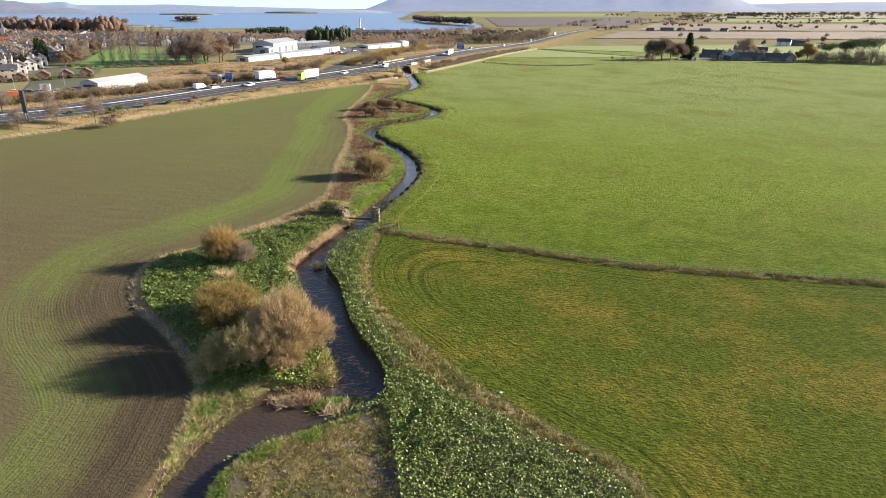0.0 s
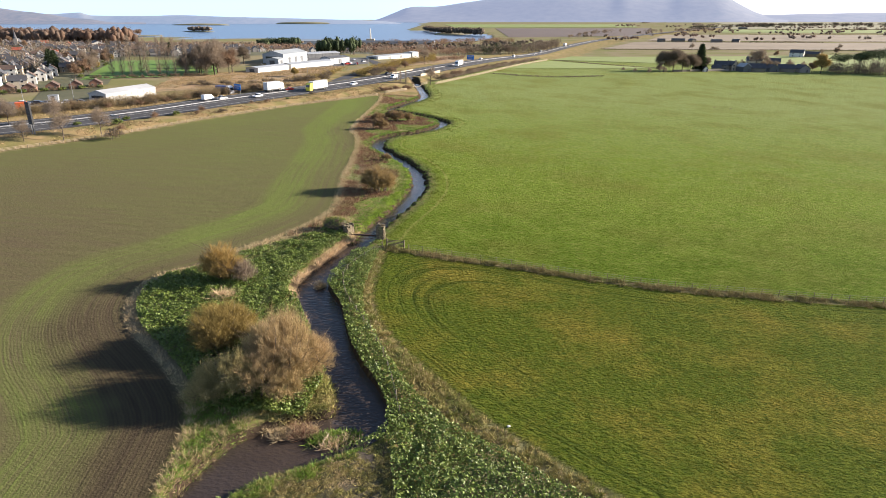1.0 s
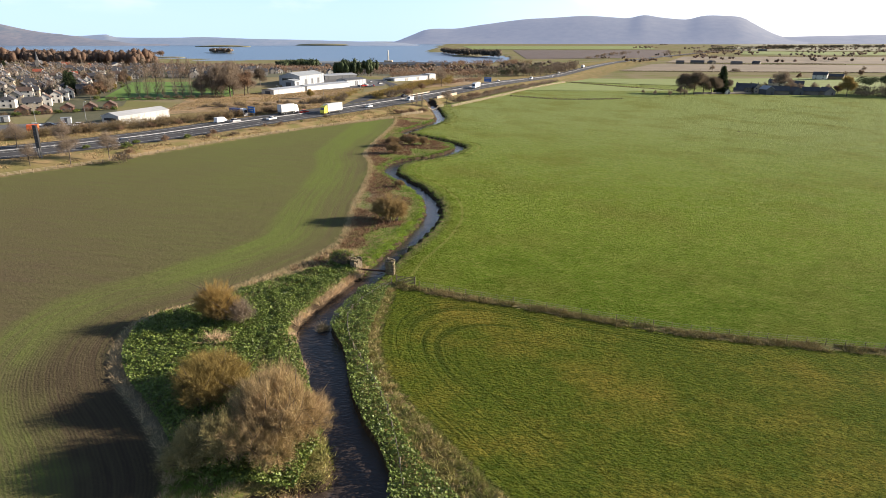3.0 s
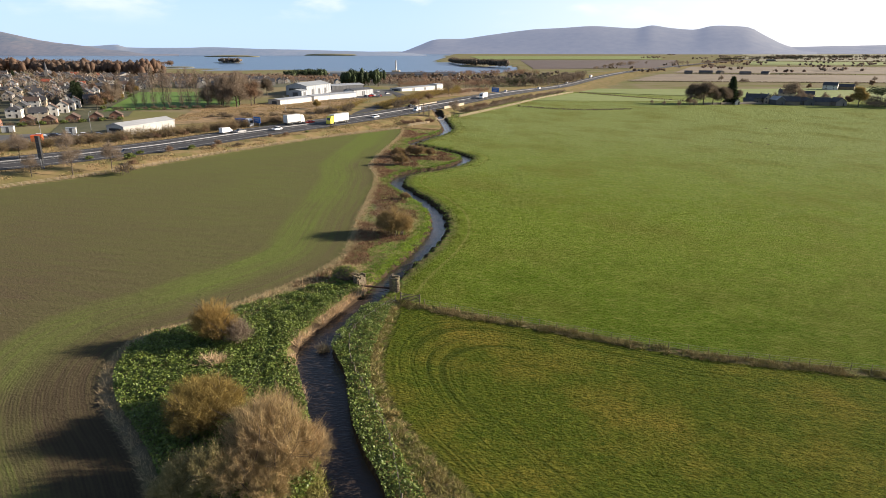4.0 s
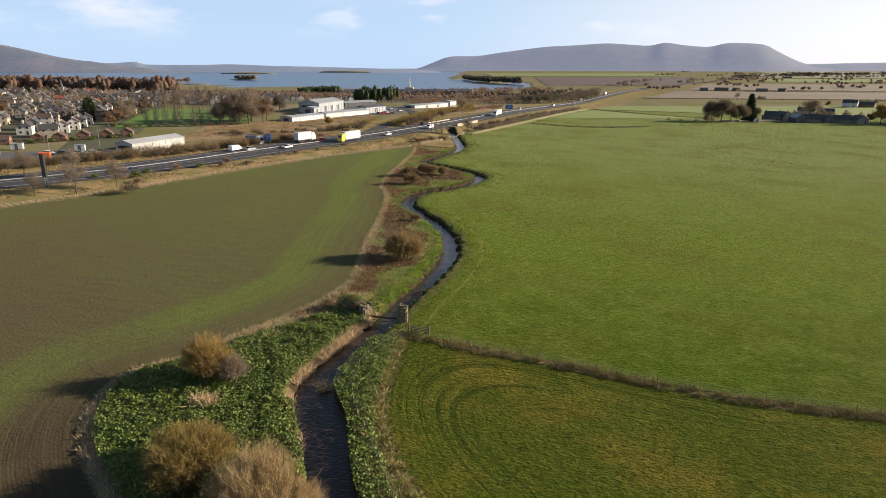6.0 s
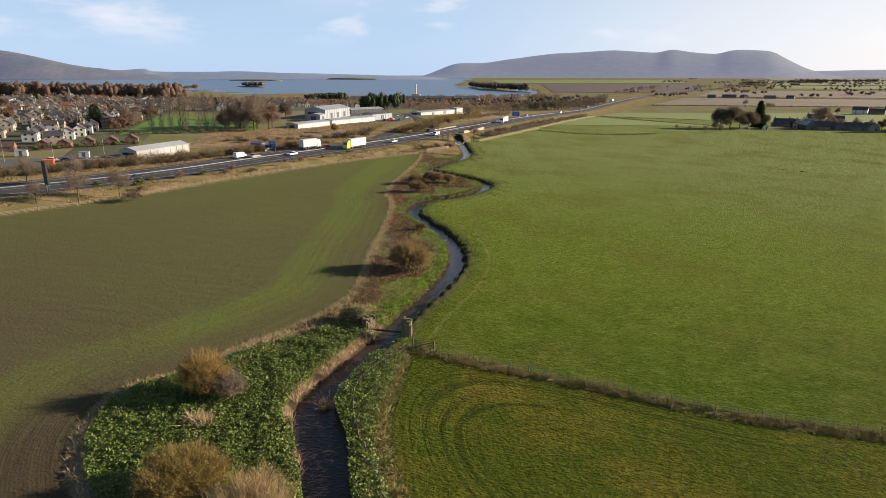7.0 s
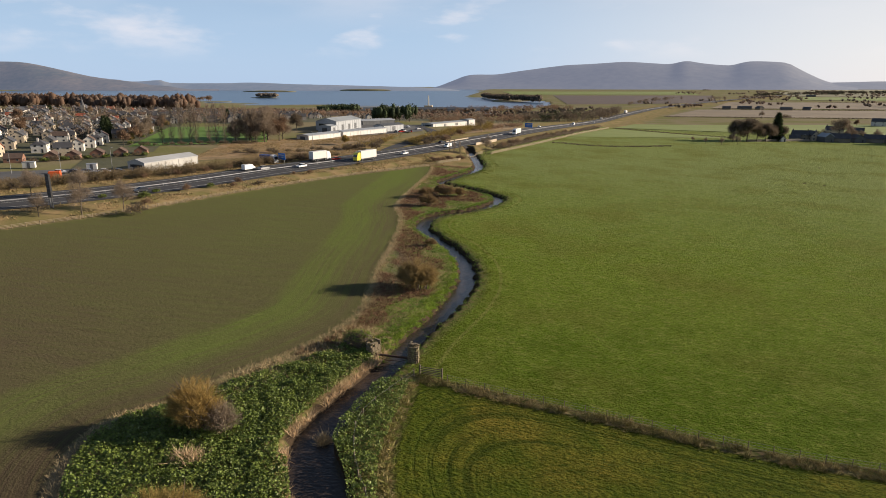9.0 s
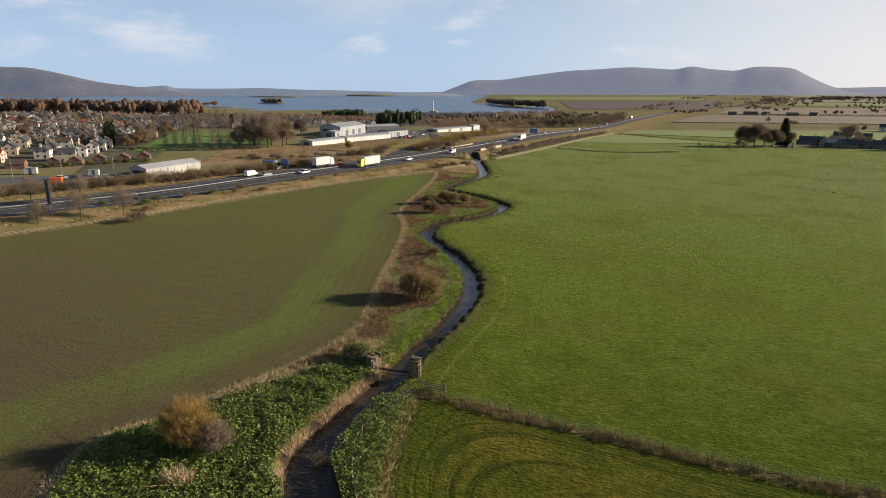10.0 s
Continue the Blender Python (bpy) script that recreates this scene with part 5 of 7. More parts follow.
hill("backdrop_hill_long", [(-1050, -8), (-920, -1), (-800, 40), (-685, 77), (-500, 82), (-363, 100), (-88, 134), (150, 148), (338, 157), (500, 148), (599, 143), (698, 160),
                            (800, 146), (951, 134), (1040, 152), (1112, 157), (1273, 148), (1340, 120), (1408, 86), (1500, 45), (1580, 24), (1700, 10)], 3700, 4400, M["hill_far"], "long flat-topped hill beyond the loch, blue-grey with haze", 1.3)
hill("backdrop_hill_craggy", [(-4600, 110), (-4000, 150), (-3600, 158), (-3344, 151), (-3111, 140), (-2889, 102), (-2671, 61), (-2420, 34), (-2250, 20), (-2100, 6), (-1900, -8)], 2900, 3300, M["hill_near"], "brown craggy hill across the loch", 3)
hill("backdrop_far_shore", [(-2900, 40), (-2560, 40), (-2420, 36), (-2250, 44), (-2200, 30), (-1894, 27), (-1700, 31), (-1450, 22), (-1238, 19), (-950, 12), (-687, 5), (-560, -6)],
     3100, 3300, M["shore_far"], "low haze-blue shore across the loch", 2)
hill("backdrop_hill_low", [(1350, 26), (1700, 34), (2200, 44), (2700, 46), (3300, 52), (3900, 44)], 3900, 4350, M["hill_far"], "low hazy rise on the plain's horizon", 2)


FIELD = {
    "green": mat("field_green", (0.19, 0.23, 0.06), vary=(0.155, 0.20, 0.045), scale=0.35),
    "stubble": mat("field_stubble", (0.235, 0.185, 0.125), vary=(0.175, 0.14, 0.095), scale=0.08),
    "plough": mat("field_plough", (0.115, 0.085, 0.075), vary=(0.09, 0.068, 0.06), scale=0.2),
    "olive": mat("field_olive", (0.235, 0.225, 0.12), vary=(0.19, 0.17, 0.10), scale=0.05),
    "lawn": mat("field_lawn", (0.115, 0.21, 0.035), vary=(0.095, 0.175, 0.03), scale=0.5),
    "scrub": mat("field_scrub", (0.36, 0.235, 0.125), vary=(0.16, 0.125, 0.065), scale=0.9, bump=0.8, bump_scale=1.5),
    "garden": mat("field_garden", (0.105, 0.10, 0.055), vary=(0.065, 0.07, 0.035), scale=0.6),
    "yard": mat("field_yard", (0.12, 0.12, 0.12), vary=(0.09, 0.09, 0.092), scale=0.5),
}


def field(kind_, corners, label, rise=0.35, n=14):
    """A field laid over the land between four corners."""
    a, b, c, d = (np.array(p, float) for p in corners)
    u, v = np.meshgrid(np.linspace(0, 1, n), np.linspace(0, 1, n))
    u, v = u.ravel()[:, None], v.ravel()[:, None]
    p = (a * (1 - u) + b * u) * (1 - v) + (d * (1 - u) + c * u) * v
    z = lie(p[:, 0], p[:, 1]) + rise
    f = [(j * n + i, j * n + i + 1, (j + 1) * n + i + 1, (j + 1) * n + i) for j in range(n - 1) for i in range(n - 1)]
    tagged(new("field", mesh_np("field", np.column_stack([p, z]), f, FIELD[kind_])), label, "field", kind="structure")


field("green", [(36, 622), (470, 640), (640, 905), (62, 720)], "bright green pasture beyond the farm")
field("green", [(-8, 470), (118, 548), (80, 566), (33, 600)], "rough pale pasture below the stone dyke", 0.2)
field("stubble", [(120, 925), (720, 925), (860, 1150), (205, 1160)], "tan stubble field on the plain")
field("stubble", [(235, 1215), (980, 1200), (1250, 1600), (340, 1560)], "wide pale stubble field on the plain", 0.5)
field("plough", [(-10, 1365), (300, 1480), (440, 2230), (-60, 2150)], "dark ploughed field by the loch", 0.5)
field("green", [(520, 1750), (1200, 1720), (1500, 2050), (620, 2080)], "green field far out on the plain", 0.6)
field("olive", [(640, 2150), (2100, 2100), (2600, 2900), (820, 2900)], "dull olive field far out on the plain", 0.8)
field("stubble", [(1300, 1500), (2500, 1500), (2800, 2000), (1550, 2050)], "pale field on the plain", 0.7)
field("green", [(-200, 2250), (420, 2350), (500, 3000), (-300, 2900)], "green shore field below the long hill", 0.7)
field("olive", [(900, 3000), (3300, 3000), (3600, 3700), (1050, 3700)], "hazy fields under the horizon", 1.0)
field("lawn", [(-207, 297), (-160, 345), (-200, 428), (-250, 394)], "mown green playing field", 0.12)
field("scrub", [(-157, 268), (-104, 316), (-112, 432), (-176, 330)], "waste ground of dead brown grass", 0.10)
field("garden", [(-160, 242), (-178, 225), (-200, 262), (-182, 276)], "rough verge beside the depot yard", 0.12)
field("garden", [(-232, 222), (-186, 286), (-300, 500), (-480, 420)], "dark gardens between the town houses", 0.06)
field("garden", [(-480, 420), (-215, 430), (-90, 700), (-440, 900)], "dark gardens of the far houses", 0.06)
field("yard", [(-172, 196), (-160, 226), (-176, 236), (-205, 212)], "grey asphalt depot yard", 0.16)
field("yard", [(-126, 398), (-100, 450), (-112, 520), (-175, 450)], "grey industrial yard", 0.14)
field("scrub", [(-75, 440), (-40, 520), (-60, 640), (-105, 560)], "brown rough ground beside the motorway", 0.12)
tagged(new("road_slip", ribbon(spline([(-92, 335), (-92, 365), (-89, 395), (-88, 425), (-92, 448), (-100, 470), (-118, 504)], 4.0), -3.5, 3.5, .2, "road_slip", M["asphalt"], follow=lie)), "curving grey access road into the industrial yard", "road", kind="structure")


def canopy(seed, spots, h, r, material, name, label, per=190, width=.42, base=None, trunks=True, fine=1.0, tall=.40, core=0):
    """A far wood: many separate small crowns of clumps on thin trunks, joined."""
    rng = np.random.default_rng(seed)
    x, y = np.array(spots, float).T
    n = len(x)
    z = lie(x, y) if base is None else np.full(n, base)
    hh, rr = h * rng.uniform(.84 if core else .55, 1.04 if core else 1.12, n), r * rng.uniform(.75 if core else .6, 1.25, n)
    d = rng.normal(size=(n, per, 3))
    d /= np.linalg.norm(d, axis=2)[..., None]
    rad = rng.uniform(.35, 1, (n, per)) ** .5
    c = np.stack([x, y, z + hh * (1 - tall)], 1)
    # each crown is five uneven puffs
    lobe = rng.normal(size=(n, 5, 3)) * [.42, .42, .16 if core else .34]
    which = rng.integers(0, 5, (n, per))
    d_in = np.take_along_axis(lobe, which[..., None], 1) + d * rad[..., None] * .62
    p = c[:, None] + d_in * np.stack([rr, rr, hh * tall], 1)[:, None]
    p[..., 2] = np.maximum(p[..., 2], z[:, None] + .1)
    w = d * [1, 1, .7] + [0, 0, .5] + rng.normal(size=d.shape) * .4
    m = n * per
    v, f = spikes(p.reshape(-1, 3), w.reshape(-1, 3), rng.uniform(.7, 1.6, m) * r / 4.5 * fine, rng.uniform(.6, 1.3, m) * width * r / 4.5, rng)
    if core:
        # rounded masses of fine branches inside each crown
        ball = bmesh.new()
        bmesh.ops.create_icosphere(ball, subdivisions=1, radius=1)
        bv, bf = np.array([q.co for q in ball.verts]), np.array([[q.index for q in t.verts] for t in ball.faces])
        ball.free()
        mid_ = c[:, None] + lobe[:, :core] * np.stack([rr, rr, hh * tall], 1)[:, None]
        size = np.stack([rr, rr, hh * tall], 1)[:, None, None] * rng.uniform(.42, .60, (n, core, 1, 1)) * rng.uniform(.72, 1.22, (n, core, len(bv), 1))
        cv = (mid_[:, :, None] + bv * size).reshape(-1, 3)
        cf = (np.arange(n * core)[:, None, None] * len(bv) + bf).reshape(-1, 3)
        f = np.concatenate([f, cf + len(v)])
        v = np.concatenate([v, cv])
    me = mesh_np(name, v, f, material)
    me.polygons.foreach_set("use_smooth", [True] * len(me.polygons))
    tagged(new(name, me), label, "woodland", kind="stuff")
    if trunks:
        tagged(new("tree_trunks", tubes("tree_trunks", M["bark"], [[(a, b, q - .3, .25), (a, b, q + k * .7, .1)] for a, b, q, k in zip(x, y, z, hh)], 3)), "grey trunks of the far wood", "woodland", kind="stuff")


def band(seed, line, depth, n):
    """Spots scattered in a band behind a line."""
    rng = np.random.default_rng(seed)
    line = np.array(line, float)
    t = rng.uniform(0, len(line) - 1.001, n)
    i = t.astype(int)
    p = line[i] + (line[i + 1] - line[i]) * (t - i)[:, None]
    away = p / np.linalg.norm(p, axis=1)[:, None]
    return p + away * rng.uniform(0, depth, n)[:, None]


M["wood_brown"] = mat("wood_brown", (0.27, 0.172, 0.118), vary=(0.20, 0.138, 0.10), scale=0.12, island=0.14, trans=0.55)
M["wood_mauve"] = mat("wood_mauve", (0.24, 0.17, 0.13), vary=(0.18, 0.135, 0.105), scale=0.12, island=0.14, trans=0.55)
canopy(71, band(71, [(-690, 395), (-560, 440), (-470, 485), (-390, 520), (-330, 548)], 80, 190), 17, 6.6, M["wood_brown"], "bare_wood", "leafless russet-brown wood behind the town", per=150, width=.4, trunks=False, fine=.42, core=5, tall=.48)
canopy(72, band(72, [(-690, 400), (-520, 465), (-420, 510), (-330, 548)], 80, 190), 16.5, 6.2, M["wood_mauve"], "bare_wood", "grey-brown leafless wood behind the town", per=150, width=.4, trunks=False, fine=.42, core=5, tall=.48)
rng = np.random.default_rng(73)
a, q = rng.uniform(0, 2 * math.pi, 60), rng.uniform(0, 1, 60) ** .5
canopy(73, np.column_stack([-873 + np.cos(a) * q * 34, 1781 + np.sin(a) * q * 14]), 15, 5, M["twig_grey"], "island_wood", "dark wooded islet in the loch", base=LOCH_Z + 1.0, core=3, tall=.5)
canopy(74, band(74, [(-250, 1880), (-205, 1690), (-150, 1590), (-66, 1470)], 60, 210), 17, 8, M["twig_dark"], "shore_wood", "dark wooded spit on the loch's shore", base=LOCH_Z + 1.5, per=60, core=3, tall=.5)
canopy(75, band(75, [(-905, 1480), (-840, 1430)], 25, 24), 11, 5, M["twig_rust"], "shore_wood", "russet trees at the loch's edge", base=LOCH_Z + 2)


def mound(x, y, rx, ry, h, label):
    bm = bmesh.new()
    bmesh.ops.create_icosphere(bm, subdivisions=3, radius=1)
    for v in bm.verts:
        k = 1 + .25 * noise.noise(v.co * 1.7 + Vector((x, 0, 0)))
        v.co = Vector((v.co.x * rx * k, v.co.y * ry * k, v.co.z * h))
    ob = tagged(new("island", finish(bm, "island", FIELD["olive"], smooth_faces=True)), label, "island", kind="structure")
    ob.matrix_basis = pose(x, y, LOCH_Z, 0, 0, 0)


mound(-873, 1781, 42, 18, 2.5, "low green islet in the loch")
mound(-905, 1800, 30, 8, 1.0, "shingle tail of the islet")
mound(-1010, 3150, 150, 60, 9, "long low island far out on the loch")
mound(-1330, 2750, 120, 40, 7, "low island near the far shore")
mound(-150, 1690, 45, 160, 1.6, "low wooded spit of land in the loch")
mound(-820, 1420, 40, 26, 2.0, "low point of land with an old wall")

# hedges and tree lines on the plain
HEDGES = [[(36, 616), (78, 571), (121, 545)], [(-13, 424), (22, 421), (60, 445)], [(120, 922), (720, 922)], [(205, 1165), (860, 1155)], [(235, 1205), (980, 1195)], [(340, 1570), (1250, 1610)],
          [(300, 1490), (440, 2240)], [(620, 2090), (1500, 2060)], [(640, 2140), (2100, 2095)], [(820, 2910), (2600, 2910)], [(470, 645), (860, 1150)]]
for i, line in enumerate(HEDGES):
    line = spline(line, 3.0 if i < 2 else 5.0)
    rng = np.random.default_rng(80 + i)
    t_ = rng.uniform(0, len(line) - 1.001, len(line) * 22)
    if i > 2:
        t_ = t_[np.sin(t_ * .21 + i) + np.sin(t_ * .057 + 2 * i) > -.1]
    i_ = t_.astype(int)
    p = line[i_] + (line[i_ + 1] - line[i_]) * (t_ - i_)[:, None] + rng.normal(size=(len(t_), 2)) * .7
    z = lie(p[:, 0], p[:, 1])
    big_ = .75 if line[0, 1] < 700 else 1.15
    w = rng.normal(size=(len(p), 3)) * .6 + [0, 0, .8]
    v, f = spikes(np.column_stack([p, z + rng.uniform(0, .7, len(p)) * big_]), w, rng.uniform(.5, 1.1, len(p)) * big_, rng.uniform(.4, .9, len(p)) * big_, rng)
    tagged(new("hedge", mesh_np("hedge", v, f, M["twig_dark"])), "dark leafless hedge between fields", "hedge", kind="stuff")
canopy(91, band(91, [(90, 1235), (170, 1560), (240, 1670), (460, 1640)], 40, 40), 11, 5, M["twig_grey"], "tree_line", "bare roadside trees on the plain")
canopy(92, band(92, [(560, 2200), (780, 2420), (900, 2440), (1400, 2500)], 60, 110), 13, 6, M["hedge"], "tree_line", "dark tree belt on the plain", tall=.5, fine=1.2)
canopy(93, band(93, [(900, 2700), (1600, 2750), (2600, 2700)], 90, 160), 15, 8, M["hedge"], "tree_line", "long dark plantation on the horizon", tall=.5, fine=1.2)
canopy(94, band(94, [(-70, 690), (-35, 690), (-5, 740), (30, 800), (60, 900)], 90, 90), 12, 5.5, M["twig_dark"], "tree_line", "bare trees beside the motorway")
canopy(95, band(95, [(-42, 690), (10, 760)], 30, 9), 15, 4.5, M["needle"], "tree_line", "dark evergreens beside the motorway")
canopy(96, band(96, [(-440, 850), (-300, 880), (-170, 900), (-90, 930), (0, 960)], 120, 120), 10, 5, M["twig_rust"], "tree_line", "russet trees between town and loch")
canopy(103, band(103, [(-330, 560), (-230, 600), (-150, 640), (-60, 700)], 230, 190), 8.5, 4.0, M["wood_brown"], "bare_wood", "russet trees among the far roofs", per=60, width=.6, trunks=False, fine=.6, core=2)
canopy(104, band(104, [(-420, 760), (-230, 760), (-60, 760), (40, 900)], 200, 170), 10, 5.0, M["twig_dark"], "bare_wood", "dark trees before the loch", per=60, width=.6, trunks=False, fine=.6, core=2)
canopy(97, band(97, [(-345, 885), (-300, 900)], 40, 26), 16, 6.5, M["needle"], "pine_group", "dark pines by the loch shore", per=160, width=.7, fine=.7, tall=.45, core=4)
canopy(98, band(98, [(-162, 546), (-134, 558)], 18, 24), 16, 4.2, M["needle"], "pine_group", "dense dark evergreens behind the warehouses", per=220, width=.7, fine=.7, tall=.5, core=4)
canopy(99, band(99, [(254, 560), (292, 548), (420, 572)], 46, 70), 23, 4.6, M["needle"], "pine_belt", "tall dark pines beside the farm", width=.6, fine=.6, tall=.21)
canopy(100, band(100, [(246, 550), (292, 538), (420, 560)], 12, 60), 7, 3.5, M["twig_grey"], "undergrowth", "brown undergrowth before the pines", width=.3)
canopy(101, band(101, [(250, 556), (292, 544), (420, 566)], 30, 60), 13, 3.6, M["twig_dark"], "undergrowth", "bare dark stems and branches under the pines", width=.25)
# scattered trees and copses over the plain
prng = np.random.default_rng(150)
copse = np.column_stack([prng.uniform(0, 1, 150), prng.uniform(1190, 3300, 150)])
copse[:, 0] = 130 + (copse[:, 1] - 1190) * .17 + copse[:, 0] * (330 + copse[:, 1] * .62)
spots = np.repeat(copse, 5, 0) + prng.normal(size=(750, 2)) * [16, 5]
canopy(151, spots[:380], 9, 4.4, M["twig_grey"], "tree_line", "bare hedgerow trees scattered over the plain", per=40, width=.6, trunks=False, fine=1.0, tall=.5, core=2)
canopy(152, spots[380:], 9, 4.8, M["wood_mauve"], "tree_line", "brown copses scattered over the plain", per=40, width=.6, trunks=False, fine=1.0, tall=.5, core=2)


# ---- trees and scrub as single things ----
def poplar_data(seed, h, r, n=850):
    """A slender tree of steep fine branches."""
    rng = np.random.default_rng(seed)
    trunk = tubes("trunk", M["bark"], [[(0, 0, -.4, h * .007), (0, 0, h * .5, h * .0045), (.1, 0, h * .97, h * .001)]], 6)
    k = rng.uniform(0.08, 1, n)
    rad = r * np.sin(np.clip(k, .05, 1) * math.pi * .92 + .12) ** .7 * rng.uniform(.1, 1, n)
    a = rng.uniform(0, 2 * math.pi, n)
    p = np.column_stack([np.cos(a) * rad, np.sin(a) * rad, h * k * .92])
    w = np.column_stack([np.cos(a) * .35, np.sin(a) * .35, np.ones(n)]) + rng.normal(size=(n, 3)) * .14
    v, f = spikes(p, w, rng.uniform(.7, 1.8, n), rng.uniform(.6, 1.2, n) * .05, rng)
    return trunk, mesh_np("crown", v, f, M["twig_grey"]), None


TREES = {
    "bare": tree_data(101, 11, 4.2, .3, 2600, M["twig_grey"], .034, trunk=.7),
    "rust": tree_data(102, 10, 4.4, .25, 4200, M["twig_rust"], .07, M["twig_rust"], 700, .45),
    "poplar": poplar_data(103, 14, 1.5),
    "gold": tree_data(104, 9, 4.0, .25, 3600, M["twig_olive"], .10, M["twig_gold"], 800, .45),
    "old": tree_data(105, 16, 8.0, .22, 3200, M["twig_grey"], .10, length=(1.2, 2.6)),
    "dark": tree_data(112, 17, 7.8, .12, 6500, M["twig_dark"], .10, length=(1.2, 2.6)),
    "dense": tree_data(106, 17, 7.5, .15, 7000, M["twig_grey"], .075, length=(1.2, 2.6)),
}
SPRUCE = conifer_data(107, 18, 4.6, 6500)
YEW = conifer_data(108, 9, 3.2, 3500)
SHRUB = bush_data(109, 2.6, 3.4, [(0, 0, 2.5, 3.4), (1.4, .6, 2.0, 2.8), (-1.3, .3, 2.0, 2.7)], 1000, 160, M["twig_dark"], M["twig_olive"], .07, .16, 2, .06)
SHRUB_RUST = bush_data(110, 2.6, 3.2, [(0, 0, 2.4, 3.2), (1.2, -.5, 2.0, 2.6)], 1000, 160, M["twig_rust"], M["twig_rust"], .07, .16, 2, .06)
SHRUB_GREEN = bush_data(111, 2.2, 2.4, [(0, 0, 2.2, 2.4), (1.2, -.5, 1.8, 2.0)], 1500, 2200, M["hedge"], M["leaf"], .06, .22, 5, .05)
r = random.Random(17)


def tree(key, x, y, sc, label, category="tree", group=""):
    data = {"spruce": SPRUCE, "yew": YEW, "shrub": SHRUB, "shrub_rust": SHRUB_RUST, "shrub_green": SHRUB_GREEN}.get(key) or TREES[key]
    nm = {"spruce": "spruce_tree", "yew": "evergreen_tree", "poplar": "poplar_tree"}.get(key, "shrub" if "shrub" in key else "bare_tree")
    return bush(nm, data, x, y, label, "shrub" if "shrub" in key else category, group, r.uniform(0, 360), sc)


for x, y, key, sc in ((-125.7, 170, "bare", .85), (-119.5, 178, "bare", .85), (-133, 164, "bare", .6), (-139, 186, "bare", .8), (-150, 180, "bare", .8), (-114.5, 176, "shrub", 1.1), (-160.5, 343, "dense", 1.0), (-156, 351, "rust", 1.25), (-166, 339, "dense", .75), (-171, 347, "dense", .95), (-163, 352, "dense", 1.05), (-168, 358, "dark", .85), (-176, 341, "dense", .7), (-158, 360, "dense", .8), (-176, 372, "rust", 1.0), (-180, 395, "dense", .8), (-172, 410, "dark", .7), (-57.9, 338.9, "poplar", .5),
                      (-55.5, 341, "poplar", .46), (-60.5, 340, "poplar", .45), (-43.3, 348, "bare", .9), (-62.3, 467.7, "bare", 1.15), (-119, 352, "gold", .6)):
    tree(key, x, y, sc, "bare brown tree standing by the motorway")
for i in range(11):
    x, y = -203 + i * 3.9 + r.uniform(-1.2, 1.2), 316 + i * 2.2 + r.uniform(-1.5, 1.5)
    tree("poplar", x, y, r.uniform(1.25, 1.5), "slender leafless poplar edging the playing field", group="poplars by the playing field")
for i in range(17):
    x, y = -204 + i * 2.6, 302 + i * 2.1 + r.uniform(-2, 2)
    tree("shrub", x, y, r.uniform(.5, .85), "brown leafless scrub below the poplars", group="scrub by the playing field")
gw = np.random.default_rng(140)
wx, wy = gw.uniform(-178, -100, 16000), gw.uniform(262, 436, 16000)
wk = inside(wx, wy, np.array([(-157, 266), (-103, 314), (-108, 432), (-178, 330)])) & clumpy(wx, wy, .1, -.25)
tufts(141, wx[wk], wy[wk], 6, .7, .12, .7, M["straw_dull"], "waste_grass", "tall dead brown grass on the waste ground", "grass", z=lie(wx[wk], wy[wk]) + .1, spread=.35)
# scrub along the far side of the motorway
line = spline([(-215, 130), (-190, 160), (-168, 193), (-150, 221), (-136, 243), (-119, 274), (-105, 300)], 3.6)
for i, (x, y) in enumerate(line):
    tree(("shrub", "shrub_rust")[i % 3 == 1], x + r.uniform(-3.5, 1.5), y + r.uniform(-1.5, 3.5), r.uniform(.7, 1.25), "brown leafless scrub beyond the motorway", group="motorway scrub")
scrub_line = spline([(-215, 128), (-190, 158), (-168, 191), (-150, 219), (-136, 241), (-119, 272), (-105, 298)], 4.0)
canopy(120, band(120, scrub_line, 9, 330), 3.4, 2.2, M["scrub_twig"], "scrub_thicket", "tangled brown leafless scrub beyond the motorway", per=230, width=.13, trunks=False, fine=1.4)
canopy(125, band(125, [(-178, 345), (-192, 400), (-216, 455)], 34, 36), 8, 3.4, M["twig_grey"], "bare_wood", "bare grey-brown trees beside the warehouses", per=150, width=.22, trunks=False, fine=.8)
canopy(126, band(126, [(-118, 560), (-80, 590), (-45, 640)], 90, 110), 7, 3.2, M["twig_rust"], "bare_wood", "russet trees behind the showroom", per=110, width=.3)
canopy(127, band(127, [(-160, 600), (-120, 640), (-100, 760)], 120, 90), 8, 3.6, M["twig_grey"], "bare_wood", "bare trees among far roofs", per=110, width=.3)
canopy(128, band(128, [(-86, 366), (-81, 400), (-72, 440), (-58, 490)], 12, 120), 5.6, 3.0, M["twig_olive"], "scrub_thicket", "tall olive-brown scrub inside the slip road", per=130, width=.28, trunks=False)
canopy(121, band(121, [(-112, 330), (-104, 360), (-99, 392)], 12, 34), 2.6, 1.9, M["twig_olive"], "scrub_thicket", "olive-brown scrub beside the access road", per=110, width=.3, trunks=False)
canopy(122, band(122, [(-37, 374), (-22, 425), (0, 495), (24, 600)], 7, 90), 3.4, 2.3, M["twig_grey"], "scrub_thicket", "brown scrub below the motorway", per=110, width=.3, trunks=False)
canopy(123, band(123, [(-80, 442), (-58, 500), (-40, 560)], 40, 70), 2.6, 2.6, M["twig_rust"], "scrub_thicket", "russet scrub on rough ground", per=110, width=.3, trunks=False)
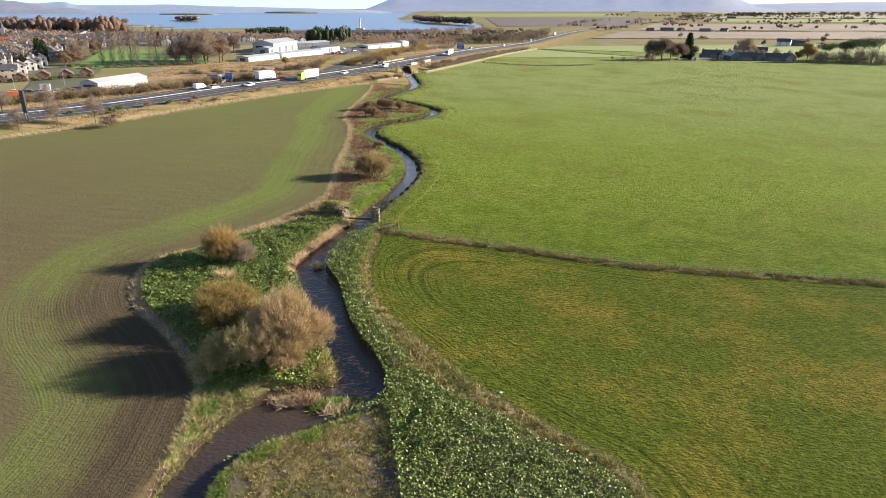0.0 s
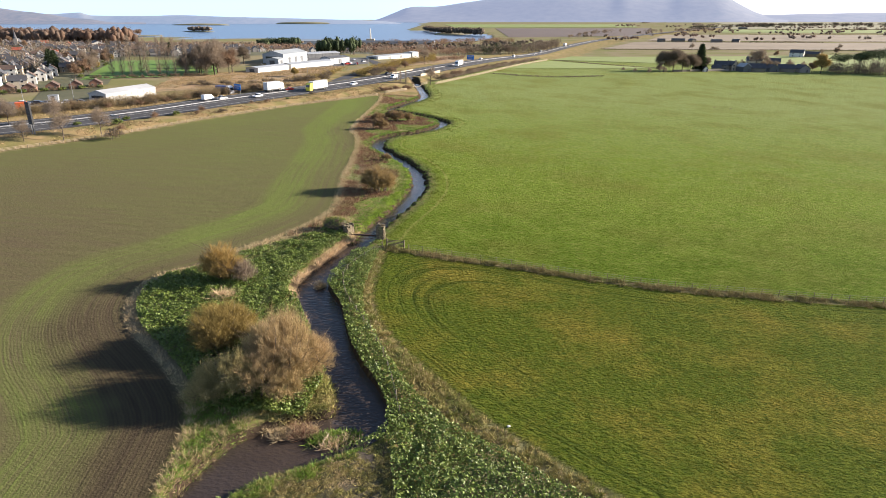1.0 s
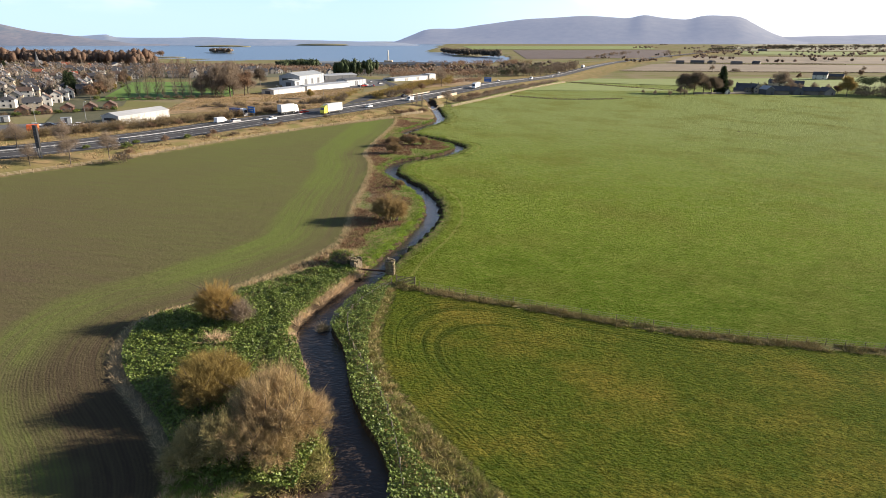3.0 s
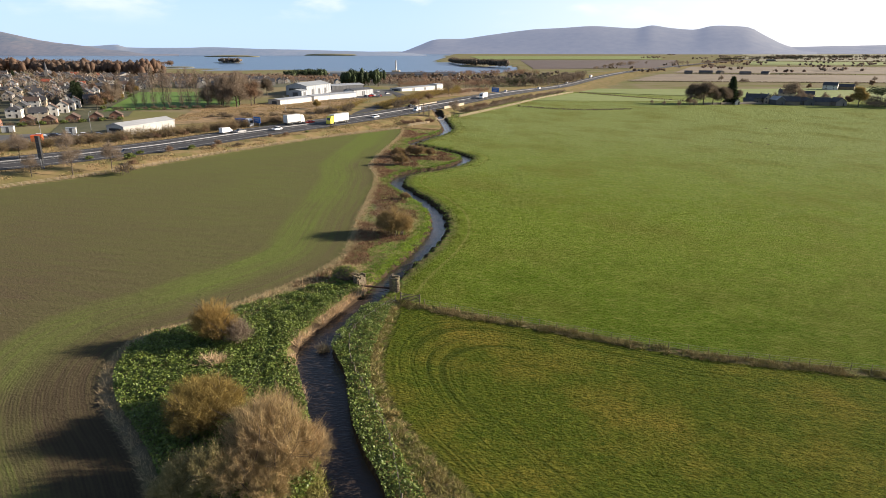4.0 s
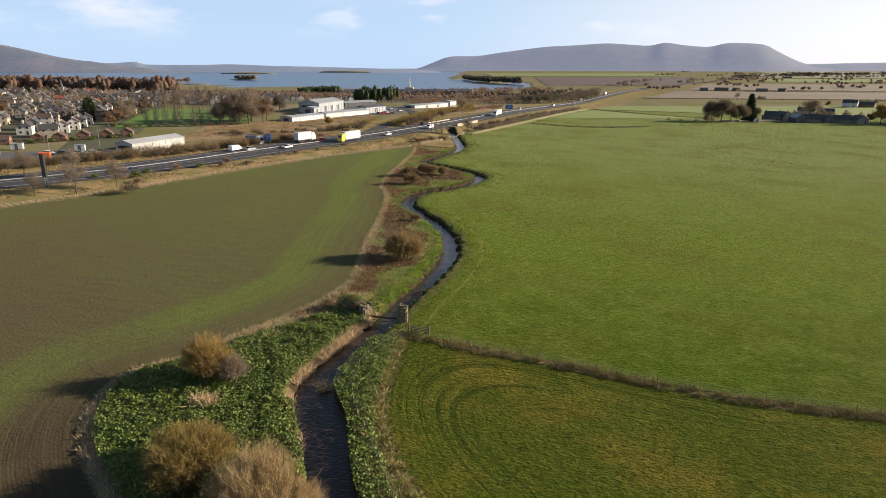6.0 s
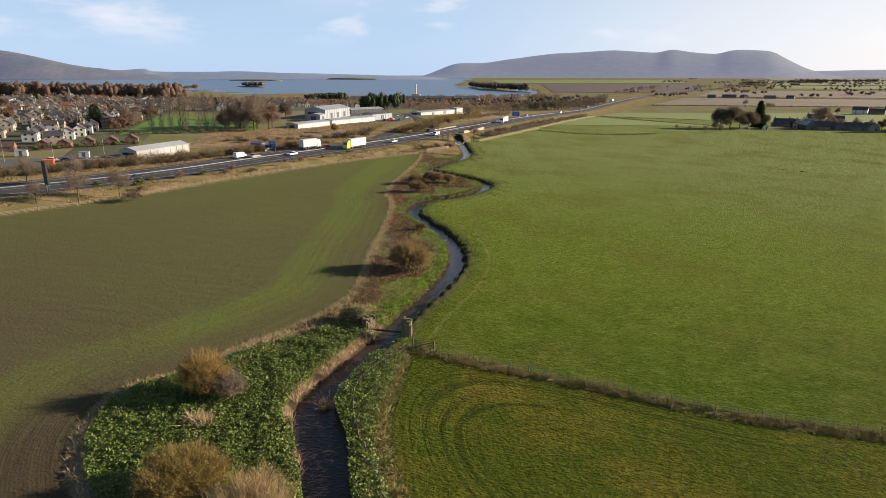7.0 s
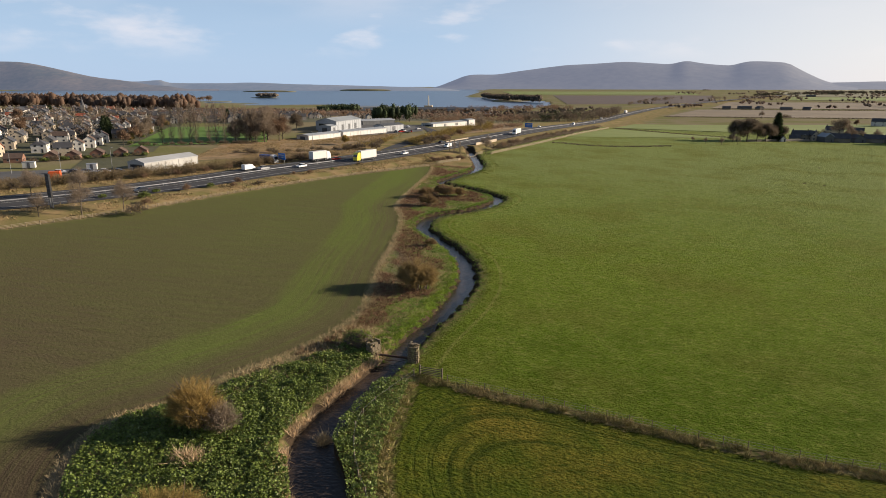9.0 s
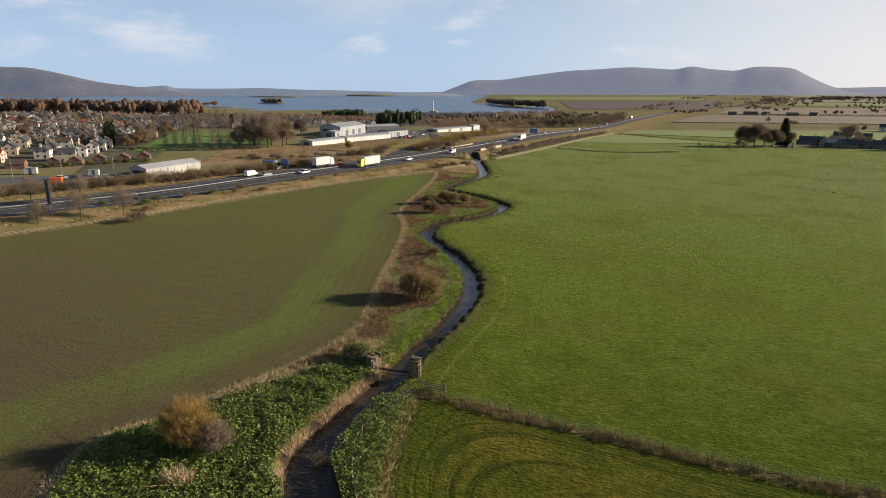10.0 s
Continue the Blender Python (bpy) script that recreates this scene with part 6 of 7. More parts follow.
canopy(124, band(124, [(-220, 150), (-190, 185), (-205, 205)], 16, 60), 3.2, 2.2, M["twig_rust"], "scrub_thicket", "russet scrub round the depot", per=110, width=.3, trunks=False)
for i in range(26):
    x, y = r.uniform(-215, -166), r.uniform(150, 205)
    if x < -205 + (y - 150) * .75 + 18 and x > -235 + (y - 150) * .55:
        tree("shrub_rust", x, y, r.uniform(.8, 1.3), "russet scrub round the depot yard", group="depot scrub")
for x, y, sc in ((-132.5, 186, .5), (-124, 199, .5), (-117.6, 205, .7), (-114, 212, .62), (-103, 224, .6), (-96, 250, .55), (-101, 246, .4), (-86, 276, .6), (-108, 216, .55), (-110, 222, .7), (-122, 190, .8), (-118, 186, .7), (-92, 262, .35)):
    tree(("shrub", "shrub_rust", "shrub_green")[int(sc * 100) % 3], x, y, sc, "low scrub bush on the motorway bank", group="bank scrub")
for i in range(34):
    t = i / 33
    tree(("shrub", "shrub_rust")[i % 2], -37 + t * 62 + r.uniform(-2, 2) - 3.5, 372 + t * 230 + r.uniform(-3, 3), r.uniform(.75, 1.2) * (1.15 - t * .5), "brown scrub between motorway and timber fence", group="fence scrub")
for i in range(40):
    x, y = r.uniform(-112, -70), r.uniform(330, 450)
    if -112 + (y - 330) * .28 < x < -84 + (y - 330) * .30 and abs(x + 90) > 7:
        tree(("shrub", "shrub_rust", "gold")[i % 3] if i % 3 < 2 else "shrub", x, y, r.uniform(.9, 1.5), "brown scrub beside the access road", group="access road scrub")
for i in range(9):
    tree("shrub_rust", -64 + i * 1.7, 312 + i * 1.5 + r.uniform(-3, 3), r.uniform(.5, .85), "russet scrub by the motorway bridge", group="bridge scrub")
for i in range(14):
    tree("shrub", -150 + i * 3.2 + r.uniform(-2, 2), 292 + i * 3 + r.uniform(-8, 8), r.uniform(.5, .9), "scattered scrub on the waste ground", group="waste ground scrub")

# ---- buildings ----
def window(parent, x, y, z, w, h, facing):
    m = pose(x, y, z, 0, 0, facing)
    key = (round(w, 2), round(h, 2))
    if key not in window.made:
        me = boxes("window", M["paint"], (-w / 2, w / 2, -.05, .04, 0, h), (-w / 2 + .08, w / 2 - .08, .035, .055, .08, h - .08))
        me.materials.append(M["glass_dark"])
        for p in list(me.polygons)[6:]:
            p.material_index = 1
        window.made[key] = me
    return part("window", window.made[key], parent, m=m)


window.made = {}


def house(name, w, d, eaves, ridge, wall, roof, label, storeys=2, chimneys=1, hip=False):
    """A house with its gables along y, built at the origin."""
    t = thing(name, label, "house")
    if hip:
        part("wall", boxes("wall", wall, (-w / 2, w / 2, -d / 2, d / 2, -1.5, eaves)), t)
        bm = bmesh.new()
        o = .35
        k = min(w, d) * .42
        lo = [bm.verts.new(p) for p in ((-w / 2 - o, -d / 2 - o, eaves - .1), (w / 2 + o, -d / 2 - o, eaves - .1), (w / 2 + o, d / 2 + o, eaves - .1), (-w / 2 - o, d / 2 + o, eaves - .1))]
        hi = [bm.verts.new((0, -d / 2 + k, ridge)), bm.verts.new((0, d / 2 - k, ridge))]
        for f in ((lo[0], lo[1], hi[0]), (lo[1], lo[2], hi[1], hi[0]), (lo[2], lo[3], hi[1]), (lo[3], lo[0], hi[0], hi[1]), (lo[3], lo[2], lo[1], lo[0])):
            bm.faces.new(f)
        part("roof", finish(bm, "roof", roof), t)
    else:
        part("wall", prism("wall", wall, [(-w / 2, -1.5), (w / 2, -1.5), (w / 2, eaves), (0, ridge - .12), (-w / 2, eaves)], -d / 2, d / 2), t)
        s, o = (ridge - eaves) / (w / 2), .35
        for side in (-1, 1):
            part("roof", prism("roof", roof, [(0, ridge + .05), (side * (w / 2 + o), eaves - s * o + .05), (side * (w / 2 + o), eaves - s * o + .25), (0, ridge + .27)], -d / 2 - .25, d / 2 + .25), t)
    for i in range(chimneys):
        yy = (-d / 2 + .6, d / 2 - .6)[i]
        c = part("chimney", boxes("chimney", wall, (-.5, .5, yy - .35, yy + .35, ridge - 1.0, ridge + 1.0)), t)
        part("chimney_pot", tubes("chimney_pot", M["brick"], [[(-.2, yy, ridge + 1.0, .13), (-.2, yy, ridge + 1.4, .11)], [(.2, yy, ridge + 1.0, .13), (.2, yy, ridge + 1.4, .11)]], 6), c)
    for lv in range(storeys):
        for side in (-1, 1):
            for k in range(2):
                window(t, side * w / 2, -d / 2 + (k + .5) * d / 2, .9 + lv * 2.5, 1.25, 1.2, 90 if side < 0 else -90)
        window(t, -w * .22, -d / 2, .9 + lv * 2.5, 1.3, 1.2, 180)
        if lv or storeys == 1:
            window(t, w * .22, -d / 2, .9 + lv * 2.5, 1.3, 1.2, 180)
    part("door", boxes("door", M["black"], (w * .15, w * .15 + .95, -d / 2 - .04, -d / 2 + .02, 0, 2.05)), t)
    return t


HOUSES = {
    "white": house("house", 8, 8.5, 4.8, 7.4, M["render_white"], M["slate"], "white two-storey house with a dark slate roof", hip=True),
    "cream": house("house", 7, 9.5, 4.6, 7.2, M["render_cream"], M["slate"], "cream harled house with a slate gable roof", chimneys=2),
    "grey": house("house", 7, 12, 4.6, 7.2, M["render_grey"], M["slate"], "grey semi-detached house with a slate roof", chimneys=2),
    "pale": house("house", 6.8, 9, 4.6, 7.0, M["render_white"], M["tile_brown"], "white-rendered house with a brown tiled roof", chimneys=1),
    "bungalow": house("bungalow", 8, 10, 2.6, 5.2, M["brick"], M["tile_brown"], "red-brick bungalow with a brown tiled roof", storeys=1, chimneys=0),
    "slated": house("house", 7, 10, 4.6, 7.3, M["stone"], M["slate"], "dark stone house under a slate roof", chimneys=2),
    "villa": house("house", 7, 9, 4.4, 6.9, M["render_cream"], M["tile_red"], "cream house with a red tiled roof", chimneys=1),
}
for h_ in HOUSES.values():
    h_["group"] = "town houses"
placed = []
first = set()


def put_house(key, x, y, turn, sc=.74):
    sc = sc * (.85 if key == "bungalow" else 1)
    m = pose(x, y, lie1(x, y) + .05, 0, 0, turn)
    placed.append((x, y))
    if key not in first:
        first.add(key)
        HOUSES[key].matrix_basis = m @ Matrix.Diagonal((sc, sc, sc, 1))
    else:
        made_ = copy_thing(HOUSES[key], m)
        made_.matrix_basis = m @ Matrix.Diagonal((sc, sc, sc, 1))


for key, x, y, turn in (("cream", -246, 270, 35), ("cream", -262, 292, 35), ("white", -226, 266, 30), ("cream", -234, 280, 30), ("pale", -245, 299, 120), ("cream", -211, 262, 125), ("pale", -217, 277, 35), ("pale", -221, 289, 35),
                        ("white", -225, 298, 35), ("pale", -229, 308, 35), ("white", -266, 358, 30), ("grey", -252, 348, 30), ("white", -279, 367, 30), ("grey", -270, 346, 35),
                        ("bungalow", -213, 239, 120), ("bungalow", -207, 251, 30), ("bungalow", -201, 255.5, 30), ("bungalow", -197, 264.5, 30), ("bungalow", -191, 271, 30), ("bungalow", -187, 279, 30), ("villa", -232, 248, 110)):
    put_house(key, x, y, turn)
TOWN = np.array([(-252, 232), (-300, 262), (-470, 420), (-440, 470), (-372, 520), (-268, 402), (-262, 352), (-240, 316), (-262, 300)])
TOWN_EAST = np.array([(-372, 520), (-268, 402), (-222, 452), (-206, 500), (-270, 640), (-340, 600)])
SCHEMES = ["grey", "cream", "pale", "white", "grey", "cream", "grey", "bungalow", "slated", "slated", "grey", "slated", "pale", "cream", "villa"]
TOWN_FAR = np.array([(-400, 640), (-250, 500), (-165, 590), (-160, 820), (-420, 860)])
HOUSES["far_grey"] = house("house", 7, 11, 4.2, 7.0, M["render_grey"], M["slate"], "grey far-off house under a slate roof", storeys=0)
HOUSES["far_cream"] = house("house", 7, 10, 4.2, 7.0, M["render_cream"], M["tile_brown"], "cream far-off house with a brown roof", storeys=0)
HOUSES["far_white"] = house("house", 7, 9, 4.2, 7.0, M["render_white"], M["slate"], "white far-off house with a slate roof", storeys=0)
FAR_SCHEMES = ["far_grey", "far_cream", "far_white", "far_grey"]
TOWN_INNER = np.array([(-226, 302), (-262, 300), (-300, 392), (-330, 470), (-270, 440), (-256, 398), (-238, 350)])
for poly, count, gap, limit in ((TOWN_INNER, 1600, 8.8, 75), (TOWN, 2600, 9.2, 205), (TOWN_EAST, 1800, 10.0, 290), (TOWN_FAR, 1600, 12.0, 370)):
    lo, hi = poly.min(0), poly.max(0)
    for _ in range(count):
        x, y = r.uniform(lo[0], hi[0]), r.uniform(lo[1], hi[1])
        x, y = round(x / 4) * 4.0, round(y / 4) * 4.0
        if len(placed) < limit and inside(np.array([x]), np.array([y]), poly)[0] and all((x - a) ** 2 + (y - b) ** 2 > gap ** 2 for a, b in placed):
            put_house(r.choice(SCHEMES if limit < 250 else FAR_SCHEMES), x, y, r.choice((32, 32, 122, 36, 118)), r.uniform(.60, .74))
trng = np.random.default_rng(130)
for key, n_, hh_, rr_, lab in (("wood_brown", 330, 7, 2.8, "russet garden trees among the houses"), ("twig_grey", 260, 7.5, 2.8, "bare garden trees among the houses"), ("hedge", 150, 5, 2.4, "dark garden evergreens among the houses")):
    p_ = np.column_stack([trng.uniform(-480, -165, n_ * 4), trng.uniform(230, 800, n_ * 4)])
    ok_ = inside(p_[:, 0], p_[:, 1], TOWN) | inside(p_[:, 0], p_[:, 1], TOWN_EAST) | inside(p_[:, 0], p_[:, 1], TOWN_FAR)
    far_ = np.array([min((a - q[0]) ** 2 + (b - q[1]) ** 2 for a, b in placed) > 16 for q in p_])
    canopy(131 + n_, p_[ok_ & far_], hh_, rr_, M[key], "garden_trees", lab, per=60, width=.5, fine=.7)
for _ in range(90):
    poly = TOWN if _ < 55 else TOWN_EAST
    lo, hi = poly.min(0), poly.max(0)
    x, y = r.uniform(lo[0], hi[0]), r.uniform(lo[1], hi[1])
    if inside(np.array([x]), np.array([y]), poly)[0] and all((x - a) ** 2 + (y - b) ** 2 > 36 for a, b in placed):
        tree(r.choice(("bare", "rust", "yew", "shrub_rust", "gold", "rust")), x, y, r.uniform(.5, .95), "garden tree among the town houses", group="garden trees")
for i in range(18):
    t = i / 17
    tree(r.choice(("rust", "gold", "yew", "shrub_green", "bare", "dense")), -209 - 43 * t + r.uniform(-4, 1), 299 + 97 * t + r.uniform(-2, 2), r.uniform(.45, .8), "garden tree along the playing field's edge", group="playing field trees")
for i in range(12):
    tree("shrub_green" if i % 2 else "shrub", -206 + i * 2.2, 247 + i * 3.1 - 7, r.uniform(.6, .9), "garden hedge shrub below the bungalows", group="garden hedge")
for x, y in ((-243, 330), (-238, 322), (-250, 336)):
    tree("yew", x, y, 1.15, "dark evergreen at the playing field's corner", group="corner evergreens")

# church with a spire
cx, cy = -372, 468
church = thing("church", "grey stone church with a pointed spire", "church", at=pose(cx, cy, lie1(cx, cy), 0, 0, 30) @ Matrix.Diagonal((.62, .62, .62, 1)))
part("nave", prism("nave", M["render_grey"], [(-5, -1), (5, -1), (5, 6), (0, 11), (-5, 6)], -11, 11), church)
for side in (-1, 1):
    part("roof", prism("roof", M["slate"], [(0, 11.1), (side * 5.5, 5.6), (side * 5.5, 5.9), (0, 11.5)], -11.3, 11.3), church)
tower = part("tower", boxes("tower", M["render_grey"], (-2, 2, -14, -10.4, -1, 12)), church)
bm = bmesh.new()
bmesh.ops.create_cone(bm, cap_ends=True, segments=8, radius1=2.1, radius2=.05, depth=10, matrix=Matrix.Translation((0, -12.2, 17)))
part("spire", finish(bm, "spire", M["slate"]), tower)


M["clad_pale"] = mat("clad_pale", (0.40, 0.395, 0.375), rough=0.55, vary=(0.33, 0.33, 0.315), scale=0.6)
M["roof_pale"] = mat("roof_pale", (0.40, 0.41, 0.42), rough=0.55, vary=(0.33, 0.34, 0.345), scale=0.5)


def shed(name, x, y, w, d, eaves, ridge, turn, wall, roof, label, doors=2, band_mat=None):
    """A clad industrial building, ridge along y, ribbed by shallow uprights."""
    t = thing(name, label, "warehouse", at=pose(x, y, lie1(x, y) + .15, 0, 0, turn))
    part("wall", prism("wall", wall, [(-w / 2, -2), (w / 2, -2), (w / 2, eaves), (0, ridge - .1), (-w / 2, eaves)], -d / 2, d / 2), t)
    s = (ridge - eaves) / (w / 2)
    for side in (-1, 1):
        part("roof", prism("roof", roof, [(0, ridge), (side * (w / 2 + .3), eaves - s * .3), (side * (w / 2 + .3), eaves - s * .3 + .22), (0, ridge + .22)], -d / 2 - .25, d / 2 + .25), t)
    for k in range(doors):
        yy = -d / 2 + (k + 1) * d / (doors + 1)
        part("door", boxes("door", M["clad_dark"], (w / 2 - .02, w / 2 + .05, yy - 1.6, yy + 1.6, 0, min(3.4, eaves * .8))), t)
    part("door", boxes("door", M["clad_dark"], (-1.8, 1.8, -d / 2 - .05, -d / 2 + .02, 0, min(3.6, eaves * .8))), t)
    n = max(3, int(d / 3))
    rib = boxes("rib", wall, (-.06, .06, -.12, .12, -1, eaves - .05))
    for k in range(n + 1):
        part("rib", rib, t, m=pose(w / 2 + .05, -d / 2 + k * d / n, 0))
    if band_mat:
        part("window_band", boxes("window_band", band_mat, (-w * .35, w * .35, -d / 2 - .06, -d / 2 + .02, eaves * .45, eaves * .75)), t)
    return t


shed("depot_shed", -156.0, 249.8, 8.5, 26.0, 2.9, 4.1, -12.5, M["clad_pale"], M["roof_pale"], "long pale metal-clad depot shed with a grey roof", 0, M["glass_dark"])
shed("white_warehouse", -143.3, 376.2, 9, 27, 2.2, 2.9, -20, M["clad_white"], M["clad_grey"], "long low white warehouse with a grey roof", 0)
shed("white_warehouse", -130.4, 411.6, 9, 40, 2.4, 3.1, -23.4, M["clad_white"], M["clad_grey"], "long low white warehouse beside the yard", 0)
shed("grey_warehouse", -153.5, 437, 15, 34, 5.6, 7.6, -9, M["clad_grey"], M["roof_metal"], "large grey warehouse with a shallow pitched roof", 3, M["glass_dark"])
shed("grey_annexe", -151, 410, 9, 8, 3.8, 4.6, -9, M["clad_grey"], M["roof_metal"], "small grey annexe before the warehouse", 1)
shed("dark_warehouse", -146, 492, 12, 28, 3.0, 3.9, -40, M["clad_dark"], M["clad_grey"], "dark low warehouse behind the yard", 2)
shed("grey_warehouse", -121, 443, 9, 20, 3.6, 4.6, -25, M["clad_grey"], M["clad_dark"], "grey flat shed at the end of the yard", 1)
shed("white_showroom", -98, 522, 11, 46, 2.4, 3.0, -25, M["clad_white"], M["roof_metal"], "white showroom building near the motorway", 2, M["glass_dark"])
shed("white_showroom", -84, 546, 8, 9, 4.4, 5.0, -25, M["clad_white"], M["roof_metal"], "tall white block of the showroom", 0)
shed("long_factory", -190, 960, 26, 150, 6.0, 8.5, -88, M["clad_grey"], M["clad_dark"], "long dark factory range by the loch", 3)
shed("white_factory", -290, 980, 22, 60, 7.0, 9.0, -85, M["clad_white"], M["roof_metal"], "pale factory building by the loch", 2)
for x, y, w, d, tn in ((-330, 500, 9, 18, 40), (-395, 430, 9, 22, 35)):
    shed("town_hall", x, y, w, d, 4, 5.8, tn, M["render_white"], M["slate"], "long pale town building with a dark roof", 1)
mast = thing("factory_chimney", "tall pale factory chimney", "chimney", at=pose(-221, 1018, lie1(-221, 1018)))
part("shaft", tubes("shaft", M["render_white"], [[(0, 0, -.5, 1.4), (0, 0, 12, 1.1), (0, 0, 24, .9)]], 12), mast)
part("base", boxes("base", M["render_cream"], (-6, 6, -4, 4, -.5, 9)), mast)

# ---- the farm ----
M["slated_stone"] = mat("slated_stone", (0.20, 0.175, 0.14), vary=(0.13, 0.115, 0.09), scale=2, bump=0.5)


def farm_house(x, y, w, d, e, rd, turn, wall, roof, label, nm="farmhouse", ch=2):
    t = house(nm, w, d, e, rd, wall, roof, label, chimneys=ch, storeys=2 if e > 4 else 0)
    t.matrix_basis = pose(x, y, lie1(x, y), 0, 0, turn)
    t["category"] = "house" if nm == "farmhouse" else "barn"


farm_house(168, 556, 7, 11, 4.2, 7.2, 78, M["slated_stone"], M["slate"], "dark stone farmhouse with a slate roof and chimneys")
farm_house(177, 557, 6, 9, 4.2, 7.2, 12, M["render_cream"], M["slate"], "pale stone wing of the farmhouse", ch=1)
farm_house(162, 548, 4.5, 7, 2.4, 4.2, 80, M["render_cream"], M["slate"], "low cream lean-to before the farmhouse", "outhouse", 0)
farm_house(183, 548, 7, 9, 4.0, 6.4, 18, M["clad_dark"], M["clad_grey"], "round-backed dark hay barn", "barn", 0)
farm_house(193, 551, 9, 14, 3.0, 6.2, 76, M["slated_stone"], M["slate"], "dark slate-roofed stone barn", "barn", 0)
farm_house(207, 556, 8, 11, 3.2, 5.6, 6, M["clad_dark"], M["slate"], "dark boarded steading with its gable to the field", "barn", 0)
farm_house(219, 558, 8, 12, 3.0, 5.8, 72, M["slated_stone"], M["slate"], "stone steading with a dark roof", "barn", 0)
farm_house(232, 561, 9, 10, 3.0, 5.8, 14, M["render_grey"], M["slate"], "long low grey steading with a dark roof", "barn", 0)
farm_house(149, 533, 3.5, 4, 2.2, 3.8, 10, M["render_white"], M["slate"], "small white outhouse by the trees", "outhouse", 0)
farm_house(222, 640, 8, 13, 4.2, 7.2, 80, M["render_cream"], M["slate"], "cream house behind the steading", ch=2)
farm_house(246, 655, 7, 10, 2.8, 5.4, 70, M["slated_stone"], M["slate"], "dark outbuilding behind the steading", "barn", 0)
farm_house(315, 778, 9, 14, 5, 8, 60, M["render_white"], M["slate"], "white farmhouse beyond the green pasture", ch=1)
farm_house(332, 781, 9, 16, 3.5, 6, 60, M["stone"], M["slate"], "dark barn beyond the green pasture", "barn", 0)
for x, y, d, tn in ((252, 1180, 30, 80), (283, 1192, 52, 78), (305, 1186, 24, 30), (338, 1160, 40, 84), (372, 1168, 28, 60), (925, 2600, 90, 85), (700, 2150, 60, 80)):
    farm_house(x, y, 9, d * .42, 3.2, 5.2, tn, M["slated_stone"], M["slate"], "far dark-roofed farm building on the plain", "barn", 0)
tagged(new("garden_wall", wall_along(spline([(121, 517), (135, 526), (148, 534), (160, 541), (172, 546)], 3.0), "garden_wall", M["slated_stone"], 1.5, .4)), "pale stone garden wall of the farm", "wall", kind="structure")
for x, y, key, sc in ((113, 512, "dark", .98), (121, 516, "dark", 1.08), (129, 522, "dark", .9), (136, 526, "dark", .85), (146, 537, "spruce", 1.12), (141, 533, "dark", .8), (151, 541, "dark", .7), (109, 505, "dense", .45), (198, 566, "old", 1.05), (188, 568, "bare", .8), (208, 570, "dense", .7),
                      (203, 562, "bare", .9), (181, 560, "bare", .7), (222, 560, "bare", .95), (214, 565, "bare", .8), (235, 566, "bare", .8), (243, 551, "gold", 1.75), (86, 478, "bare", .42), (95, 474, "bare", .48), (108, 487, "bare", .55),
                      (79, 486, "bare", .38), (240, 560, "rust", .8), (230, 890, "bare", 1.0), (262, 905, "shrub", 2.0), (420, 910, "bare", .9), (350, 800, "bare", .8), (380, 830, "rust", .8), (290, 770, "rust", .7)):
    tree(key, x, y, sc, "tall evergreen spruce by the farm" if key == "spruce" else "leafless tree by the farm", group="" if key == "spruce" else "farm trees")
for x, y in ((94.5, 316), (101, 313), (119.5, 373)):
    tree("shrub", x, y, .2, "dead thistle clump on the pasture", group="thistle clumps")

# ---- vehicles ----
def wheels(t, xs, w, rad):
    for x in xs:
        for s in (-1, 1):
            o = part("wheel", tubes("tyre", M["rubber"], [[(0, -.13, 0, rad * .9), (0, -.11, 0, rad), (0, .11, 0, rad), (0, .13, 0, rad * .9)]], 14), t, m=pose(x, s * (w / 2 - .13), rad))
            part("rim", tubes("rim", M["steel"], [[(0, -.14, 0, .01), (0, -.14, 0, rad * .55), (0, .14, 0, rad * .55), (0, .14, 0, .01)]], 10), o)


def car(paint, label, x, y, z, heading):
    t = thing("car", label, "car", at=pose(x, y, z, 0, 0, heading))
    part("body", prism("body", paint, [(-2.1, .3), (2.1, .3), (2.15, .75), (1.2, .92), (-1.95, .98), (-2.15, .7)], -.85, .85, .06), t)
    part("cabin", prism("cabin", M["glass_dark"], [(-1.7, .95), (1.1, .92), (.35, 1.40), (-1.2, 1.42)], -.74, .74, .04), t)
    part("roof", prism("roof", paint, [(-1.25, 1.40), (.4, 1.38), (.25, 1.47), (-1.1, 1.49)], -.70, .70, .02), t)
    wheels(t, (-1.3, 1.3), 1.72, .32)
    for s in (-1, 1):
        part("headlight", boxes("headlight", M["paint"], (2.08, 2.16, s * .62 - .15, s * .62 + .15, .58, .72)), t)
        part("tail_light", boxes("tail_light", M["car_red"], (-2.17, -2.10, s * .62 - .15, s * .62 + .15, .66, .80)), t)
    return t


def van(paint, label, x, y, z, heading):
    t = thing("van", label, "van", at=pose(x, y, z, 0, 0, heading))
    part("body", prism("body", paint, [(-2.6, .35), (2.5, .35), (2.55, 1.0), (1.75, 1.25), (1.15, 2.1), (-2.6, 2.15)], -.95, .95, .07), t)
    part("windscreen", prism("windscreen", M["glass_dark"], [(1.80, 1.28), (1.84, 1.28), (1.27, 2.03), (1.21, 2.03)], -.8, .8), t)
    wheels(t, (-1.6, 1.6), 1.9, .35)
    return t


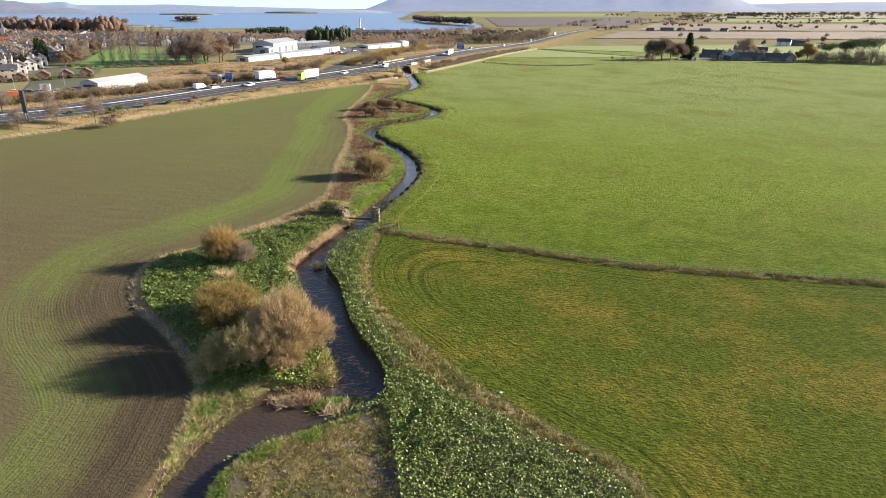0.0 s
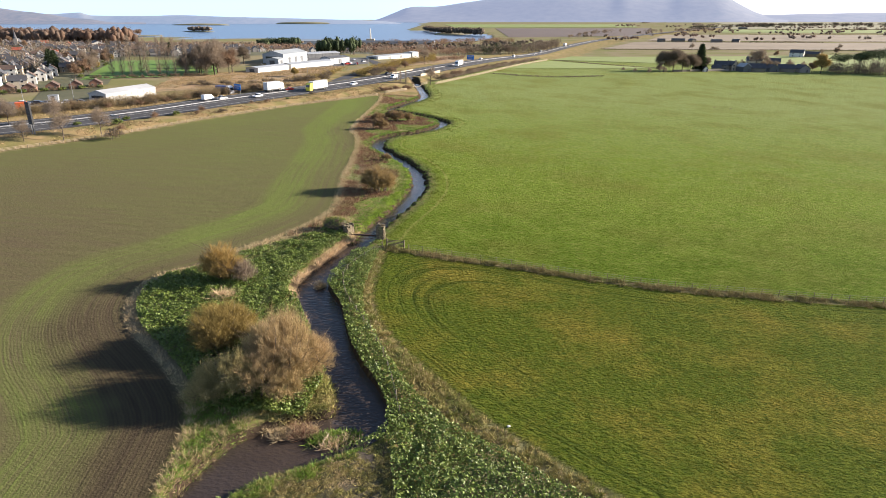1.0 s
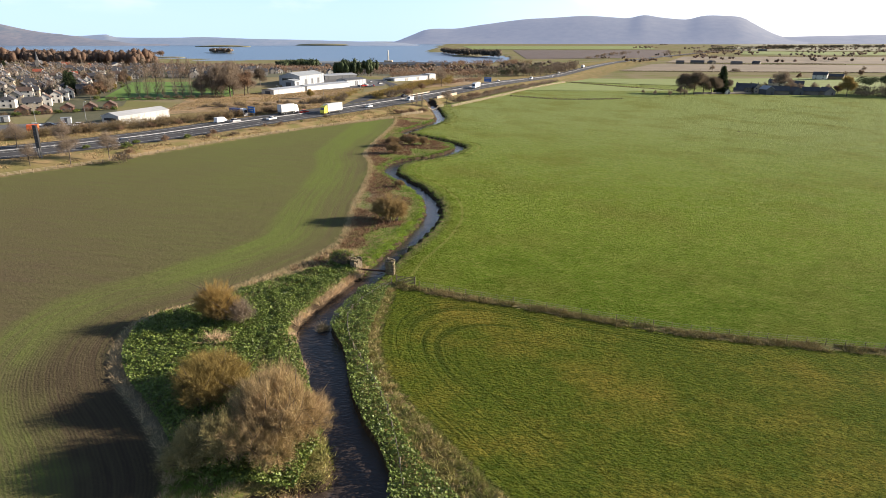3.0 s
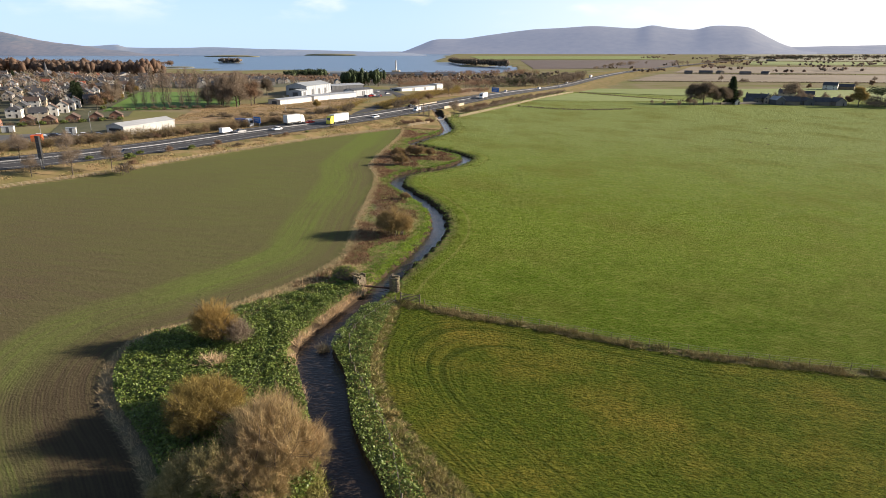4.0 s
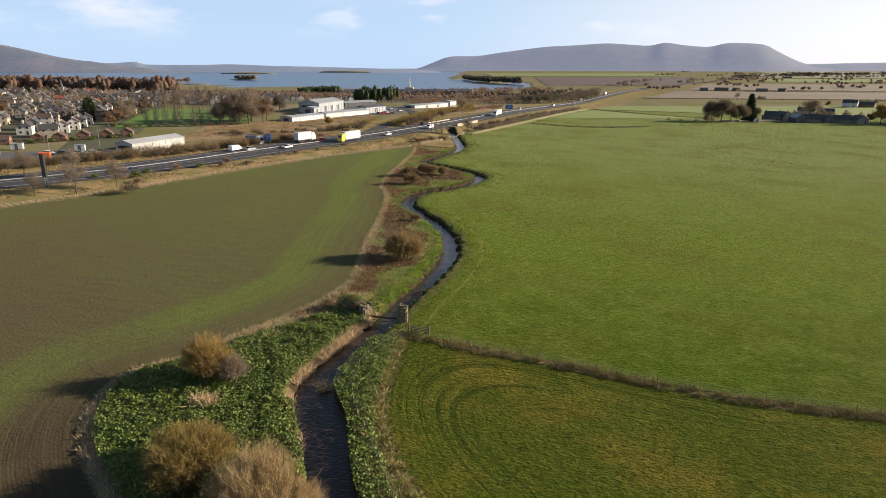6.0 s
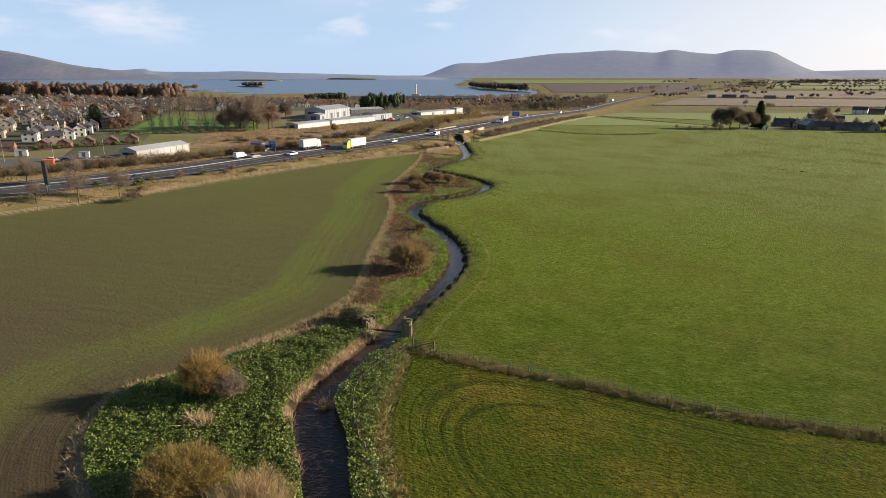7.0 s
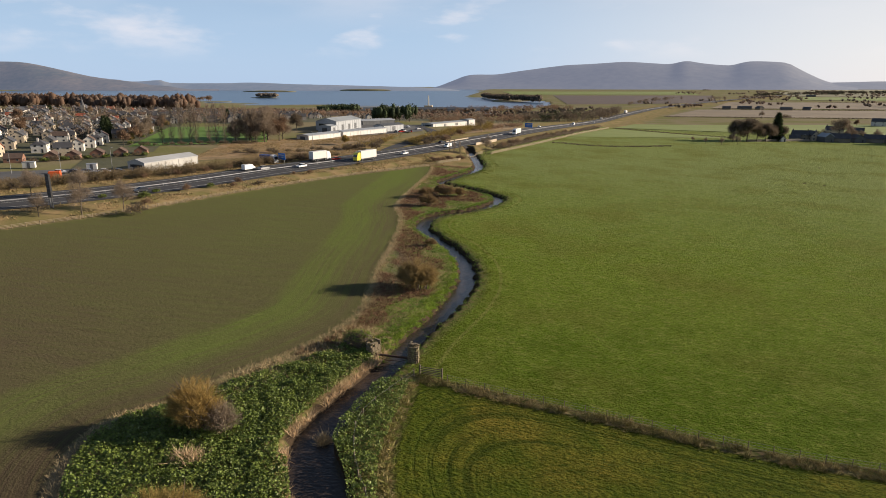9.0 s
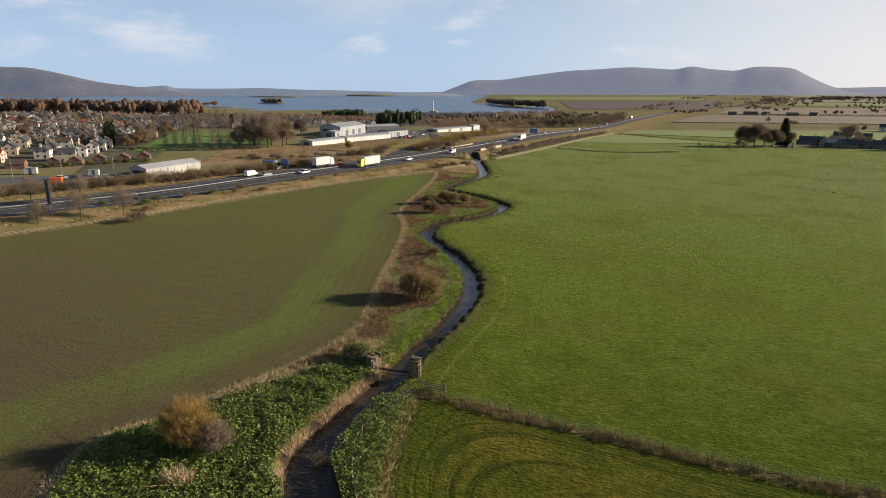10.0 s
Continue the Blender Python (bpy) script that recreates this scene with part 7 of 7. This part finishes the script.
def lorry(cab, trailer, label, x, y, z, heading, length=12.0, height=4.2, panel=None):
    t = thing("lorry", label, "lorry", at=pose(x, y, z, 0, 0, heading))
    c = part("cab", prism("cab", cab, [(length / 2 - 2.2, .5), (length / 2, .5), (length / 2, 2.0), (length / 2 - .3, 3.1), (length / 2 - .9, 3.7), (length / 2 - 2.2, 3.8)], -1.2, 1.2, .06), t)
    part("windscreen", prism("windscreen", M["glass_dark"], [(length / 2 + .01, 1.95), (length / 2 + .05, 1.95), (length / 2 - .24, 3.05), (length / 2 - .29, 3.05)], -1.0, 1.0), c)
    part("trailer", boxes("trailer", trailer, (-length / 2, length / 2 - 2.5, -1.25, 1.25, 1.05, height), bevel=.05), t)
    part("chassis", boxes("chassis", M["black"], (-length / 2, length / 2 - .3, -.9, .9, .6, 1.04)), t)
    if panel:
        part("panel", boxes("panel", panel, (-length / 2 + .8, -length / 2 + 2.6, -1.28, -1.252, 1.6, height - .5)), t)
    wheels(t, (length / 2 - 1.1, length / 2 - 3.4, -length / 2 + 2.6, -length / 2 + 1.3), 2.5, .5)
    return t


def on_road(y, off, back=False):
    x0, y0, z0, h = at_road(y, {-2.8: -3.4, -5.6: -.2, 2.8: 8.4, 5.6: 5.1}[off])
    return x0, y0, z0 + .02, h + (180 if back else 0)


lorry(M["cab_yellow"], M["clad_white"], "white articulated lorry with a yellow cab on the carriageway", *on_road(293, -2.8, True), 13.0, 4.3, M["sign_blue"])
lorry(M["car_white"], M["clad_white"], "plain white lorry on the far carriageway", *on_road(279, 2.8), 10.5, 4.2)
lorry(M["car_white"], M["clad_white"], "white box lorry near the bridge", *on_road(452, -2.8, True), 10.0, 4.0)
lorry(M["car_white"], M["clad_white"], "white lorry far along the motorway", *on_road(980, 2.8), 12.0, 4.2)
lorry(M["car_white"], M["tarp_blue"], "blue curtain-sided lorry parked beyond the motorway", -124, 273.5, lie1(-124, 273.5) + .1, -20, 8.5, 3.6)
for paint, label, y, off, back in (("car_white", "white car on the motorway", 262, -5.6, True), ("car_red", "red car on the far carriageway", 285, 5.6, False), ("car_silver", "silver car on the motorway", 249, 5.6, False),
                                   ("car_dark", "dark car on the near carriageway", 199, -2.8, True), ("car_white", "white car following along the motorway", 320, -2.8, True), ("car_dark", "dark car near the bridge", 372, 2.8, False),
                                   ("car_white", "white car beyond the bridge", 540, 2.8, False), ("car_silver", "silver car far along the motorway", 700, -2.8, True)):
    car(M[paint], label, *on_road(y, off, back))
for y, off, back in ((245, 2.8, False), (358, -2.8, True), (620, -5.6, True), (820, 2.8, False)):
    van(M["car_white"], "white van on the motorway", *on_road(y, off, back))
parked = random.Random(5)
for i in range(14):
    x, y = -118 + parked.uniform(-16, 14), 440 + parked.uniform(-14, 50)
    car(M[parked.choice(("car_white", "car_silver", "car_dark", "car_red"))], "car parked in the industrial yard", x, y, lie1(x, y) + .16, parked.uniform(0, 360))["group"] = "parked cars"
for i in range(5):
    x, y = -178 + i * 4.2, 222 + i * 2.2
    car(M[("car_white", "car_dark", "car_silver")[i % 3]], "car parked by the depot shed", x, y, lie1(x, y) + .18, 30)["group"] = "parked cars"

# ---- signs, posts and the motorway bridge ----
gx0, gy0 = -135.3, 171.0
t = thing("gantry_sign", "tall dark message sign seen from behind on twin posts", "sign", at=pose(gx0, gy0, lie1(gx0, gy0), 0, 0, -28))
for s in (-.7, .7):
    part("post", boxes("post", M["clad_dark"], (s - .16, s + .16, -.16, .16, -.4, 5.2), bevel=.02), t)
board = part("board", boxes("board", M["black"], (-1.1, 1.1, -.25, .25, 4.0, 10.2), bevel=.04), t)
for k in range(6):
    part("louvre", boxes("louvre", M["clad_dark"], (-1.0, 1.0, -.30, -.255, 4.4 + k, 4.5 + k)), board)
for x, y, w, h, tn in ((-118, 273, 4.4, 2.6, -28), (-33, 516, 6, 3.2, -20)):
    t = thing("road_sign", "blue motorway direction sign on two posts", "sign", at=pose(x, y, lie1(x, y), 0, 0, tn))
    for s in (-1, 1):
        part("post", boxes("post", M["steel"], (s * w * .32 - .08, s * w * .32 + .08, .06, .2, -.3, 2.2 + h)), t)
    b_ = part("board", boxes("board", M["sign_blue"], (-w / 2, w / 2, -.05, .05, 2.2, 2.2 + h)), t)
    part("lettering", boxes("lettering", M["paint"], (-w * .38, w * .38, -.07, -.052, 2.2 + h * .62, 2.2 + h * .76), (-w * .30, w * .25, -.07, -.052, 2.2 + h * .30, 2.2 + h * .42)), b_)
t = thing("orange_container", "bright orange container in the depot yard", "container", at=pose(-170, 211, lie1(-170, 211) + .2, 0, 0, 30))
part("body", boxes("body", M["orange"], (-1.7, 1.7, -1.2, 1.2, .1, 2.8), bevel=.04), t)
for s in (-1, 1):
    part("door", boxes("door", M["orange"], (1.7, 1.75, s * .6 - .55, s * .6 + .55, .2, 2.9)), t)
for x, y, w, d, h, m_ in ((-196, 228, 4, 2.2, 2.2, "clad_white"), (-205, 205, 6, 2.5, 2.3, "clad_white"), (-174, 233, 3.4, 2.2, 2.2, "clad_white")):
    t = thing("site_cabin", "plain pale site cabin in the depot yard", "cabin", at=pose(x, y, lie1(x, y) + .18, 0, 0, 30))
    part("body", boxes("body", M[m_], (-w / 2, w / 2, -d / 2, d / 2, .1, h), bevel=.03), t)
    part("roof", boxes("roof", M["roof_metal"], (-w / 2 - .1, w / 2 + .1, -d / 2 - .1, d / 2 + .1, h, h + .12)), t)
    part("door", boxes("door", M["clad_dark"], (-.45, .45, -d / 2 - .04, -d / 2 + .01, .1, 2.1)), t)
lamp_mesh = tubes("column", M["steel"], [[(0, 0, -.3, .1), (0, 0, 5, .07), (0, 0, 8, .05), (1.2, 0, 8.3, .04)]], 6)
head_mesh = boxes("lantern", M["clad_grey"], (.9, 1.6, -.14, .14, 8.24, 8.38))
for x, y in ((-192, 216), (-181, 226), (-168, 236), (-201, 206), (-210, 222), (-128, 330), (-118, 372), (-104, 402), (-97, 440)):
    t = thing("street_lamp", "grey steel lamp column with a side lantern", "street lamp", "lamp columns", at=pose(x, y, lie1(x, y), 0, 0, parked.uniform(0, 360)))
    part("column", lamp_mesh, t)
    part("lantern", head_mesh, t)
# bridge over the burn
bx, by, bz, bh = at_road(392, 0)
t = thing("motorway_bridge", "low concrete motorway bridge over the burn", "bridge", at=pose(bx, by, bz, 0, 0, bh))
for s in (-1, 1):
    part("parapet", boxes("parapet", M["render_cream"], (-14, 14, s * 9.2 - .2, s * 9.2 + .2, -1.4, .9), bevel=.03), t)
    part("headwall", boxes("headwall", M["render_grey"], (-6, -2.6, s * 9.6 - .3, s * 9.6 + .3, -3.2, -.6), (2.6, 6, s * 9.6 - .3, s * 9.6 + .3, -3.2, -.6), (-2.6, 2.6, s * 9.6 - .3, s * 9.6 + .3, -1.2, -.6)), t)
# thin black sheet in place of the darkness inside the culvert
part("shade_panel", boxes("shade_panel", M["black"], (-2.6, 2.6, -9.4, -9.35, -3.2, -1.2)), t)
post_fence(spline([(-51, 334), (-50, 340), (-47, 347), (-45, 352)], 2.0), "pale timber wing fence by the motorway bridge", 2.0, 1.5, M["wood_pale"], (), (.1, .35, .6, .85, 1.1), M["steel"])
